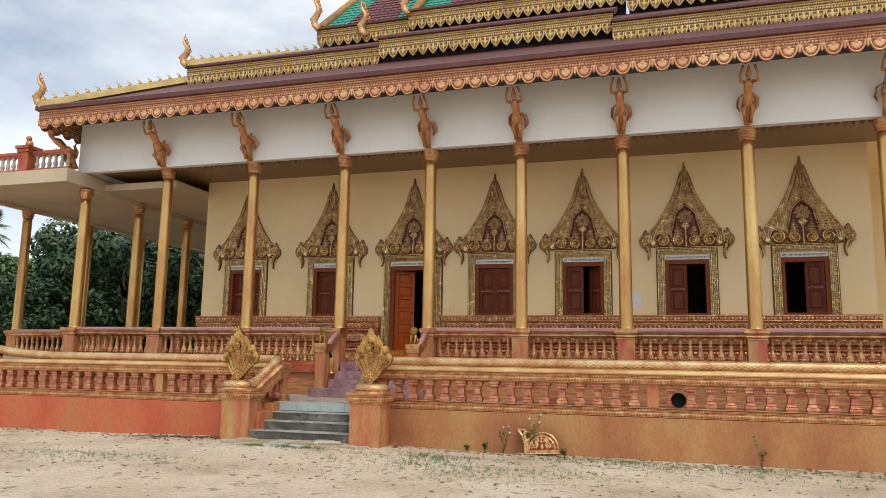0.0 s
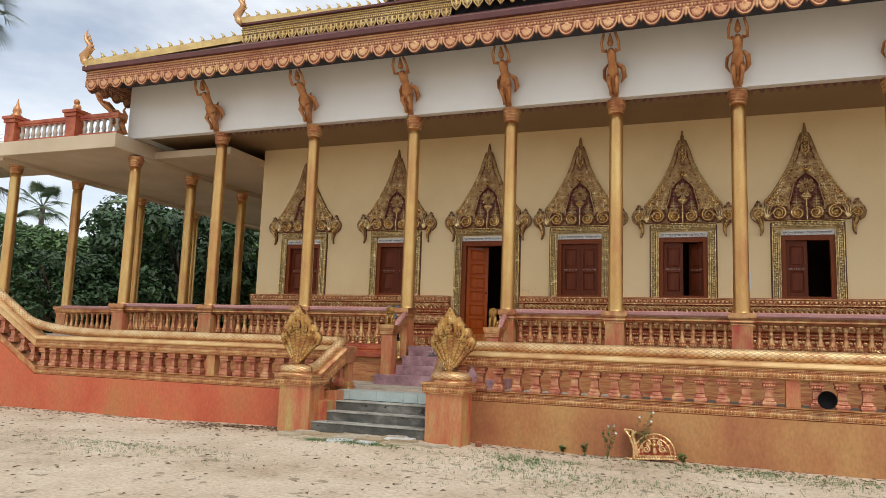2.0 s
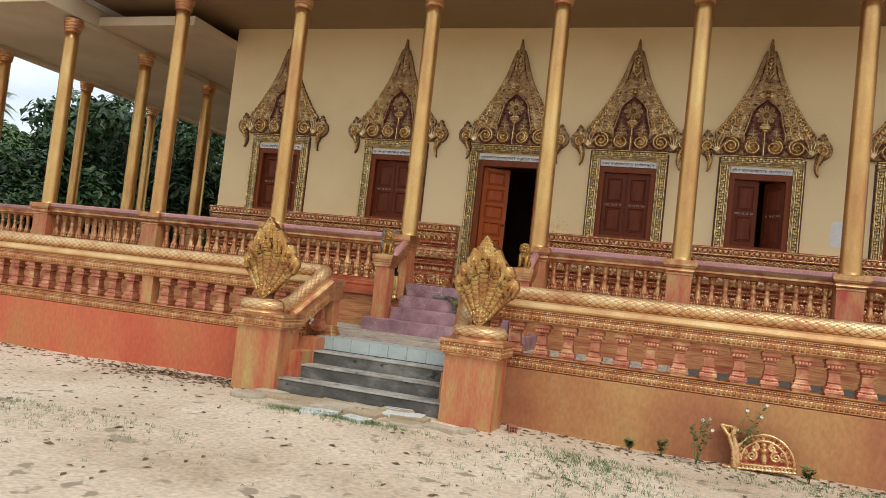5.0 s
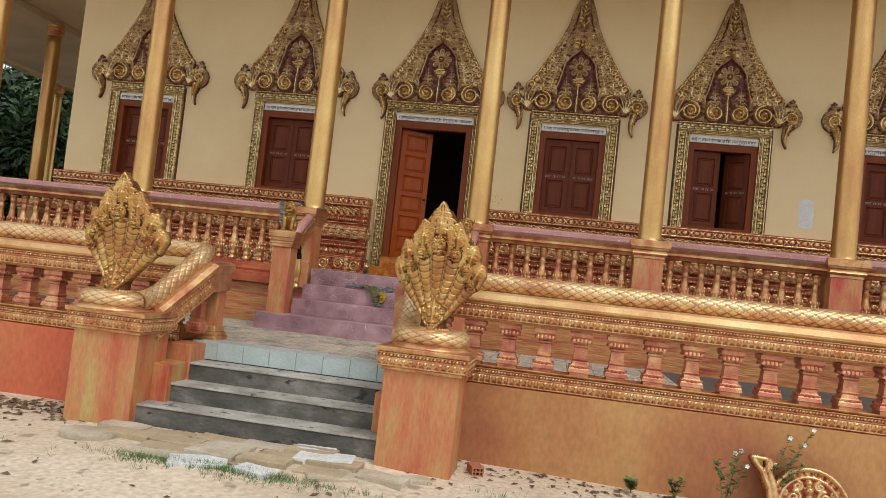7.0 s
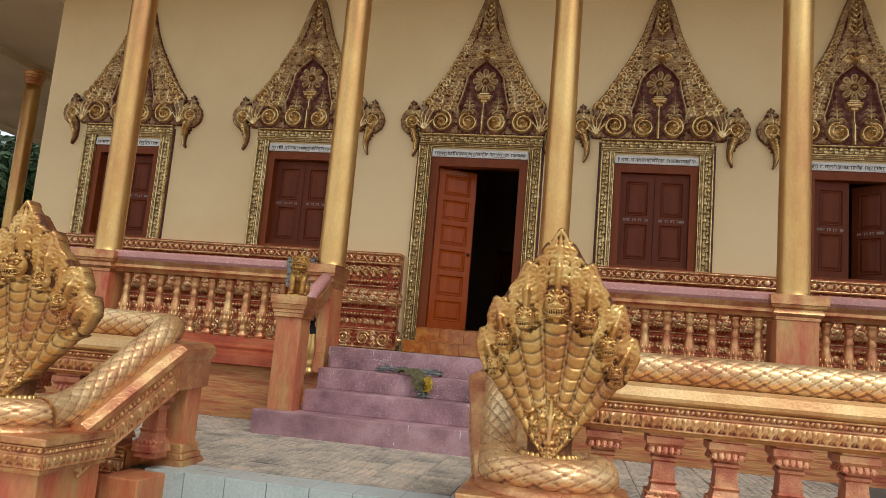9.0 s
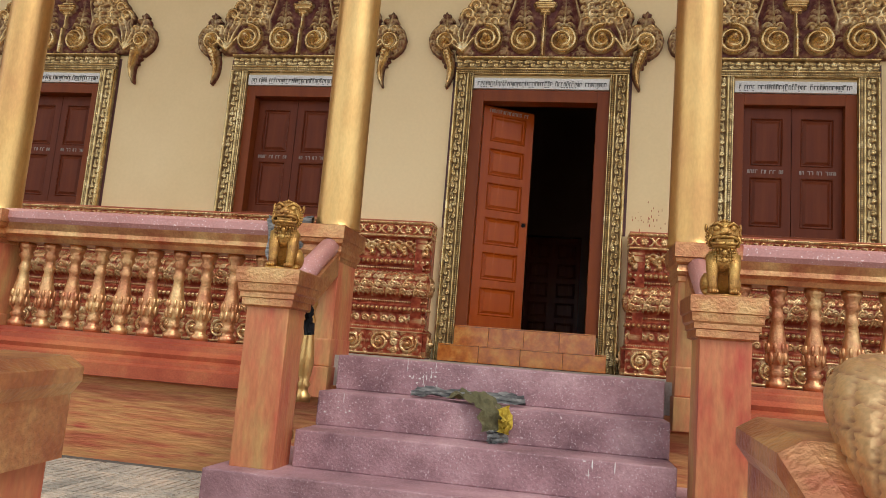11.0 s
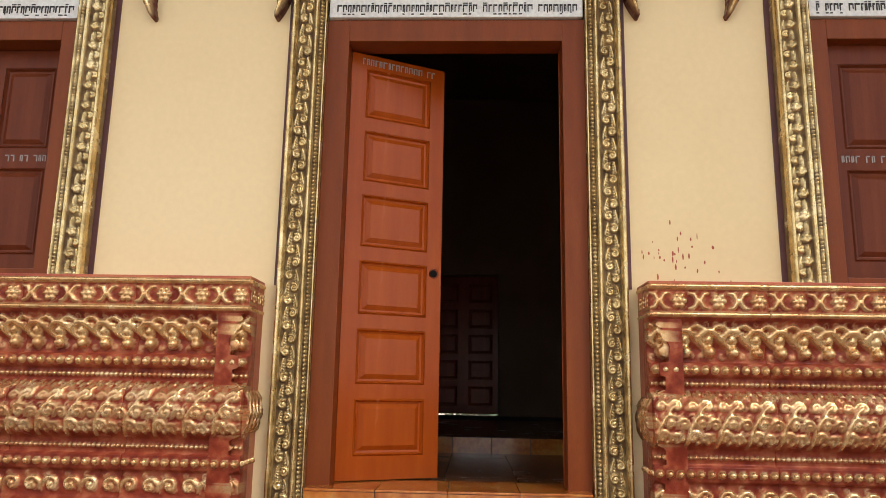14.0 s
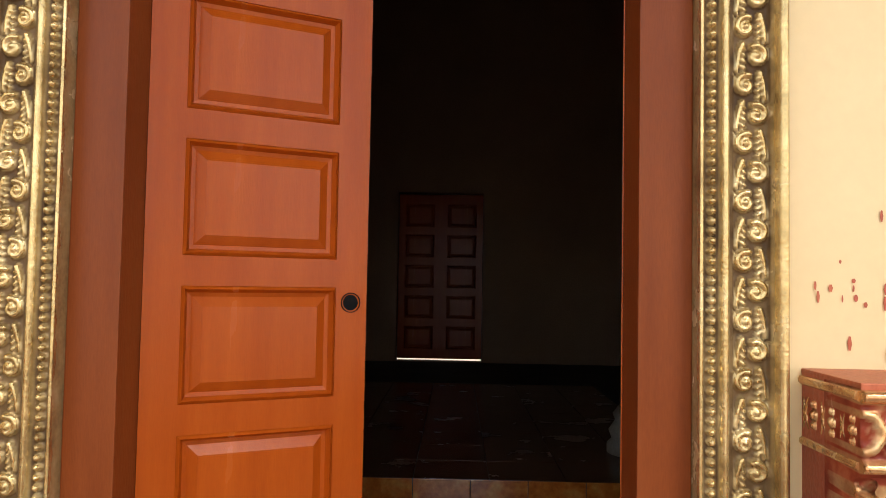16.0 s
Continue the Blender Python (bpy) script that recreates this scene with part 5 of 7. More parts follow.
# ---- sloping stair cheeks between pedestal and rail ----
def stair_cheek(x, s, y0):
    c = thing("stair_cheek", "sloping carved rail beside the concrete steps", "handrail", group="stair cheeks")
    line = [(y0 + 0.30, 0.90), (14.14, 1.36), (14.52, 1.38)]
    lean = 0.17 * s
    bm = B()
    secs = []
    for (y, z) in line:
        xo = x - (lean if y < 14.0 else 0.0)
        secs.append([bm.verts.new((xo + p, y, z + q)) for p, q in ((-0.13, -0.20), (-0.13, -0.02), (-0.16, 0.02), (-0.16, 0.06), (-0.11, 0.09), (0.11, 0.09), (0.16, 0.06), (0.16, 0.02), (0.13, -0.02), (0.13, -0.20))])
    for p, q in zip(secs, secs[1:]):
        for i in range(10):
            bm.faces.new((p[i], p[(i + 1) % 10], q[(i + 1) % 10], q[i]))
    bm.faces.new(secs[0])
    bm.faces.new(secs[-1][::-1])
    part("sloping_rail", bm, M_COPPER, c)
    (ya, za), (yb, zb) = line[0], line[1]
    ang = math.degrees(math.atan2(zb - za, yb - ya))
    run = math.hypot(yb - ya, lean)
    ang = math.degrees(math.atan2(zb - za, run))
    L = math.hypot(run, zb - za)
    for sx in (1, -1):
        if sx > 0:
            m = pose(x - lean + 0.134, ya, za - 0.198, 0, 0, math.degrees(math.atan2(yb - ya, lean))) @ pose(0, 0, 0, 0, -ang, 0)
        else:
            m = pose(x - 0.134, yb, zb - 0.198, 0, 0, math.degrees(math.atan2(ya - yb, -lean))) @ pose(0, 0, 0, 0, ang, 0)
        part("carved_band", CAP_BAND, None, c, "gilded lotus-petal carving", m @ Matrix.Diagonal((L / 0.66, 1, 1.5, 1)))
    bm = B()
    box(bm, x - 0.10, x + 0.10, 14.32, 14.50, TERRACE, 1.25, 0.006)
    part("end_post", bm, M_PED, c)
    bm = B()
    for e, z0, z1 in ((0.05, 0.0, 0.05), (0.035, 0.05, 0.09), (0.02, 0.09, 0.15)):
        box(bm, x - 0.10 - e, x + 0.10 + e, 14.32 - e, 14.50 + e, TERRACE + z0, TERRACE + z1, 0.01)
    part("post_foot", bm, M_COPPER, c, "gilded lotus foot")
    bm = B()
    box(bm, x - 0.125, x + 0.125, 13.84, 14.32, -0.1, 0.66, 0.012)
    box(bm, x - 0.12 - 0.02 * s, x + 0.13 - 0.02 * s, 13.5, 13.84, -0.1, 0.50, 0.012)
    part("curb", bm, M_PED, c)
    part("baluster", LOWB, None, c, m=pose(x, 14.14, -0.62 * 1.28 + 0.62) @ Matrix.Diagonal((0.85, 0.85, 1.15, 1)))


stair_cheek(-7.96, 1, 13.2)
stair_cheek(-5.84, -1, 13.12)

# ramp at the far end of the terrace wall
rampw = thing("ramp_wall", "red wall with gilded rail climbing to the porch", "low wall")
bm = B()
vs = [bm.verts.new((x, y, z)) for y in (LOW_Y, LOW_Y + 0.25) for x, z in ((-15.5, -0.4), (-15.5, 0.62), (-17.3, 1.68), (-17.3, -0.4))]
for f in ((0, 1, 2, 3), (7, 6, 5, 4), (0, 4, 5, 1), (1, 5, 6, 2), (2, 6, 7, 3), (3, 7, 4, 0)):
    bm.faces.new([vs[i] for i in f])
part("wall_base", bm, M_REDWALL, rampw)
for name, pr, mt in (("top_rail", LOW_TOP, M_SNAKETOP), ("lower_band", LOW_BAND, M_COPPER)):
    bm = B()
    rows = [[bm.verts.new((x, RAILC - 0.01 + p, q + dz)) for p, q in pr] for x, dz in ((-15.5, 0.0), (-17.3, 1.06))]
    for i in range(len(pr)):
        bm.faces.new((rows[0][i], rows[0][(i + 1) % len(pr)], rows[1][(i + 1) % len(pr)], rows[1][i]))
    bm.faces.new(rows[0])
    bm.faces.new(rows[1][::-1])
    part(name, bm, mt, rampw)
for i in range(5):
    part("baluster", LOWB, None, rampw, m=pose(-15.66 - 0.33 * i, RAILC - 0.01, 0.1 + 0.194 * i))
bm = B()
box(bm, -17.9, -17.28, LOW_Y - 0.1, LOW_Y + 0.5, -0.4, 2.2, 0.01)
box(bm, -17.96, -17.22, LOW_Y - 0.16, LOW_Y + 0.56, 2.2, 2.34, 0.01)
part("end_pier", bm, M_PED, rampw)


# ---- seven-headed naga statues ----
def naga_mesh():
    heads = [(0, 0.725, 0.064), (0.147, 0.655, 0.048), (-0.147, 0.655, 0.048), (0.245, 0.55, 0.043), (-0.245, 0.55, 0.043), (0.285, 0.43, 0.037), (-0.285, 0.43, 0.037)]
    tips = [(0, 1.09), (0.152, 0.935), (-0.152, 0.935), (0.304, 0.755), (-0.304, 0.755), (0.368, 0.60), (-0.368, 0.60)]
    zs = [0.0, 0.06, 0.12, 0.22, 0.32, 0.42, 0.52, 0.60, 0.70, 0.80, 0.92, 1.0, 1.09]
    fs = [0.115, 0.10, 0.105, 0.165, 0.255, 0.335, 0.362, 0.35, 0.30, 0.235, 0.13, 0.08, 0.0]

    def half(z):
        return float(np.interp(z, zs, fs))
    fat, d = [], []
    for z in np.arange(0.0, 1.0, 0.012):
        w = half(z)
        fat.append(stroke([(-w + 0.045, z), (w - 0.045, z)], 0.045, 0.045))
    for (x, z, r), (tx, tz) in zip(heads, tips):
        h, t = Vector((x, z)), Vector((tx, tz))
        u = (t - h).normalized()
        v = Vector((-u.y, u.x))
        n = (t - h).length
        w0 = 0.088 if r > 0.06 else 0.068
        fat.append(stroke([h, h + 0.55 * (t - h)], w0, w0))
        fat.append(stroke([h + 0.55 * (t - h), t], w0, 0.018))
        # halo of flame leaves behind each head
        for s in (1, -1):
            rim = [h + f * n * u + s * v * w0 * g for f, g in ((0.0, 0.95), (0.3, 0.95), (0.55, 0.84), (0.75, 0.58), (0.9, 0.26), (1.0, 0.0))]
            d.append(stroke(rim, 0.009, 0.008))
            for f in np.arange(0.10, 0.95, 0.15).tolist():
                g = float(np.interp(f, [0, 0.55, 0.75, 1.0], [0.86, 0.78, 0.52, 0.1]))
                c = h + f * n * u + s * v * w0 * g
                d.append(curl(c.x, c.y, 0.046, math.atan2(u.y + 0.8 * s * v.y, u.x + 0.8 * s * v.x), s))
            for f in (0.42, 0.58, 0.72):
                c = h + f * n * u + s * v * w0 * 0.36 * (1.3 - f)
                d.append(curl(c.x, c.y, 0.044, math.atan2(u.y + 0.4 * s * v.y, u.x + 0.4 * s * v.x), -s))
        d.append(stroke([h + 0.9 * r * u, h + 0.5 * n * u], 0.016, 0.022))
        d.append(stroke([h + 0.5 * n * u, h + 0.95 * n * u], 0.016, 0.006))
        for f in (0.36, 0.44):
            c = h + f * n * u
            d.append(stroke([c - 0.024 * v, c + 0.024 * v], 0.008, 0.008))
        # ruff below and beside the face
        for a in np.linspace(-2.7, 2.7, 13):
            q = h + 1.12 * r * (math.cos(a) * u + math.sin(a) * v)
            d.append(curl(q.x, q.y, 0.42 * r, math.atan2(q.y - h.y, q.x - h.x), 1 if a > 0 else -1))
    z = 0.44
    while z < 1.0:
        x = 0.028
        while x < half(z) - 0.02:
            if all((x - abs(hx)) ** 2 + (z - hz) ** 2 > (1.5 * hr) ** 2 for hx, hz, hr in heads) and math.hypot(x, z) > 0.70:
                for s in (1, -1):
                    d.append(curl(s * x, z, 0.048, math.pi / 2 - s * (0.3 + 2.0 * x), s if int(40 * z) % 2 else -s))
            x += 0.046
        z += 0.045
    # leaf bib at the foot of the neck
    for s in (1, -1):
        for x, z, q, a in ((0.028, 0.235, 0.040, 1.2), (0.030, 0.175, 0.044, 0.4), (0.028, 0.115, 0.040, -0.5), (0.078, 0.205, 0.034, 0.9), (0.075, 0.145, 0.030, 0.2)):
            d.append(curl(s * x, z, q, a if s > 0 else math.pi - a, s))
    d.append(stroke([(0, 0.29), (0, 0.09)], 0.012, 0.018))
    step = 0.0060
    xs, ys, g = relief_grid(-0.45, 0.45, 0.0, 1.11, step, cat(fat), 0.30)
    xs, ys, h = relief_grid(-0.45, 0.45, 0.0, 1.11, step, cat(d), 2.0)
    X, Z = np.meshgrid(xs, ys)
    # seven flat necks fanning out, each with engraved scales
    rr = np.hypot(X, Z)
    u = np.degrees(np.arctan2(X, np.maximum(Z, 1e-3))) / 11.8
    k = np.round(u)
    du = u - k
    reach = np.interp(np.abs(X), [0, 0.147, 0.245, 0.285, 0.36], [0.70, 0.66, 0.60, 0.53, 0.48])
    neck = (rr < reach) & (np.abs(k) <= 3) & (h < 0.004)
    v = rr / 0.056 + 0.42 * (1 - (2 * du) ** 2) + 0.5 * (np.abs(k) % 2)
    fv = np.abs((v + 0.5) % 1 - 0.5)
    cut = np.exp(-(fv / 0.10) ** 2)
    edge = np.exp(-((0.5 - np.abs(du)) / 0.07) ** 2)
    rib = 0.008 + 0.026 * np.sqrt(np.maximum(0, 1 - (2 * du) ** 2)) - 0.007 * cut + 0.007 * edge + 0.005 * ((v % 1) - 0.5)
    h = np.where(neck, np.maximum(h, rib), h)
    # less gilt in scale cuts and between necks: groove shade put into the colour
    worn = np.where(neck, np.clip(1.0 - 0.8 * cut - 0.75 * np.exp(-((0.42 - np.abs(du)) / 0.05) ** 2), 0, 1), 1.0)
    gc = 0.25 * (g[:-1, :-1] + g[:-1, 1:] + g[1:, 1:] + g[1:, :-1])
    keep = gc > 0.003
    base = 0.55 * X ** 2 - 0.10 * (Z / 1.1) ** 2 - g - 0.055 * np.exp(-(Z / 0.22) ** 2) * np.maximum(0, 1 - (X / 0.15) ** 2)
    bm = bmesh.new()
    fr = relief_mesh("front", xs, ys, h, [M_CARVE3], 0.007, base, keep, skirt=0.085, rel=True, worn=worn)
    bm.from_mesh(fr)
    bk = relief_mesh("back", xs, ys, 0.35 * h, [M_CARVE3], 0.0, -(0.55 * X ** 2 - 0.10 * (Z / 1.1) ** 2) - 0.05, keep, skirt=0.0, rel=True)
    bk.transform(Matrix.Scale(-1, 4, (0, 1, 0)))
    n0 = len(bm.faces)
    bm.from_mesh(bk)
    bm.faces.ensure_lookup_table()
    for f in bm.faces[n0:]:
        f.normal_flip()
    n0 = len(bm.verts)
    body, bm, dark = bm, bmesh.new(), []
    for (x, z, r) in heads:
        r *= 1.12
        y = 0.55 * x * x - 0.10 * (z / 1.1) ** 2 - 0.045 - 0.60 * r
        ball(bm, (x, y + 0.25 * r, z + 0.10 * r), 0.92 * r, 14, (0.92, 0.75, 1.0))
        ball(bm, (x, y - 0.50 * r, z - 0.08 * r), 0.62 * r, 12, (1.0, 0.95, 0.42))
        ball(bm, (x, y - 0.95 * r, z - 0.02 * r), 0.30 * r, 10, (1.25, 0.8, 0.75))
        ball(bm, (x, y - 0.28 * r, z - 0.72 * r), 0.52 * r, 12, (1.05, 1.0, 0.30))
        for s in (1, -1):
            ball(bm, (x + s * 0.46 * r, y - 0.38 * r, z + 0.33 * r), 0.25 * r, 10)
            ball(bm, (x + s * 0.16 * r, y - 1.16 * r, z + 0.03 * r), 0.09 * r, 6)
            tube(bm, [(x + s * 0.12 * r, y - 0.52 * r, z + 0.42 * r), (x + s * 0.45 * r, y - 0.50 * r, z + 0.68 * r), (x + s * 0.85 * r, y - 0.20 * r, z + 0.52 * r)], [0.09 * r, 0.13 * r, 0.05 * r], 6)
            tube(bm, [(x, y - 1.08 * r, z - 0.24 * r), (x + s * 0.42 * r, y - 0.82 * r, z - 0.24 * r), (x + s * 0.80 * r, y - 0.20 * r, z - 0.10 * r)], [0.07 * r, 0.07 * r, 0.05 * r], 6)
            tube(bm, [(x, y - 0.82 * r, z - 0.64 * r), (x + s * 0.38 * r, y - 0.62 * r, z - 0.62 * r), (x + s * 0.80 * r, y - 0.15 * r, z - 0.40 * r)], [0.06 * r, 0.06 * r, 0.05 * r], 6)
        for q in range(-3, 4):
            c = math.cos(0.34 * q)
            ball(bm, (x + 0.15 * r * q, y - (0.30 + 0.70 * c) * r, z - 0.36 * r), 0.062 * r, 5, (1, 1, 1.8))
            ball(bm, (x + 0.15 * r * q, y - (0.14 + 0.62 * c) * r, z - 0.53 * r), 0.055 * r, 5, (1, 1, 1.6))
        # mouth filling and pupils take the dark ground colour
        m0 = len(bm.verts)
        ball(bm, (x, y - 0.20 * r, z - 0.46 * r), 0.60 * r, 10, (1.0, 0.95, 0.30))
        for s in (1, -1):
            ball(bm, (x + s * 0.46 * r, y - 0.56 * r, z + 0.33 * r), 0.11 * r, 6)
        dark.append((m0, len(bm.verts)))
        for q in range(7):
            a = math.pi * (q + 0.5) / 7
            ball(bm, (x + 0.62 * r * math.cos(a), y - 0.22 * r, z + 0.42 * r + 0.55 * r * math.sin(a)), 0.13 * r, 6)
    for k in range(14):
        a = math.pi * (1.0 + k / 13)
        ball(bm, (0.125 * math.cos(a), 0.02 + 0.10 * math.sin(a), 0.02), 0.022, 6, (1, 1, 1.4))
    carved = mesh_of(bm, "heads", M_CARVE3)
    bm = body
    bm.from_mesh(carved)
    bm.verts.ensure_lookup_table()
    lay = bm.verts.layers.float["gilt"]
    for v in bm.verts[n0:]:
        v[lay] = 0.9
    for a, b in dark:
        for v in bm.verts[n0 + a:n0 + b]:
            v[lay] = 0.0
    for f in bm.faces:
        f.smooth = True
    me = bpy.data.meshes.new("naga_statue")
    bm.to_mesh(me)
    bm.free()
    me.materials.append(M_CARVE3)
    return me


# brown ground paint, darkened further to deepen the shade between curls
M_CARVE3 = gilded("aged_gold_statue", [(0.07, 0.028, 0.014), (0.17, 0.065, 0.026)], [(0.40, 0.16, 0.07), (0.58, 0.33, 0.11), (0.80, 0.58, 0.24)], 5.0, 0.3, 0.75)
NAGA = naga_mesh()
for x, y, turn in ((-8.40, 13.40, 3), (-5.49, 13.40, -2)):
    ob = new("naga_statue", NAGA)
    ob.matrix_basis = pose(x, y, 1.075, 0, 0, turn)
    tagged(ob, "gold seven-headed serpent statue with a carved hood", "statue", "naga statues")
    cx = x
    t = np.linspace(0, 2 * math.pi, 26)
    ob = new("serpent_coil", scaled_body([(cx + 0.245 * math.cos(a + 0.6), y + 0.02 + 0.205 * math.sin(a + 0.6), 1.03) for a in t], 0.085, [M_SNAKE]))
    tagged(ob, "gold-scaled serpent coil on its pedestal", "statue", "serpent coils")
    bm = B()
    lathe(bm, [(0.345, 0.945), (0.345, 0.957), (0.32, 0.975), (0.30, 0.985)], cx, y + 0.02, 32)
    solid("round_plinth", bm, M_COPPER, "round red-gold plinth under the serpent coil", "plinth", "round plinths", smooth=True)
    bm = B()
    ball(bm, (cx, y + 0.03, 1.02), 0.17, 16, (1, 0.85, 0.5))
    solid("gold_mound", bm, M_GOLD, "gold mound inside the serpent coil", "mound", "gold mounds", smooth=True)


# ---- lions on the stair pedestals ----
def lion_mesh():
    bm = B()
    box(bm, -0.088, 0.088, -0.13, 0.13, 0.0, 0.016, 0.005)
    # chest, belly and rump
    tube(bm, [(0, 0.085, 0.045), (0, 0.065, 0.11), (0, 0.015, 0.19), (0, -0.03, 0.26)], [0.066, 0.078, 0.078, 0.066], 18)
    ball(bm, (0, -0.045, 0.215), 0.072, 16, (1.0, 0.72, 1.0))
    for s in (1, -1):
        tube(bm, [(s * 0.052, -0.045, 0.235), (s * 0.058, -0.068, 0.155), (s * 0.054, -0.082, 0.07), (s * 0.054, -0.086, 0.02)], [0.044, 0.034, 0.026, 0.027], 12)
        ball(bm, (s * 0.054, -0.102, 0.032), 0.027, 10, (1.05, 1.3, 0.7))
        for k in (-1.5, -0.5, 0.5, 1.5):
            ball(bm, (s * 0.054 + 0.0125 * k, -0.132, 0.027), 0.0095, 6, (0.9, 1.3, 1.2))
        ball(bm, (s * 0.076, 0.055, 0.088), 0.058, 12, (0.66, 1.12, 1.15))
        ball(bm, (s * 0.082, -0.005, 0.032), 0.024, 8, (1, 1.6, 0.75))
        for k in (-1, 0, 1):
            ball(bm, (s * 0.082 + 0.012 * k, -0.043, 0.026), 0.009, 6)
        # eyes, brows, nostrils and the wide grin
        ball(bm, (s * 0.042, -0.098, 0.388), 0.022, 10)
        tube(bm, [(s * 0.010, -0.118, 0.398), (s * 0.042, -0.112, 0.418), (s * 0.075, -0.085, 0.402)], [0.008, 0.010, 0.005], 6)
        ball(bm, (s * 0.019, -0.142, 0.357), 0.013, 8, (1.1, 1, 0.9))
        for z, r in ((0.337, 0.010), (0.298, 0.010)):
            tube(bm, [(0, -0.136, z), (s * 0.035, -0.129, z), (s * 0.064, -0.100, z + 0.2 * (0.318 - z)), (s * 0.072, -0.085, 0.318)], [r, r, 0.9 * r, 0.8 * r], 8)
        tube(bm, [(s * 0.070, -0.092, 0.352), (s * 0.086, -0.078, 0.318), (s * 0.074, -0.078, 0.284)], [0.006, 0.008, 0.006], 6)
        for k in range(3):
            ball(bm, (s * (0.020 + 0.018 * k), -0.122 + 0.006 * k, 0.264), 0.008, 6)
        ball(bm, (s * 0.093, -0.015, 0.405), 0.022, 8, (0.45, 0.9, 1.2))
    ball(bm, (0, -0.030, 0.352), 0.092, 20, (1.02, 0.92, 0.98))
    ball(bm, (0, -0.085, 0.355), 0.062, 14, (1.12, 0.80, 0.58))
    ball(bm, (0, -0.118, 0.365), 0.030, 10, (1.1, 0.9, 1.0))
    ball(bm, (0, -0.075, 0.288), 0.058, 14, (1.15, 0.95, 0.42))
    box(bm, -0.046, 0.046, -0.124, -0.08, 0.307, 0.328, 0.003)
    # mane: rows of small curls round the face and over the crown
    for row, (ry, rr, rz, n, q) in enumerate(((-0.064, 0.090, 0.090, 31, 0.0058), (-0.046, 0.092, 0.093, 29, 0.0070), (-0.022, 0.092, 0.093, 27, 0.0075), (0.004, 0.086, 0.087, 25, 0.0075), (0.030, 0.070, 0.072, 19, 0.0080))):
        for k in range(n):
            a = math.pi * (-0.30 + 1.60 * k / (n - 1))
            ball(bm, (rr * math.cos(a), ry, 0.350 + rz * math.sin(a)), q, 6, (1, 0.8, 1))
    for k in range(5):
        ball(bm, (0, -0.062 + 0.024 * k, 0.440 + 0.006 * math.sin(k)), 0.010 - 0.001 * k, 6, (1, 1, 1.3))
    # pleated collar coming to a point on the chest
    for k in range(15):
        a = math.pi * (1.02 + 0.96 * k / 14)
        q = math.sin(k / 14 * math.pi)
        for dz, rad, r in ((0.0, 0.072, 0.0065), (-0.016, 0.075, 0.0080), (-0.034, 0.077, 0.0070)):
            ball(bm, (rad * math.cos(a), -0.034 + 0.92 * rad * math.sin(a), 0.262 + dz * (0.4 + q) - 0.010 * q), r, 6, (1, 0.7, 1.1))
    ball(bm, (0, -0.116, 0.250), 0.016, 8, (1, 0.6, 1.1))
    ball(bm, (0, -0.118, 0.206), 0.013, 8, (1, 0.6, 1.3))
    tube(bm, [(0, 0.125, 0.05), (0, 0.150, 0.12), (0, 0.125, 0.2), (0, 0.145, 0.24)], [0.02, 0.018, 0.02, 0.008], 8)
    return mesh_of(bm, "lion_statue", M_LION, True)


M_LION = material("dull_gold_lion", [(0.26, 0.11, 0.035), (0.46, 0.25, 0.065), (0.62, 0.40, 0.12)], 9, 8, 0.38, 0.65, 0.45, 110, rand=1, fine=0.5, spots=((0.20, 0.08, 0.03), 22, 0.66))
LION = lion_mesh()
for x, turn in ((-8.02, 10), (-5.69, -4)):
    ob = new("lion_statue", LION)
    ob.matrix_basis = pose(x, 16.44, 1.946, 0, 0, turn) @ Matrix.Scale(0.88, 4)
    tagged(ob, "small gold guardian lion statue seated on the stair pedestal", "statue", "lion statues")


# ---- winged bracket figures under the eaves ----
def bracket_mesh():
    """Stands at the origin against the beam and leans out to -y; 1.1 m tall."""
    bm = B()
    tube(bm, [(0, 0.0, 0.0), (0, -0.03, 0.10), (0, -0.10, 0.28), (0, -0.22, 0.46), (0, -0.30, 0.62), (0, -0.42, 0.76), (0, -0.50, 0.83)], [0.075, 0.065, 0.085, 0.12, 0.085, 0.10, 0.045], 12)
    ball(bm, (0, -0.55, 0.92), 0.065, 12, (1, 1, 1.15))
    tube(bm, [(0, -0.55, 0.96), (0, -0.57, 1.02), (0, -0.60, 1.10)], [0.055, 0.04, 0.01], 8)
    for s in (1, -1):
        tube(bm, [(s * 0.09, -0.46, 0.80), (s * 0.17, -0.50, 0.78), (s * 0.17, -0.60, 0.92), (s * 0.11, -0.66, 1.08)], [0.04, 0.034, 0.03, 0.028], 8)
        tube(bm, [(s * 0.06, -0.20, 0.42), (s * 0.09, -0.26, 0.26), (s * 0.07, -0.14, 0.14), (s * 0.05, -0.10, 0.02)], [0.065, 0.05, 0.035, 0.045], 8)
        tube(bm, [(s * 0.10, -0.28, 0.60), (s * 0.19, -0.16, 0.56), (s * 0.21, -0.06, 0.42), (s * 0.14, -0.03, 0.30)], [0.03, 0.055, 0.05, 0.012], 8, 0.4)
        for k in range(3):
            ball(bm, (s * (0.05 + 0.03 * k), -0.17 - 0.03 * k, 0.36), 0.03, 6, (1, 1, 1.5))
    tube(bm, [(0, -0.02, 0.30), (0, 0.0, 0.50), (0, -0.06, 0.66), (0, -0.02, 0.78)], [0.05, 0.06, 0.04, 0.01], 8, 0.5)
    return mesh_of(bm, "bracket_figure", M_BRACKET, True)


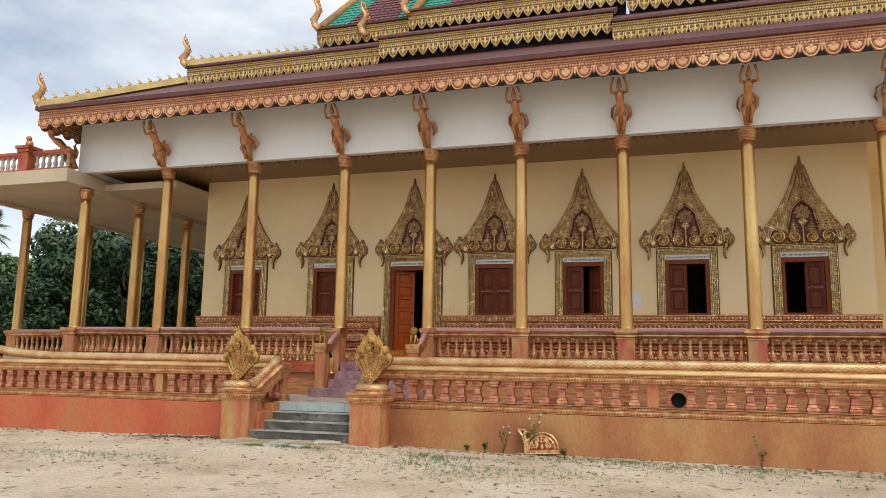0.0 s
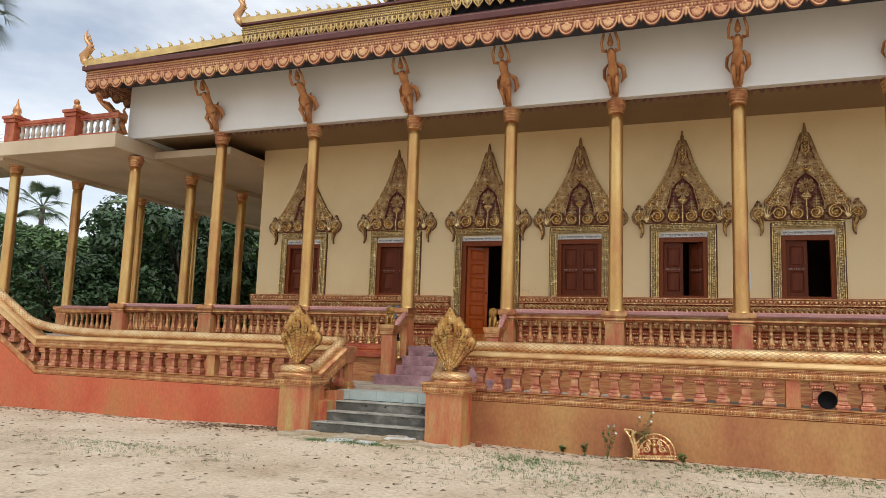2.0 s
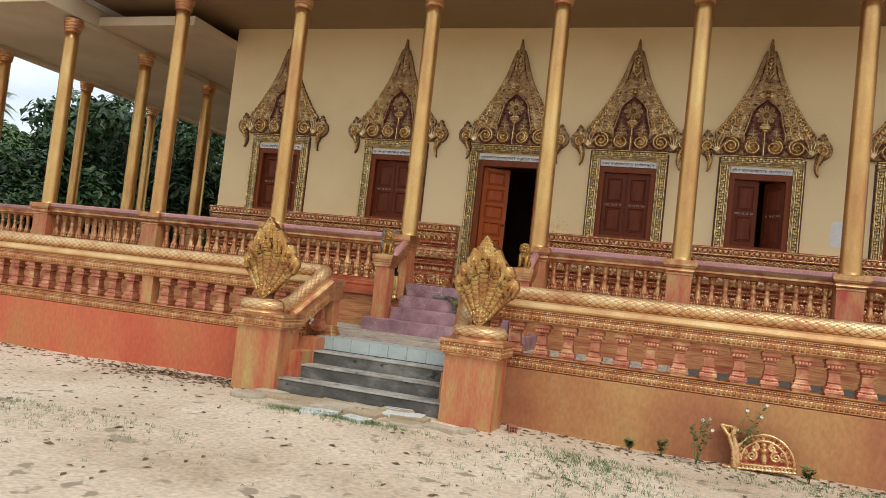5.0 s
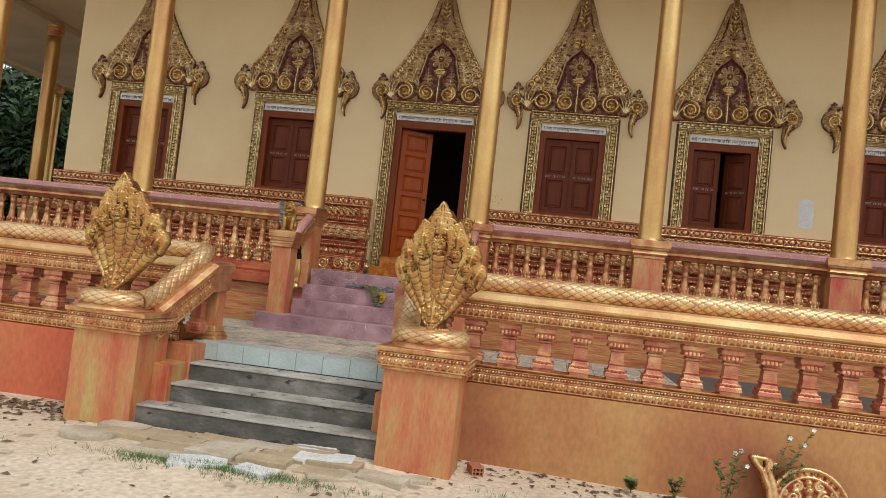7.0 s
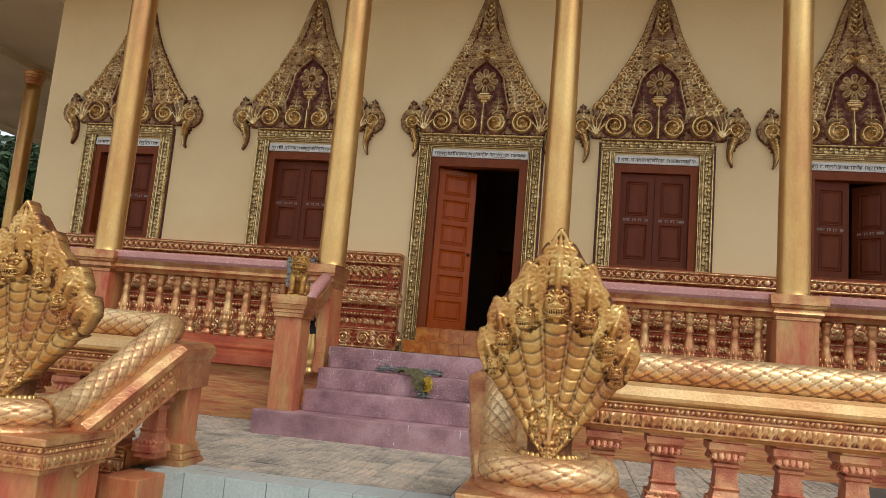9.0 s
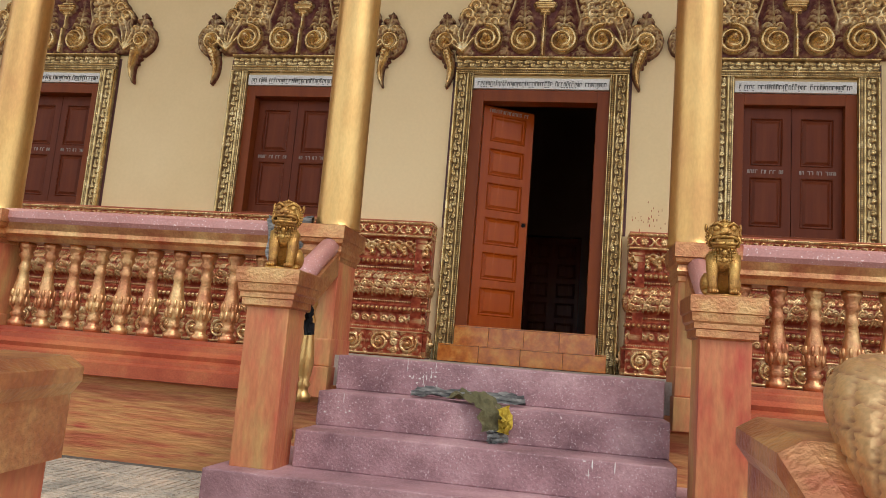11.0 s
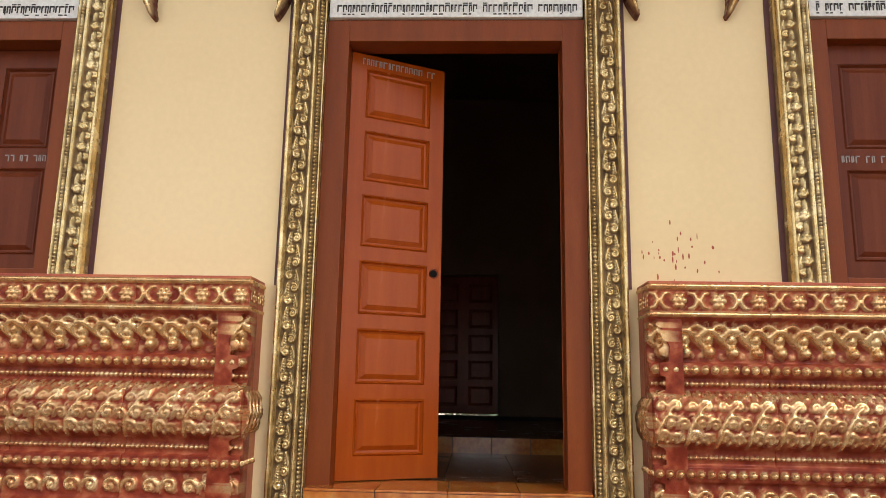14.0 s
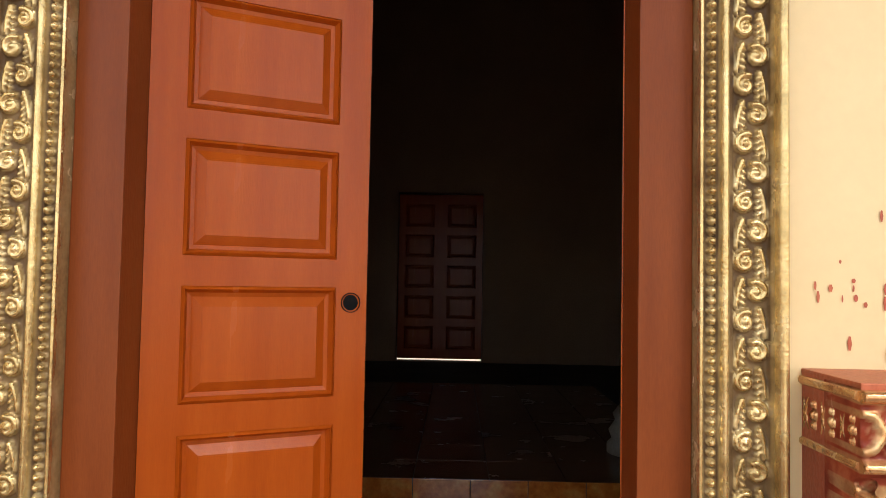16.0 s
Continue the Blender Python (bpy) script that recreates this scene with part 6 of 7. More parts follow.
M_BRACKET = material("copper_bracket_paint", [(0.40, 0.15, 0.06), (0.56, 0.25, 0.10), (0.66, 0.36, 0.15)], 8, 5, 0.42, 0.5, 0.3, 70, rand=1)
BRACKET = bracket_mesh()
for k, x in enumerate(COLS[1:-1] + [COLS[0] - 0.25, COLS[-1]]):
    ob = new("bracket_figure", BRACKET)
    ob.matrix_basis = pose(x, 17.20, BEAM_Z - 0.02 if x > -16 else BEAM_Z + 0.12, 0, 0, 0 if x > -16 else -48) @ Matrix.Diagonal((1, 1.25, 1.02, 1))
    tagged(ob, "copper-gold winged figure bracing the eaves above a column", "bracket", "eaves brackets")


# ---- eaves boards ----
def scallop_strip(n):
    """Carved board with hanging half-round lobes and small drops; one unit is 0.42 wide. z from 0 at the lobes' lowest point to 0.55."""
    L = 0.42
    d = [stroke([(0, 0.53), (L, 0.53)], 0.022, 0.022), stroke([(0, 0.40), (L, 0.40)], 0.014, 0.014), stroke([(0, 0.285), (L, 0.285)], 0.012, 0.012)]
    d += [dots(0, L, 0.34, 0.030, 6), dots(0, L, 0.465, 0.024, 10)]
    t = np.linspace(math.pi, 2 * math.pi, 20)
    d += [stroke(np.stack([L / 2 + 0.165 * np.cos(t), 0.27 + 0.235 * np.sin(t)], 1), 0.018, 0.018)]
    for a in np.linspace(1.12 * math.pi, 1.88 * math.pi, 7):
        d.append(stroke([(L / 2, 0.26), (L / 2 + 0.10 * math.cos(a), 0.26 + 0.15 * math.sin(a))], 0.012, 0.024))
    d += [np.array([[L / 2, 0.25, 0.035]]), stroke([(0, 0.27), (0, 0.10)], 0.035, 0.012), stroke([(L, 0.27), (L, 0.10)], 0.035, 0.012)]
    xs, ys, h = relief_grid(0, L, 0, 0.56, 0.0155, cat(d), 1.0, True)
    h = np.concatenate([np.tile(h[:, :-1], (1, n)), h[:, :1]], 1)
    xs = np.linspace(0, n * L, h.shape[1])
    hc = 0.25 * (h[:-1, :-1] + h[:-1, 1:] + h[1:, 1:] + h[1:, :-1])
    X, Z = np.meshgrid(0.5 * (xs[1:] + xs[:-1]), 0.5 * (ys[1:] + ys[:-1]))
    u = (X % L) - L / 2
    keep = (Z > 0.27) | ((u / 0.18) ** 2 + ((Z - 0.27) / 0.255) ** 2 < 1) | (hc > 0.006)
    return relief_mesh("eaves_board", xs, ys, h, [M_CARVE4], 0.009, None, keep, skirt=0.05)


def drop_strip(n):
    """Carved board with pointed leaf drops; one unit is 0.30 wide, 0.6 tall."""
    L = 0.30
    d = [stroke([(0, 0.58), (L, 0.58)], 0.02, 0.02), stroke([(0, 0.44), (L, 0.44)], 0.014, 0.014), stroke([(0, 0.32), (L, 0.32)], 0.012, 0.012), dots(0, L, 0.51, 0.028, 6), dots(0, L, 0.38, 0.026, 5)]
    for s in (1, -1):
        d.append(stroke([(L / 2 + s * 0.13, 0.30), (L / 2 + s * 0.11, 0.16), (L / 2, 0.02)], 0.02, 0.014))
        d.append(curl(L / 2 + s * 0.055, 0.2, 0.075, 1.57 - s * 0.8, s))
    d += [stroke([(L / 2, 0.28), (L / 2, 0.06)], 0.03, 0.012)]
    xs, ys, h = relief_grid(0, L, 0, 0.6, 0.0165, cat(d), 1.0, True)
    h = np.concatenate([np.tile(h[:, :-1], (1, n)), h[:, :1]], 1)
    xs = np.linspace(0, n * L, h.shape[1])
    hc = 0.25 * (h[:-1, :-1] + h[:-1, 1:] + h[1:, 1:] + h[1:, :-1])
    X, Z = np.meshgrid(0.5 * (xs[1:] + xs[:-1]), 0.5 * (ys[1:] + ys[:-1]))
    u = np.abs((X % L) - L / 2)
    keep = (Z > 0.30) | (u < np.interp(Z, [0, 0.15, 0.3], [0.0, 0.115, 0.145])) | (hc > 0.006)
    return relief_mesh("eaves_board", xs, ys, h, [M_CARVE5], 0.009, None, keep, skirt=0.04)


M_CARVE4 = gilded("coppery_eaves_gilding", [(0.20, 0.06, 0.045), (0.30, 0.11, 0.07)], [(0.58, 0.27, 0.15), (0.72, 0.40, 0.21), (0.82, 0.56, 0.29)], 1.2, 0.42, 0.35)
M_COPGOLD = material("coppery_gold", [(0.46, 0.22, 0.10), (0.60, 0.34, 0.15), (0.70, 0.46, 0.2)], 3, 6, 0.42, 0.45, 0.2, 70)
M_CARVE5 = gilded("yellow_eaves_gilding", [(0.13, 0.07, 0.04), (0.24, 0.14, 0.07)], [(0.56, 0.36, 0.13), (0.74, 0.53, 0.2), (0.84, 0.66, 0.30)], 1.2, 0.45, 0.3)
M_YELGOLD = material("yellow_gold", [(0.44, 0.29, 0.11), (0.58, 0.41, 0.16), (0.68, 0.52, 0.22)], 3, 6, 0.42, 0.45, 0.2, 70)
FZ = 7.86
eb = thing("fascia", "carved coppery gilded eaves board with scalloped lobes", "eaves", kind="structure")
n = round(25.15 / 0.42)
part("eaves_board", scallop_strip(n), None, eb, "", pose(-16.95, FASCIA_Y, FZ) @ Matrix.Diagonal((25.15 / (n * 0.42), 1, 1, 1)))
n2 = 26
part("eaves_board", scallop_strip(n2), None, eb, "", pose(-16.95, FASCIA_Y + n2 * 0.42, FZ, 0, 0, -90))


# ---- roof tiers ----
def crest_row(parent, a, b, n):
    """Little flame crests along a hip from a to b."""
    a, b = Vector(a), Vector(b)
    bm = B()
    dirn = (b - a).normalized()
    tube(bm, [(0, 0, 0), (-0.02, 0, 0.07), (0.02, 0, 0.13), (0.09, 0, 0.17)], [0.07, 0.075, 0.05, 0.01], 6, 0.5)
    me = mesh_of(bm, "crest", M_YELGOLD, True)
    yaw = math.degrees(math.atan2(dirn.y, dirn.x))
    for i in range(n):
        q = a.lerp(b, (i + 0.5) / n)
        part("crest", me, None, parent, m=pose(q.x, q.y, q.z + 0.10, 0, 0, yaw + 180))
    bm = B()
    side = Vector((-dirn.y, dirn.x, 0)).normalized()
    up = side.cross(dirn) * -1
    if up.z < 0:
        up = -up
    vs = [bm.verts.new(p + side * x + up * z) for p in (a, b) for x, z in ((-0.16, -0.1), (-0.16, 0.05), (-0.08, 0.11), (0.08, 0.11), (0.16, 0.05), (0.16, -0.1))]
    for i in range(6):
        bm.faces.new((vs[i], vs[(i + 1) % 6], vs[6 + (i + 1) % 6], vs[6 + i]))
    bm.faces.new(vs[:6])
    bm.faces.new(vs[6:][::-1])
    part("hip_ridge", bm, M_YELGOLD, parent, "gilded hip ridge")


def finial(x, y, z, h, turn=0):
    bm = B()
    tube(bm, [(0.10, 0, -0.08), (-0.04, 0, 0.05 * h), (-0.10, 0, 0.2 * h), (0.03, 0, 0.38 * h), (0.06, 0, 0.52 * h), (-0.06, 0, 0.68 * h), (-0.10, 0, 0.82 * h), (-0.05, 0, h)],
         [0.13, 0.13, 0.12, 0.10, 0.10, 0.08, 0.045, 0.006], 10, 0.55)
    for k in range(5):
        tube(bm, [(0.06 - 0.03 * k, 0, (0.35 + 0.1 * k) * h), (0.17 - 0.04 * k, 0, (0.42 + 0.1 * k) * h), (0.13 - 0.04 * k, 0, (0.50 + 0.1 * k) * h)], [0.05, 0.04, 0.008], 6, 0.5)
    ball(bm, (-0.16, 0, 0.22 * h), 0.06, 8, (1.3, 0.8, 0.8))
    return solid("roof_finial", bm, M_COPGOLD, "copper-gold flame-shaped serpent finial on the roof corner", "finial", "roof finials", m=pose(x, y, z, 0, 0, turn), smooth=True)


def tier(name, xa, xb, y, z, mat_top, hip=None):
    """A carved board from xa to xb at depth y, its lower points at z, with its roof edge."""
    t = thing(name, "carved gilded eaves board of an upper roof tier", "roof", group="roof tiers", kind="structure")
    n = round((xb - xa) / 0.30)
    part("eaves_board", drop_strip(n), None, t, "", pose(xa, y, z) @ Matrix.Diagonal(((xb - xa) / (n * 0.30), 1, 1, 1)))
    bm = B()
    sweep(bm, [(y - 0.10, z + 0.60), (y - 0.10, z + 0.66), (y + 2.0, z + 1.75), (y + 2.0, z + 1.6), (y + 0.1, z + 0.58)], xa - 0.02, xb + 0.02)
    part("roof_edge", bm, mat_top, t)
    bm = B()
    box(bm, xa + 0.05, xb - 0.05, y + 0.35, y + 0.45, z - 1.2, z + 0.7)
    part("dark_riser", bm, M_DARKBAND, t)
    return t


lower = thing("roof_lower", "dark red lower roof slope with a gilded hip", "roof", kind="structure")
bm = B()
hx, hy, hz = -16.98, 15.92, 8.46
tx, ty, tz = -13.95, 18.75, 10.0
vs = [bm.verts.new(v) for v in ((hx, hy, hz), (8.3, hy, hz), (8.3, ty, tz), (tx, ty, tz), (hx, 30, hz), (tx, 30, tz), (hx, hy, hz - 0.06), (8.3, hy, hz - 0.06), (hx, 30, hz - 0.06))]
for f in ((0, 1, 2, 3), (0, 3, 5, 4), (6, 7, 1, 0), (8, 6, 0, 4)):
    bm.faces.new([vs[i] for i in f])
part("slope", bm, M_ROOFEDGE, lower)
bm = B()
sweep(bm, [(hy - 0.05, hz - 0.06), (hy - 0.06, hz + 0.05), (hy + 0.15, hz + 0.16), (hy + 0.2, hz - 0.06)], hx, 8.3)
part("edge_tiles", bm, M_ROOFEDGE, lower)
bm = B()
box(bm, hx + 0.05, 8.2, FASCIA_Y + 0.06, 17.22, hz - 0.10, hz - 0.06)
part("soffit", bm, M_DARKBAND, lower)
crest_row(lower, (hx, hy + 0.02, hz + 0.10), (tx, ty, tz + 0.12), 15)
finial(hx + 0.05, hy + 0.03, hz + 0.16, 0.95, 20)

TA = tier("roof_tier_a", -14.0, -7.62, 18.5, 9.76, M_ROOFEDGE)
crest_row(TA, (-14.0, 18.48, 10.50), (-10.4, 20.2, 11.22), 14)
finial(-14.05, 18.45, 10.50, 1.0, 15)
TB = tier("roof_tier_b", -7.62, -1.15, 18.4, 9.92, M_ROOFEDGE)
TC = tier("roof_tier_c", -1.15, 8.2, 18.0, 9.45, M_ROOFEDGE)
TD = tier("roof_tier_d", -10.4, -7.3, 20.0, 11.25, M_ROOFEDGE)
finial(-10.4, 19.95, 11.95, 1.25, 10)
finial(-8.75, 19.9, 11.55, 1.15, 10)
TE = tier("roof_tier_e", -7.3, -0.85, 19.9, 11.42, M_ROOFEDGE)
finial(-7.35, 19.85, 12.05, 1.2, 10)
TF = tier("roof_tier_f", -0.85, 8.2, 19.6, 11.05, M_ROOFEDGE)


def tiled_slope(name, label, x0, x1, lean, z0, z1, y0, y1, mat, parent):
    """Courses of overlapping tiles; the slope's ends shift by lean towards the top."""
    V, F = [], []
    rows = 34
    for r in range(rows):
        f0, f1 = r / rows, (r + 1.25) / rows
        a, b = x0 + lean[0] * f0, x1 + lean[1] * f0
        n = max(1, round((b - a) / 0.2))
        for i in range(n):
            u0, u1 = a + (b - a) * i / n + 0.004, a + (b - a) * (i + 1) / n - 0.004
            um = 0.5 * (u0 + u1)
            ya, yb = y0 + (y1 - y0) * f0, y0 + (y1 - y0) * f1
            za, zb = z0 + (z1 - z0) * f0, z0 + (z1 - z0) * f1
            k = len(V)
            V += [(u0, ya + 0.01, za + 0.05), (um, ya - 0.03, za + 0.02), (u1, ya + 0.01, za + 0.05), (u1, yb, zb), (u0, yb, zb), (um, ya + 0.02, za - 0.02)]
            F += [(k, k + 1, k + 2, k + 3, k + 4), (k, k + 5, k + 1), (k + 1, k + 5, k + 2)]
    me = bpy.data.meshes.new(name)
    me.from_pydata(V, [], F)
    me.materials.append(mat)
    return tagged(part(name, me, None, parent, label), kind="stuff")


upper = thing("roof_upper", "steep upper roof of maroon and green tiles", "roof", kind="structure")
bm = B()
vs = [bm.verts.new(v) for v in ((-10.3, 20.2, 11.9), (8.2, 20.2, 11.9), (8.2, 23.4, 16.5), (-7.6, 23.4, 16.5), (-10.3, 27, 11.9), (-7.6, 24, 16.5))]
bm.faces.new(vs[:4])
bm.faces.new((vs[0], vs[3], vs[5], vs[4]))
part("roof_deck", bm, M_ROOFEDGE, upper)
slope = dict(z0=12.0, z1=16.6, y0=20.12, y1=23.32)
tiled_slope("green_tiles", "green glazed tiles", -10.25, -9.35, (2.7, 2.7), mat=M_ROOFGREEN, parent=upper, **slope)
tiled_slope("maroon_tiles", "maroon tiles", -9.35, -7.75, (2.7, 1.2), mat=M_ROOFRED, parent=upper, **slope)
tiled_slope("green_tiles", "green glazed tiles", -7.75, -7.15, (1.2, 1.2), mat=M_ROOFGREEN, parent=upper, **slope)
tiled_slope("green_tiles", "green glazed tiles", -7.15, -6.2, (1.2, 1.2), mat=M_ROOFGREEN, parent=upper, **slope)
tiled_slope("maroon_tiles", "maroon tiles", -6.2, 8.0, (1.2, 0.0), mat=M_ROOFRED, parent=upper, **slope)
bm = B()
tube(bm, [(-10.28, 20.1, 12.02), (-7.58, 23.3, 16.6)], [0.13, 0.13], 8)
part("hip_ridge", bm, M_COPGOLD, upper, "copper-gold hip ridge", smooth=True)
bm = B()
tube(bm, [(-7.2, 20.02, 12.05), (-6.0, 23.2, 16.6)], [0.13, 0.13], 8)
part("hip_ridge", bm, M_COPGOLD, upper, "copper-gold hip ridge", smooth=True)


# ---- porch slab with its roof balustrade ----
bm = B()
box(bm, -20.95, -16.28, 16.5, 30.0, 6.46, 6.86, 0.02)
box(bm, -33.0, -20.95, 16.5, 18.75, 6.46, 6.862, 0.02)
box(bm, -16.28, WALL_L, 18.0, 30.0, 6.50, 6.70)
solid("porch_slab", bm, M_SLAB, "pale flat concrete roof slab of the side porch", kind="structure")
bm = B()
box(bm, -20.75, -20.45, 16.6, 30, 6.36, 6.46)
box(bm, -16.6, -16.3, 17.5, 30, 6.36, 6.46)
solid("porch_beams", bm, M_SLAB, "pale painted beams under the porch slab", kind="structure")


def porch_rail(x0, x1, y):
    r = thing("roof_balustrade", "brown balustrade with pale balusters on the porch roof", "balustrade", group="porch roof balustrades")
    bm = B()
    box(bm, x0, x1, y - 0.10, y + 0.10, 7.38, 7.48, 0.01)
    box(bm, x0, x1, y - 0.08, y + 0.08, 7.33, 7.38, 0.005)
    part("top_rail", bm, M_RED, r)
    bm = B()
    box(bm, x0, x1, y - 0.10, y + 0.10, 6.86, 6.95, 0.01)
    part("kerb", bm, M_RED, r)
    n = round((x1 - x0) / 0.22)
    for i in range(n):
        part("baluster", PALE, None, r, m=pose(x0 + (i + 0.5) * (x1 - x0) / n, y, 0))


bm = B()
lathe(bm, vase(6.95, 7.33, 0.065), 0, 0, 12)
PALE = mesh_of(bm, "baluster", M_BALW, True)
porch_rail(-20.1, -18.2, 16.75)
porch_rail(-17.75, -16.4, 16.75)


def roof_pier(x, y, pointed):
    r = thing("roof_pier", "red-brown pier with a small carved finial on the porch roof", "pier", pose(x, y, 0), group="porch roof piers")
    bm = B()
    box(bm, -0.18, 0.18, -0.18, 0.18, 6.862, 7.45, 0.01)
    box(bm, -0.22, 0.22, -0.22, 0.22, 7.45, 7.55, 0.01)
    box(bm, -0.26, 0.26, -0.26, 0.26, 7.55, 7.64, 0.01)
    part("body", bm, M_RED, r)
    bm = B()
    if pointed:
        lathe(bm, [(0.15, 7.64), (0.16, 7.70), (0.10, 7.76), (0.12, 7.82), (0.10, 7.92), (0.05, 8.0), (0.03, 8.1), (0.004, 8.22)], seg=14)
    else:
        ball(bm, (0, 0, 7.74), 0.11, 12, (1, 1, 1.1))
        ball(bm, (0, -0.03, 7.90), 0.085, 10)
    part("finial", bm, M_BRACKET, r, "pale gold carved finial", smooth=True)


roof_pier(-18.0, 16.75, False)
roof_pier(-20.3, 16.75, True)
roof_pier(-24.5, 16.75, True)


# ---- trees beyond the porch ----
def leaf_cloud(seed, n, rx, rz, size):
    """Leaves in clumps around uneven centres, in a crown rx wide and rz tall."""
    rng = np.random.default_rng(seed)
    k = 46
    c = rng.normal(size=(k, 3))
    c /= np.linalg.norm(c, axis=1)[:, None]
    c *= rng.uniform(0.35, 1.0, (k, 1)) ** 0.6
    c *= [rx, rx, rz]
    rad = rng.uniform(0.14, 0.34, k) * rx
    which = rng.integers(0, k, n)
    o = rng.normal(size=(n, 3))
    o /= np.linalg.norm(o, axis=1)[:, None]
    P = c[which] + o * (rad[which] * rng.uniform(0.5, 1.05, n) ** 0.7)[:, None] * [1, 1, 0.75]
    nrm = o + [0, 0, 0.6] + 0.5 * rng.normal(size=(n, 3))
    nrm /= np.linalg.norm(nrm, axis=1)[:, None]
    t = np.cross(nrm, rng.normal(size=(n, 3)))
    t /= np.linalg.norm(t, axis=1)[:, None]
    b = np.cross(nrm, t)
    s = (size * rng.uniform(0.6, 1.4, n))[:, None]
    V = np.stack([P - t * s, P + b * s * 0.45 + nrm * s * 0.12, P + t * s, P - b * s * 0.45 + nrm * s * 0.12], 1).reshape(-1, 3)
    F = np.arange(4 * n).reshape(n, 4)
    me = bpy.data.meshes.new("crown")
    me.from_pydata(V.tolist(), [], F.tolist())
    return me


def leafmat(name, cols):
    m = material(name, cols, 0.35, 4, 0.5, 0, 0, 30, fine=0.3)
    n, l = m.node_tree.nodes, m.node_tree.links
    b = n["Principled BSDF"]
    b.inputs["Subsurface Weight"].default_value = 0.0
    geo = n.new("ShaderNodeNewGeometry")
    hs = n.new("ShaderNodeHueSaturation")
    mr = n.new("ShaderNodeMapRange")
    mr.inputs[3].default_value, mr.inputs[4].default_value = 0.55, 1.5
    l.new(geo.outputs["Random Per Island"], mr.inputs[0])
    l.new(mr.outputs[0], hs.inputs["Value"])
    src = b.inputs["Base Color"].links[0].from_socket
    l.new(src, hs.inputs["Color"])
    l.new(hs.outputs[0], b.inputs["Base Color"])
    return m


M_LEAF = [leafmat("dark_green_foliage", [(0.02, 0.05, 0.015), (0.04, 0.085, 0.025)]), leafmat("mid_green_foliage", [(0.06, 0.13, 0.035), (0.12, 0.20, 0.06)]), leafmat("grey_green_foliage", [(0.08, 0.13, 0.06), (0.15, 0.20, 0.11)])]
M_BARK = material("grey_brown_bark", [(0.07, 0.055, 0.04), (0.14, 0.11, 0.085)], 4, 8, 0.9, 0, 0.8, 30, stretch=(2, 2, 0.4))
CROWNS = []
for k in range(3):
    me = leaf_cloud(11 + k, 9000, 3.0, 2.6 + 0.4 * k, 0.15)
    me.materials.append(M_LEAF[k])
    CROWNS.append(me)


def tree(x, y, h, r, kind, seed):
    t = thing("tree", ("dark leafy tree behind the temple porch", "green leafy tree behind the temple porch", "grey-green airy tree behind the temple porch")[kind], "tree", pose(x, y, -0.15), group="trees behind the porch")
    rng = random.Random(seed)
    bm = B()
    top = (rng.uniform(-0.4, 0.4), rng.uniform(-0.4, 0.4), h * 0.72)
    tube(bm, [(0, 0, 0), (0.1, 0, h * 0.2), (top[0] * 0.6, top[1] * 0.6, h * 0.45), top], [0.05 * r + 0.1, 0.04 * r + 0.08, 0.03 * r + 0.05, 0.03], 9)
    for i in range(7):
        a, f = rng.uniform(0, 6.28), rng.uniform(0.3, 0.6)
        q = (top[0] * f, top[1] * f, h * f)
        L = r * rng.uniform(0.5, 0.9)
        tube(bm, [q, (q[0] + 0.5 * L * math.cos(a), q[1] + 0.5 * L * math.sin(a), q[2] + 0.4 * L), (q[0] + L * math.cos(a), q[1] + L * math.sin(a), q[2] + 0.65 * L)], [0.1, 0.06, 0.02], 6)
    part("trunk", bm, M_BARK, t, smooth=True)
    part("crown", CROWNS[kind], None, t, m=pose(0, 0, h * 0.62, 0, 0, rng.uniform(0, 360)) @ Matrix.Diagonal((r / 3.0, r / 3.0, h * 0.42 / 2.8, 1)))
    if h > 6:
        part("lower_crown", CROWNS[(kind + 1) % 3 if kind else 0], None, t, m=pose(rng.uniform(-1, 1), rng.uniform(-1, 1), h * 0.28, 0, 0, rng.uniform(0, 360)) @ Matrix.Diagonal((r / 3.6, r / 3.6, h * 0.26 / 2.8, 1)))


# nearer trees of the last row are added to block light from the porch
for i, (x, y, h, r, k) in enumerate(((-24.5, 29, 7.6, 3.4, 0), (-28.5, 31, 8.4, 3.2, 0), (-33, 30, 6.6, 3.4, 1), (-37.5, 27, 6.2, 3.2, 1), (-22, 36, 9.6, 4.0, 2), (-27, 40, 10.4, 4.4, 2), (-34, 42, 9.0, 4.6, 2),
                                     (-18, 41, 9.8, 4.0, 2), (-41, 36, 8.0, 4.2, 1), (-14, 46, 10.0, 4.4, 2), (-47, 33, 8.5, 4.2, 2), (-30, 26, 4.2, 2.4, 1), (-25.5, 25.5, 3.6, 2.2, 0), (-36, 34, 5.0, 3.4, 0),
                                     (-52, 42, 10, 5, 1), (-27, 24.5, 5.2, 2.6, 0), (-31, 22, 4.6, 2.6, 1), (-36, 23, 5.6, 3.0, 0), (-24, 33, 8.0, 3.2, 1), (-21.5, 31.5, 5.0, 2.8, 1), (-42, 45, 11, 5, 2), (-10, 52, 11, 5, 1), (-5, 58, 12, 5, 2), (-36, 25, 14, 2.2, 1))):
    tree(x, y, h, r, k, 50 + i)


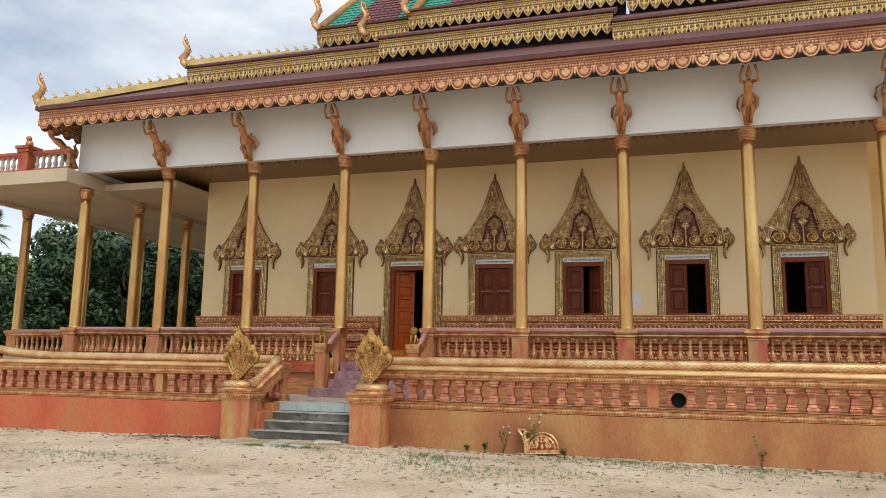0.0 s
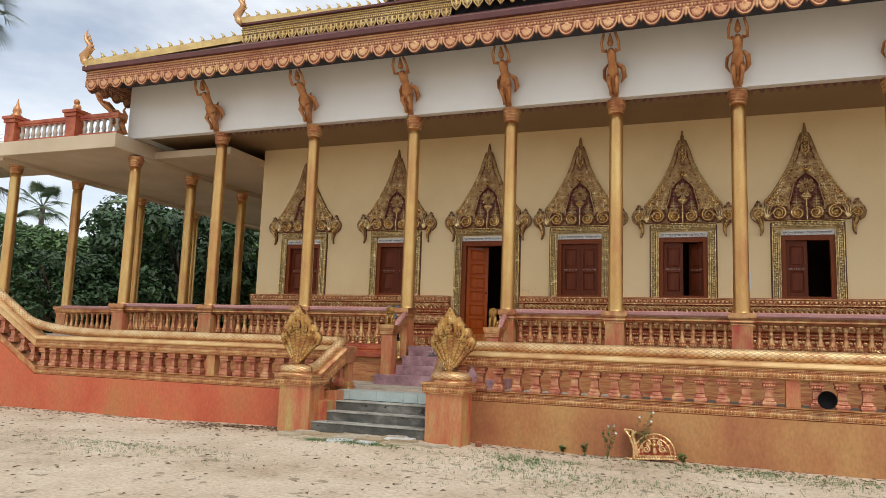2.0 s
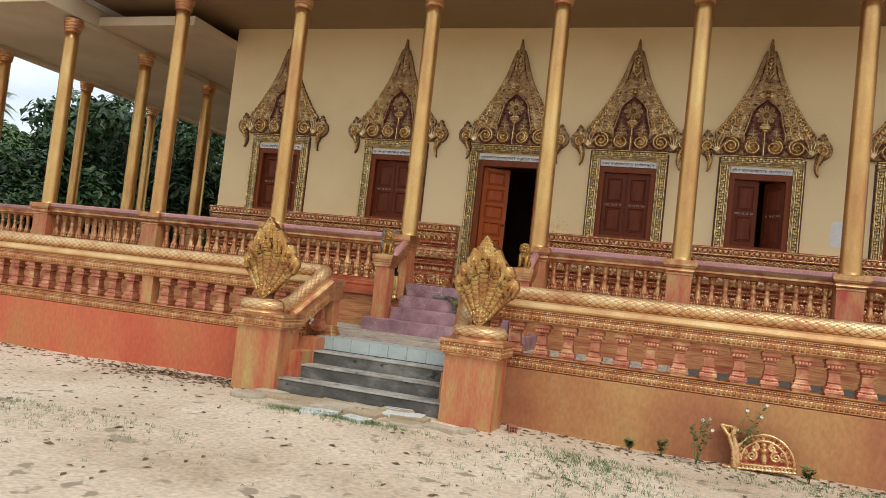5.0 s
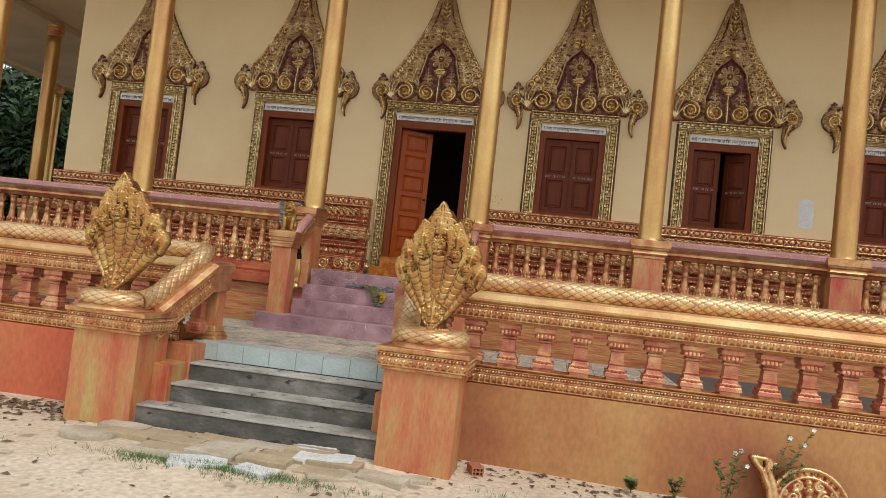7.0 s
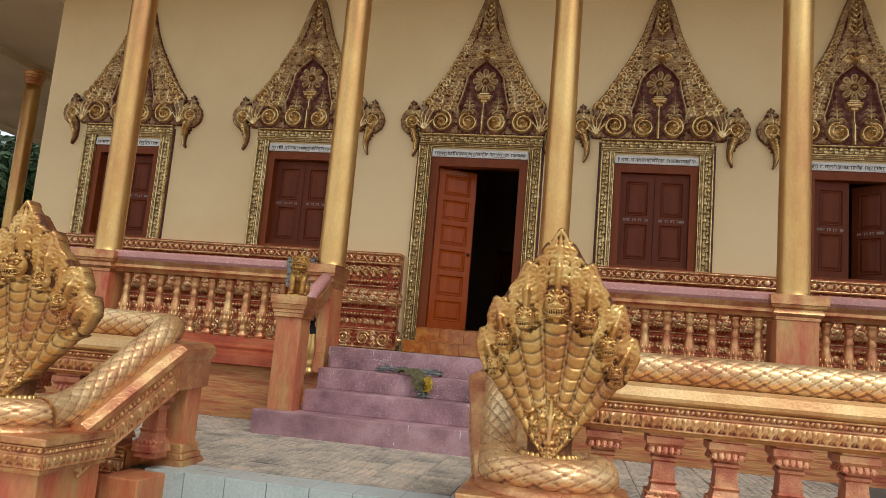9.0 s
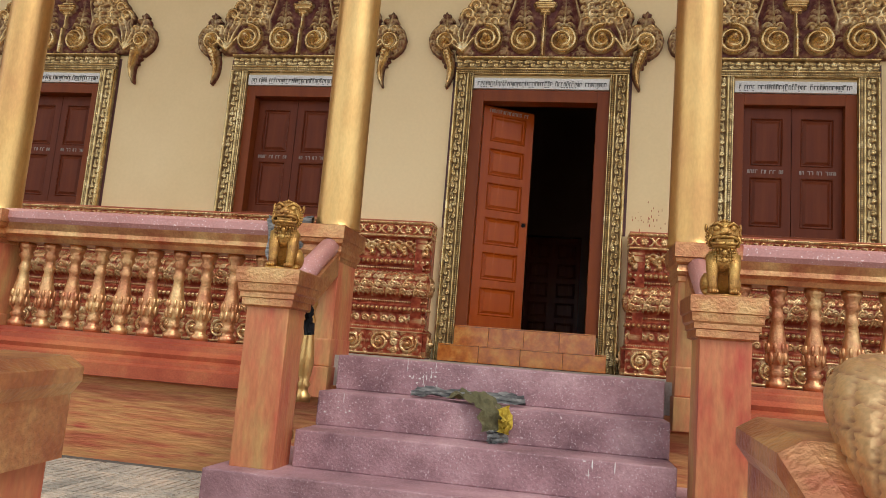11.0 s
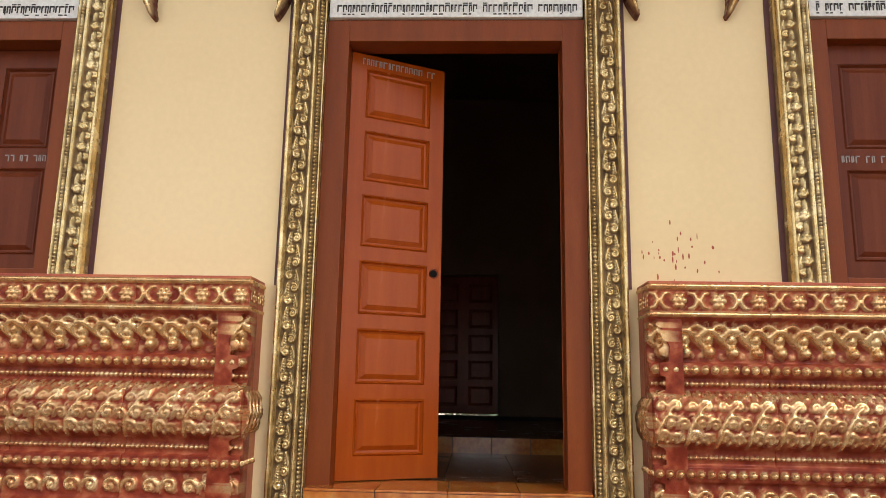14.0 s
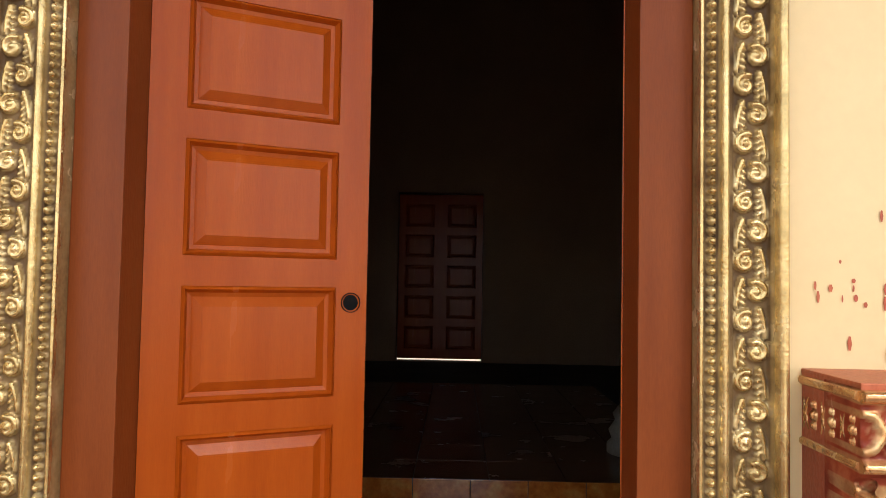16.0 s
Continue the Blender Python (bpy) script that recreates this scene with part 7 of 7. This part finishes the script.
def palm(x, y, h, seed):
    t = thing("palm_tree", "tall sugar palm with fan-shaped fronds", "palm", pose(x, y, -0.15))
    rng = random.Random(seed)
    bm = B()
    tube(bm, [(0, 0, 0), (0.1, 0, h * 0.4), (0.05, 0, h)], [0.24, 0.2, 0.16], 10)
    part("trunk", bm, M_BARK, t, smooth=True)
    for i in range(24):
        a, e = rng.uniform(0, 6.28), rng.uniform(-0.7, 1.2)
        bm = B()
        d = Vector((math.cos(a) * math.cos(e), math.sin(a) * math.cos(e), math.sin(e)))
        side = d.cross(Vector((0, 0, 1))).normalized()
        o = Vector((0.05, 0, h))
        hub = o + d * 1.1
        tube(bm, [o, o + d * 0.6, hub], [0.03, 0.025, 0.02], 5)
        for k in range(-9, 10):
            q = (d * math.cos(k * 0.19) + side * math.sin(k * 0.19)).normalized()
            L = 0.95 * (1 - 0.02 * abs(k))
            w = d.cross(side) * 0.02 + (side * math.cos(k * 0.19) - d * math.sin(k * 0.19)) * 0.045
            tip = hub + q * L - Vector((0, 0, 0.18))
            m1, m2 = bm.verts.new(hub + q * 0.5 * L + w), bm.verts.new(hub + q * 0.5 * L - w)
            a0, b0 = bm.verts.new(hub), bm.verts.new(tip)
            bm.faces.new((a0, m1, b0, m2))
        part("frond", bm, M_LEAF[2], t)


palm(-23.6, 17.6, 6.5, 3)
palm(-44, 38, 10.0, 5)
palm(-26.9, 19.6, 13.4, 9)


# ---- dark fringe behind the beam ----
bm = B()
x = COLS[1]
while x < COLS[-1]:
    a, b, c = bm.verts.new((x, 17.42, BEAM_Z - 0.02)), bm.verts.new((x + 0.14, 17.42, BEAM_Z - 0.02)), bm.verts.new((x + 0.07, 17.42, BEAM_Z - 0.11))
    d2, e2, f2 = bm.verts.new((x, 17.43, BEAM_Z - 0.02)), bm.verts.new((x + 0.14, 17.43, BEAM_Z - 0.02)), bm.verts.new((x + 0.07, 17.43, BEAM_Z - 0.11))
    for f in ((a, c, b), (d2, e2, f2), (a, d2, f2, c), (b, c, f2, e2), (a, b, e2, d2)):
        bm.faces.new(f)
    x += 0.165
solid("fringe", bm, M_RECESS, "row of small dark pointed drops behind the beam", "fringe", kind="stuff")

# ---- terrace pavers ----
bm = B()
box(bm, 0.003, 0.297, 0.003, 0.297, 0, 0.012, 0.003)
for i in range(5):
    for j in range(2):
        box(bm, 0.012 + 0.058 * i, 0.052 + 0.058 * i, 0.015 + 0.14 * j, 0.14 + 0.14 * j, 0.012, 0.017)
PAVER = mesh_of(bm, "paver", M_TERRACE)
for i in range(26):
    for j in range(9):
        x, y = -10.6 + 0.3 * i, 14.45 + 0.3 * j
        if STEP_L - 2.8 < x < STEP_R + 2.6 and not (PS_L - 0.6 < x < PS_R + 0.3 and y > 16.0) and y < 17.0:
            part("paver", PAVER, None, terrace, m=pose(x, y, TERRACE) if (i + j) % 2 else pose(x + 0.3, y, TERRACE, 0, 0, 90))

# ---- fallen carved crest against the wall ----
def crest_mesh():
    d = []
    for r, q in ((0.30, 0.020), (0.235, 0.014)):
        t = np.linspace(0, math.pi, 40)
        d.append(stroke(np.stack([r * np.cos(t), r * np.sin(t)], 1), q, q))
    for k in range(15):
        a = math.pi * (k + 0.5) / 15
        d.append(curl(0.268 * math.cos(a), 0.268 * math.sin(a), 0.04, a, 1))
    for s in (1, -1):
        d += [spiral(s * 0.12, 0.07, 0.055, 1.6, 1.5, s, 0.016, 0.01), spiral(s * 0.085, 0.16, 0.04, 1.5, 1.5, s, 0.014, 0.01), curl(s * 0.19, 0.10, 0.05, 1.2, s), curl(s * 0.18, 0.04, 0.045, 0.6, s)]
    d += [stroke([(0, 0.02), (0, 0.2)], 0.03, 0.012), np.array([[0, 0.13, 0.04], [0, 0.19, 0.03]])]
    for z in (-0.03, -0.075):
        d.append(stroke([(-0.31, z), (0.31, z)], 0.014, 0.014))
    d.append(dots(-0.31, 0.31, -0.052, 0.014, 16))
    d += [stroke([(-0.30, -0.05), (-0.31, 0.12), (-0.36, 0.26), (-0.43, 0.36)], 0.035, 0.02), stroke([(-0.27, -0.02), (-0.28, 0.14), (-0.31, 0.26), (-0.30, 0.34)], 0.04, 0.035), stroke([(-0.43, 0.37), (-0.33, 0.36), (-0.24, 0.31)], 0.022, 0.02), stroke([(-0.36, -0.08), (-0.42, -0.06)], 0.03, 0.02)]
    d += [curl(-0.35, 0.22, 0.06, 1.0, -1), curl(-0.38, 0.32, 0.05, 2.0, -1)]
    xs, ys, h = relief_grid(-0.46, 0.34, -0.10, 0.40, 0.0075, cat(d), 1.2)
    X, Z = np.meshgrid(0.5 * (xs[1:] + xs[:-1]), 0.5 * (ys[1:] + ys[:-1]))
    hc = 0.25 * (h[:-1, :-1] + h[:-1, 1:] + h[1:, 1:] + h[1:, :-1])
    keep = ((np.hypot(X, Z) < 0.30) & (Z > 0)) | ((np.abs(X) < 0.31) & (Z <= 0) & (Z > -0.085)) | (hc > 0.006)
    return relief_mesh("carved_crest", xs, ys, h, [M_CARVE2], 0.007, None, keep, skirt=0.09)


ob = new("carved_crest", crest_mesh())
ob.matrix_basis = pose(-2.28, 13.84, 0.0, -10, -4, 0)
tagged(ob, "fallen gold carved crest leaning on the ochre wall", "ornament")


# ---- paving, stones and bricks at the foot of the steps ----
def slab(x, y, w, d, turn, mat, label, seed, t=0.035, name="paving_slab", sides=9):
    rng = random.Random(seed)
    bm = B()
    pts = []
    for i in range(4):
        (ax, ay), (bx, by) = [((-w, -d), (w, -d), (w, d), (-w, d))[(i + q) % 4] for q in (0, 1)]
        for k in range(3):
            f = k / 3
            pts.append(((ax + (bx - ax) * f) / 2 + rng.uniform(-0.012, 0.012), (ay + (by - ay) * f) / 2 + rng.uniform(-0.012, 0.012)))
    lo = [bm.verts.new((px, py, -0.05)) for px, py in pts]
    hi = [bm.verts.new((px, py, t - 0.006 + rng.uniform(-0.004, 0.004))) for px, py in pts]
    tp = [bm.verts.new((px * 0.95, py * 0.95, t + rng.uniform(-0.003, 0.003))) for px, py in pts]
    n = len(pts)
    for p, q in ((lo, hi), (hi, tp)):
        for i in range(n):
            bm.faces.new((p[i], p[(i + 1) % n], q[(i + 1) % n], q[i]))
    bm.faces.new(tp)
    solid(name, bm, mat, label, "slab", "paving slabs", m=pose(x, y, ground_z(x, y), 0, 0, turn))


rng = random.Random(8)
for j, (yy, n, x0) in enumerate(((13.10, 5, -7.95), (12.87, 5, -7.75), (12.65, 4, -7.35))):
    for i in range(n):
        slab(x0 + 0.42 * i + rng.uniform(-0.03, 0.03), yy + rng.uniform(-0.02, 0.02), 0.40, 0.20, rng.uniform(-4, 4), M_YSLAB if (i + j) % 3 else M_STONE, "worn yellowish paving slab lying in the sand", 30 + 7 * j + i, rng.uniform(0.015, 0.04))
for i, (x, y, w, d, t) in enumerate(((-6.95, 12.42, 0.42, 0.26, 20), (-6.50, 12.40, 0.30, 0.20, -15), (-6.15, 12.95, 0.45, 0.30, 8), (-6.0, 12.60, 0.36, 0.26, 30), (-5.65, 12.75, 0.40, 0.22, -12), (-6.3, 13.15, 0.34, 0.16, 4), (-7.3, 12.5, 0.5, 0.2, -8), (-5.4, 12.9, 0.2, 0.14, 20))):
    slab(x, y, w, d, t, M_PLASTER if i in (0, 1, 2, 5) else M_STONE, "broken pale plaster lump on the sand" if i in (0, 1, 2, 5) else "broken grey paving slab on the sand", 70 + i, 0.02 + 0.01 * (i % 3), "broken_slab")

bm = B()
lathe(bm, [(0.19, -0.02), (0.2, 0.03), (0.185, 0.05), (0.0, 0.052)], seg=24, cap=False)
solid("round_stone", bm, M_STONE, "flat round grey stone lying on the sand", "stone", m=pose(-8.05, 12.72, ground_z(-8.05, 12.72)) @ Matrix.Diagonal((1.15, 0.8, 1, 1)))


def hollow_brick(x, y, z, turn, roll=0):
    """A brick with a grid of six holes through its length, made of its webs."""
    bm = B()
    L, W, H = 0.19, 0.10, 0.075
    for a, b in ((-W / 2, -W / 2 + 0.012), (-0.022, -0.012), (0.012, 0.022), (W / 2 - 0.012, W / 2)):
        box(bm, a, b, -L / 2, L / 2, 0, H)
    for a, b in ((0, 0.012), (H / 2 - 0.006, H / 2 + 0.006), (H - 0.012, H)):
        box(bm, -W / 2 + 0.002, W / 2 - 0.002, -L / 2 + 0.001, L / 2 - 0.001, a + 0.001, b - 0.001)
    solid("hollow_brick", bm, M_BRICKH, "red hollow brick with small square holes", "brick", "hollow bricks", m=pose(x, y, z, roll, 0, turn))


hollow_brick(-1.93, 14.2, 0.802, 6)
hollow_brick(-0.78, 14.22, 0.802, -4)
hollow_brick(-5.02, 13.55, ground_z(-5.02, 13.55), 20)
hollow_brick(-5.28, 13.72, 0.952, 30)
bm = B()
lathe(bm, [(0.02, 0.0), (0.10, 0.01), (0.125, 0.05), (0.13, 0.10), (0.122, 0.10), (0.11, 0.05), (0.02, 0.02)], seg=24)
solid("black_bowl", bm, M_BLACK, "black plastic bowl tipped against the balusters", "bowl", m=pose(0.12, 14.02, 0.93, 78, 0, 5), smooth=True)


# ---- cloths ----
def cloth(name, mat, label, pts, width, thick, seed, m, n=16):
    """A crumpled strip of cloth along a line of points."""
    rng = random.Random(seed)
    bm = B()
    P = [Vector(p) for p in pts]
    rows = []
    k = 26
    for i in range(k):
        f = i / (k - 1) * (len(P) - 1)
        a = min(int(f), len(P) - 2)
        c = P[a].lerp(P[a + 1], f - a)
        d = (P[a + 1] - P[a]).normalized()
        side = d.cross(Vector((0, -0.3, 1))).normalized()
        up = side.cross(d)
        row = []
        for j in range(n):
            u = j / (n - 1) - 0.5
            w = noise.noise((3.0 * f + seed, 7 * u, 0.3)) * thick + 0.4 * thick * math.cos(9 * u + 3 * f)
            row.append(bm.verts.new(c + side * width * u * (1 + 0.25 * noise.noise((f * 2, seed, 0.1))) + up * (abs(w) + 0.004)))
        rows.append(row)
    for p, q in zip(rows, rows[1:]):
        for j in range(n - 1):
            bm.faces.new((p[j], p[j + 1], q[j + 1], q[j])).smooth = True
    bmesh.ops.solidify(bm, geom=bm.faces[:], thickness=0.004)
    return part(name, bm, mat, m, "") if isinstance(m, bpy.types.Object) else solid(name, bm, mat, label, "cloth", m=m, smooth=True)


rag = thing("cleaning_rag", "crumpled olive and striped rag with yellow tassels on the steps", "cloth", pose(-0.12, 0, 0))
cloth("striped_piece", M_CLOTH1, "", [(-7.22, 17.05, 1.31), (-7.0, 17.0, 1.315), (-6.78, 16.98, 1.32), (-6.55, 17.02, 1.31)], 0.13, 0.045, 3, rag)
cloth("olive_piece", M_CLOTH2, "", [(-6.95, 16.95, 1.32), (-6.82, 16.86, 1.325), (-6.72, 16.805, 1.26), (-6.70, 16.80, 1.16)], 0.17, 0.04, 5, rag)
cloth("yellow_tassel", M_CLOTHY, "", [(-6.66, 16.79, 1.29), (-6.63, 16.79, 1.22), (-6.64, 16.79, 1.15)], 0.09, 0.03, 8, rag)
cloth("grey_fringe", M_CLOTH1, "", [(-6.70, 16.80, 1.16), (-6.68, 16.79, 1.12), (-6.67, 16.78, 1.09)], 0.12, 0.03, 9, rag)
cloth("rail_cloth", M_CLOTH1, "striped grey cloth draped over the veranda rail", [(-8.30, 17.22, 2.10), (-8.33, 17.20, 2.36), (-8.36, 17.32, 2.40), (-8.42, 17.50, 2.39)], 0.30, 0.03, 12, pose(0, 0, 0))
cloth("dark_cloth", M_CLOTHB, "blue-black rag hanging on the stair handrail", [(-7.935, 16.66, 1.80), (-7.92, 16.68, 1.74), (-7.925, 16.68, 1.68), (-7.92, 16.69, 1.61)], 0.06, 0.02, 15, pose(0, 0, 0))


# ---- plants by the wall ----
def sprig(x, y, h, seed, flowers, lean=0.0):
    t = thing("flower_plant", "leggy green weed with small white flowers by the wall" if flowers else "small green weed by the wall", "plant", pose(x, y, ground_z(x, y) - 0.01), group="weeds by the wall")
    rng = random.Random(seed)
    st, lf, blooms = B(), B(), []
    for i in range(4 if flowers else 3):
        a, k = rng.uniform(0, 6.28), rng.uniform(0.55, 1.0)
        tip = Vector((lean + 0.28 * h * math.cos(a), 0.12 * h * math.sin(a) - 0.03, h * k))
        mid = tip * 0.5 + Vector((0, 0, 0.08 * h))
        tube(st, [(0, 0, 0), mid, tip], [0.005, 0.004, 0.002], 5)
        for j in range(22):
            f = 0.3 + 0.7 * j / 21
            c = (mid * (2 * f) if f < 0.5 else mid.lerp(tip, 2 * f - 1))
            b = rng.uniform(0, 6.28)
            d = Vector((math.cos(b), math.sin(b), 0.35)).normalized()
            s2 = d.cross(Vector((0, 0, 1))).normalized()
            L = rng.uniform(0.04, 0.085)
            vs = [lf.verts.new(c), lf.verts.new(c + d * 0.5 * L + s2 * 0.3 * L), lf.verts.new(c + d * L), lf.verts.new(c + d * 0.5 * L - s2 * 0.3 * L)]
            lf.faces.new(vs)
        if flowers and i < 3:
            fl = B()
            blooms.append(fl)
            for q in range(5):
                b = q * 1.2566
                d = Vector((math.cos(b), -0.4, math.sin(b)))
                e = Vector((-math.sin(b), 0, math.cos(b)))
                c = tip + Vector((0, -0.01, 0.01))
                fl.faces.new([fl.verts.new(c), fl.verts.new(c + d * 0.012 + e * 0.008), fl.verts.new(c + d * 0.022), fl.verts.new(c + d * 0.012 - e * 0.008)])
    part("stems", st, M_LEAF[1], t)
    part("leaves", lf, M_LEAF[1], t)
    for fl in blooms:
        part("flower", fl, M_PETAL, t, "white flower")


sprig(-2.98, 13.72, 0.55, 1, True)
sprig(-2.62, 13.9, 0.75, 2, True, 0.12)
sprig(-3.35, 13.85, 0.22, 3, False)
sprig(1.42, 13.8, 0.55, 4, False)
sprig(-3.7, 13.9, 0.15, 5, False)
sprig(-1.85, 13.7, 0.18, 6, False)


# ---- litter: dry leaves, pebbles and grass blades ----
def scatter(name, label, mat, n, seed, region, shape):
    rng = random.Random(seed)
    V, F = [], []
    for i in range(n):
        x, y = region(rng)
        shape(V, F, x, y, ground_z(x, y), rng)
    me = bpy.data.meshes.new(name)
    me.from_pydata(V, [], F)
    me.materials.append(mat)
    tagged(new(name, me), label, name.replace("_", " "), kind="stuff")


def dry_leaf(V, F, x, y, z, rng):
    a, L, k = rng.uniform(0, 6.28), rng.uniform(0.02, 0.055), len(V)
    c, s = math.cos(a), math.sin(a)
    for u, v, w in ((-L, 0, 0.004), (0, 0.4 * L, rng.uniform(0.004, 0.02)), (L, 0, 0.006), (0, -0.4 * L, rng.uniform(0.004, 0.02))):
        V.append((x + u * c - v * s, y + u * s + v * c, z + w))
    F.append((k, k + 1, k + 2, k + 3))


def blade(V, F, x, y, z, rng):
    for _ in range(5):
        a, h, k = rng.uniform(0, 6.28), rng.uniform(0.02, 0.06), len(V)
        px, py = x + rng.uniform(-0.03, 0.03), y + rng.uniform(-0.03, 0.03)
        dx, dy = 0.5 * h * math.cos(a), 0.5 * h * math.sin(a)
        V += [(px - 0.002, py, z - 0.003), (px + 0.002, py, z - 0.003), (px + dx, py + dy, z + h)]
        F.append((k, k + 1, k + 2))


def pebble(V, F, x, y, z, rng):
    r, k = rng.uniform(0.005, 0.018), len(V)
    V += [(x + r, y, z), (x, y + r, z), (x - r, y, z), (x, y - r, z), (x + 0.2 * r, y, z + 0.8 * r)]
    F.extend([(k, k + 1, k + 4), (k + 1, k + 2, k + 4), (k + 2, k + 3, k + 4), (k + 3, k, k + 4)])


scatter("dry_leaves", "scattered brown dry leaves on the sand", M_DRYLEAF, 2000, 3, lambda r: (r.uniform(-17, 5), 14.0 - abs(r.gauss(0, 1)) * (0.35 if r.random() < 0.5 else 4.0)), dry_leaf)
scatter("leaf_drift", "drift of dead leaves along the red wall", M_DRYLEAF, 420, 4, lambda r: (r.gauss(-9.6, 0.8), 13.75 - abs(r.gauss(0, 0.35))), dry_leaf)
scatter("grass_blades", "thin patches of short grass on the sand", M_LEAF[1], 2300, 5, lambda r: (lambda c: (c[0] + r.gauss(0, c[2]), c[1] - abs(r.gauss(0, c[3]))))(r.choice(((-1.0, 13.7, 1.0, 0.45), (1.5, 13.6, 1.4, 0.6), (-4.0, 13.0, 0.5, 0.6), (-9.5, 11.0, 1.2, 0.6), (-6.7, 12.4, 0.5, 0.1), (-3.2, 12.0, 1.2, 0.8)))), blade)
scatter("pebbles", "small pale pebbles and crumbs on the sand", M_STONE, 2600, 6, lambda r: (r.uniform(-16, 5), 13.9 - abs(r.gauss(0, 3.2))), pebble)

# ---- marks on the wall ----
bm = B()
pts = [(-0.10, 0), (0.02, -0.03), (0.11, 0.0), (0.12, 0.2), (0.09, 0.42), (-0.03, 0.45), (-0.11, 0.40), (-0.12, 0.2)]
bm.faces.new([bm.verts.new((-0.78 + a, WALL_Y - 0.004, 3.0 + b)) for a, b in pts])
solid("wall_patch", bm, M_SIGN, "pale patch of unpainted plaster on the cream wall", "patch")
rng = random.Random(21)
bm = B()
for i in range(34):
    x, z = -5.78 + rng.gauss(0, 0.12), 2.95 + rng.gauss(0, 0.07)
    if z < 2.81 or x < -5.95:
        continue
    w, h = rng.uniform(0.002, 0.005), rng.uniform(0.003, 0.018)
    bm.faces.new([bm.verts.new((x + w * math.cos(t), WALL_Y - 0.003, z + h * math.sin(t))) for t in np.linspace(0, 5.24, 6)])
solid("paint_spatter", bm, M_RED, "brown paint spatter on the cream wall", "spatter", kind="stuff")
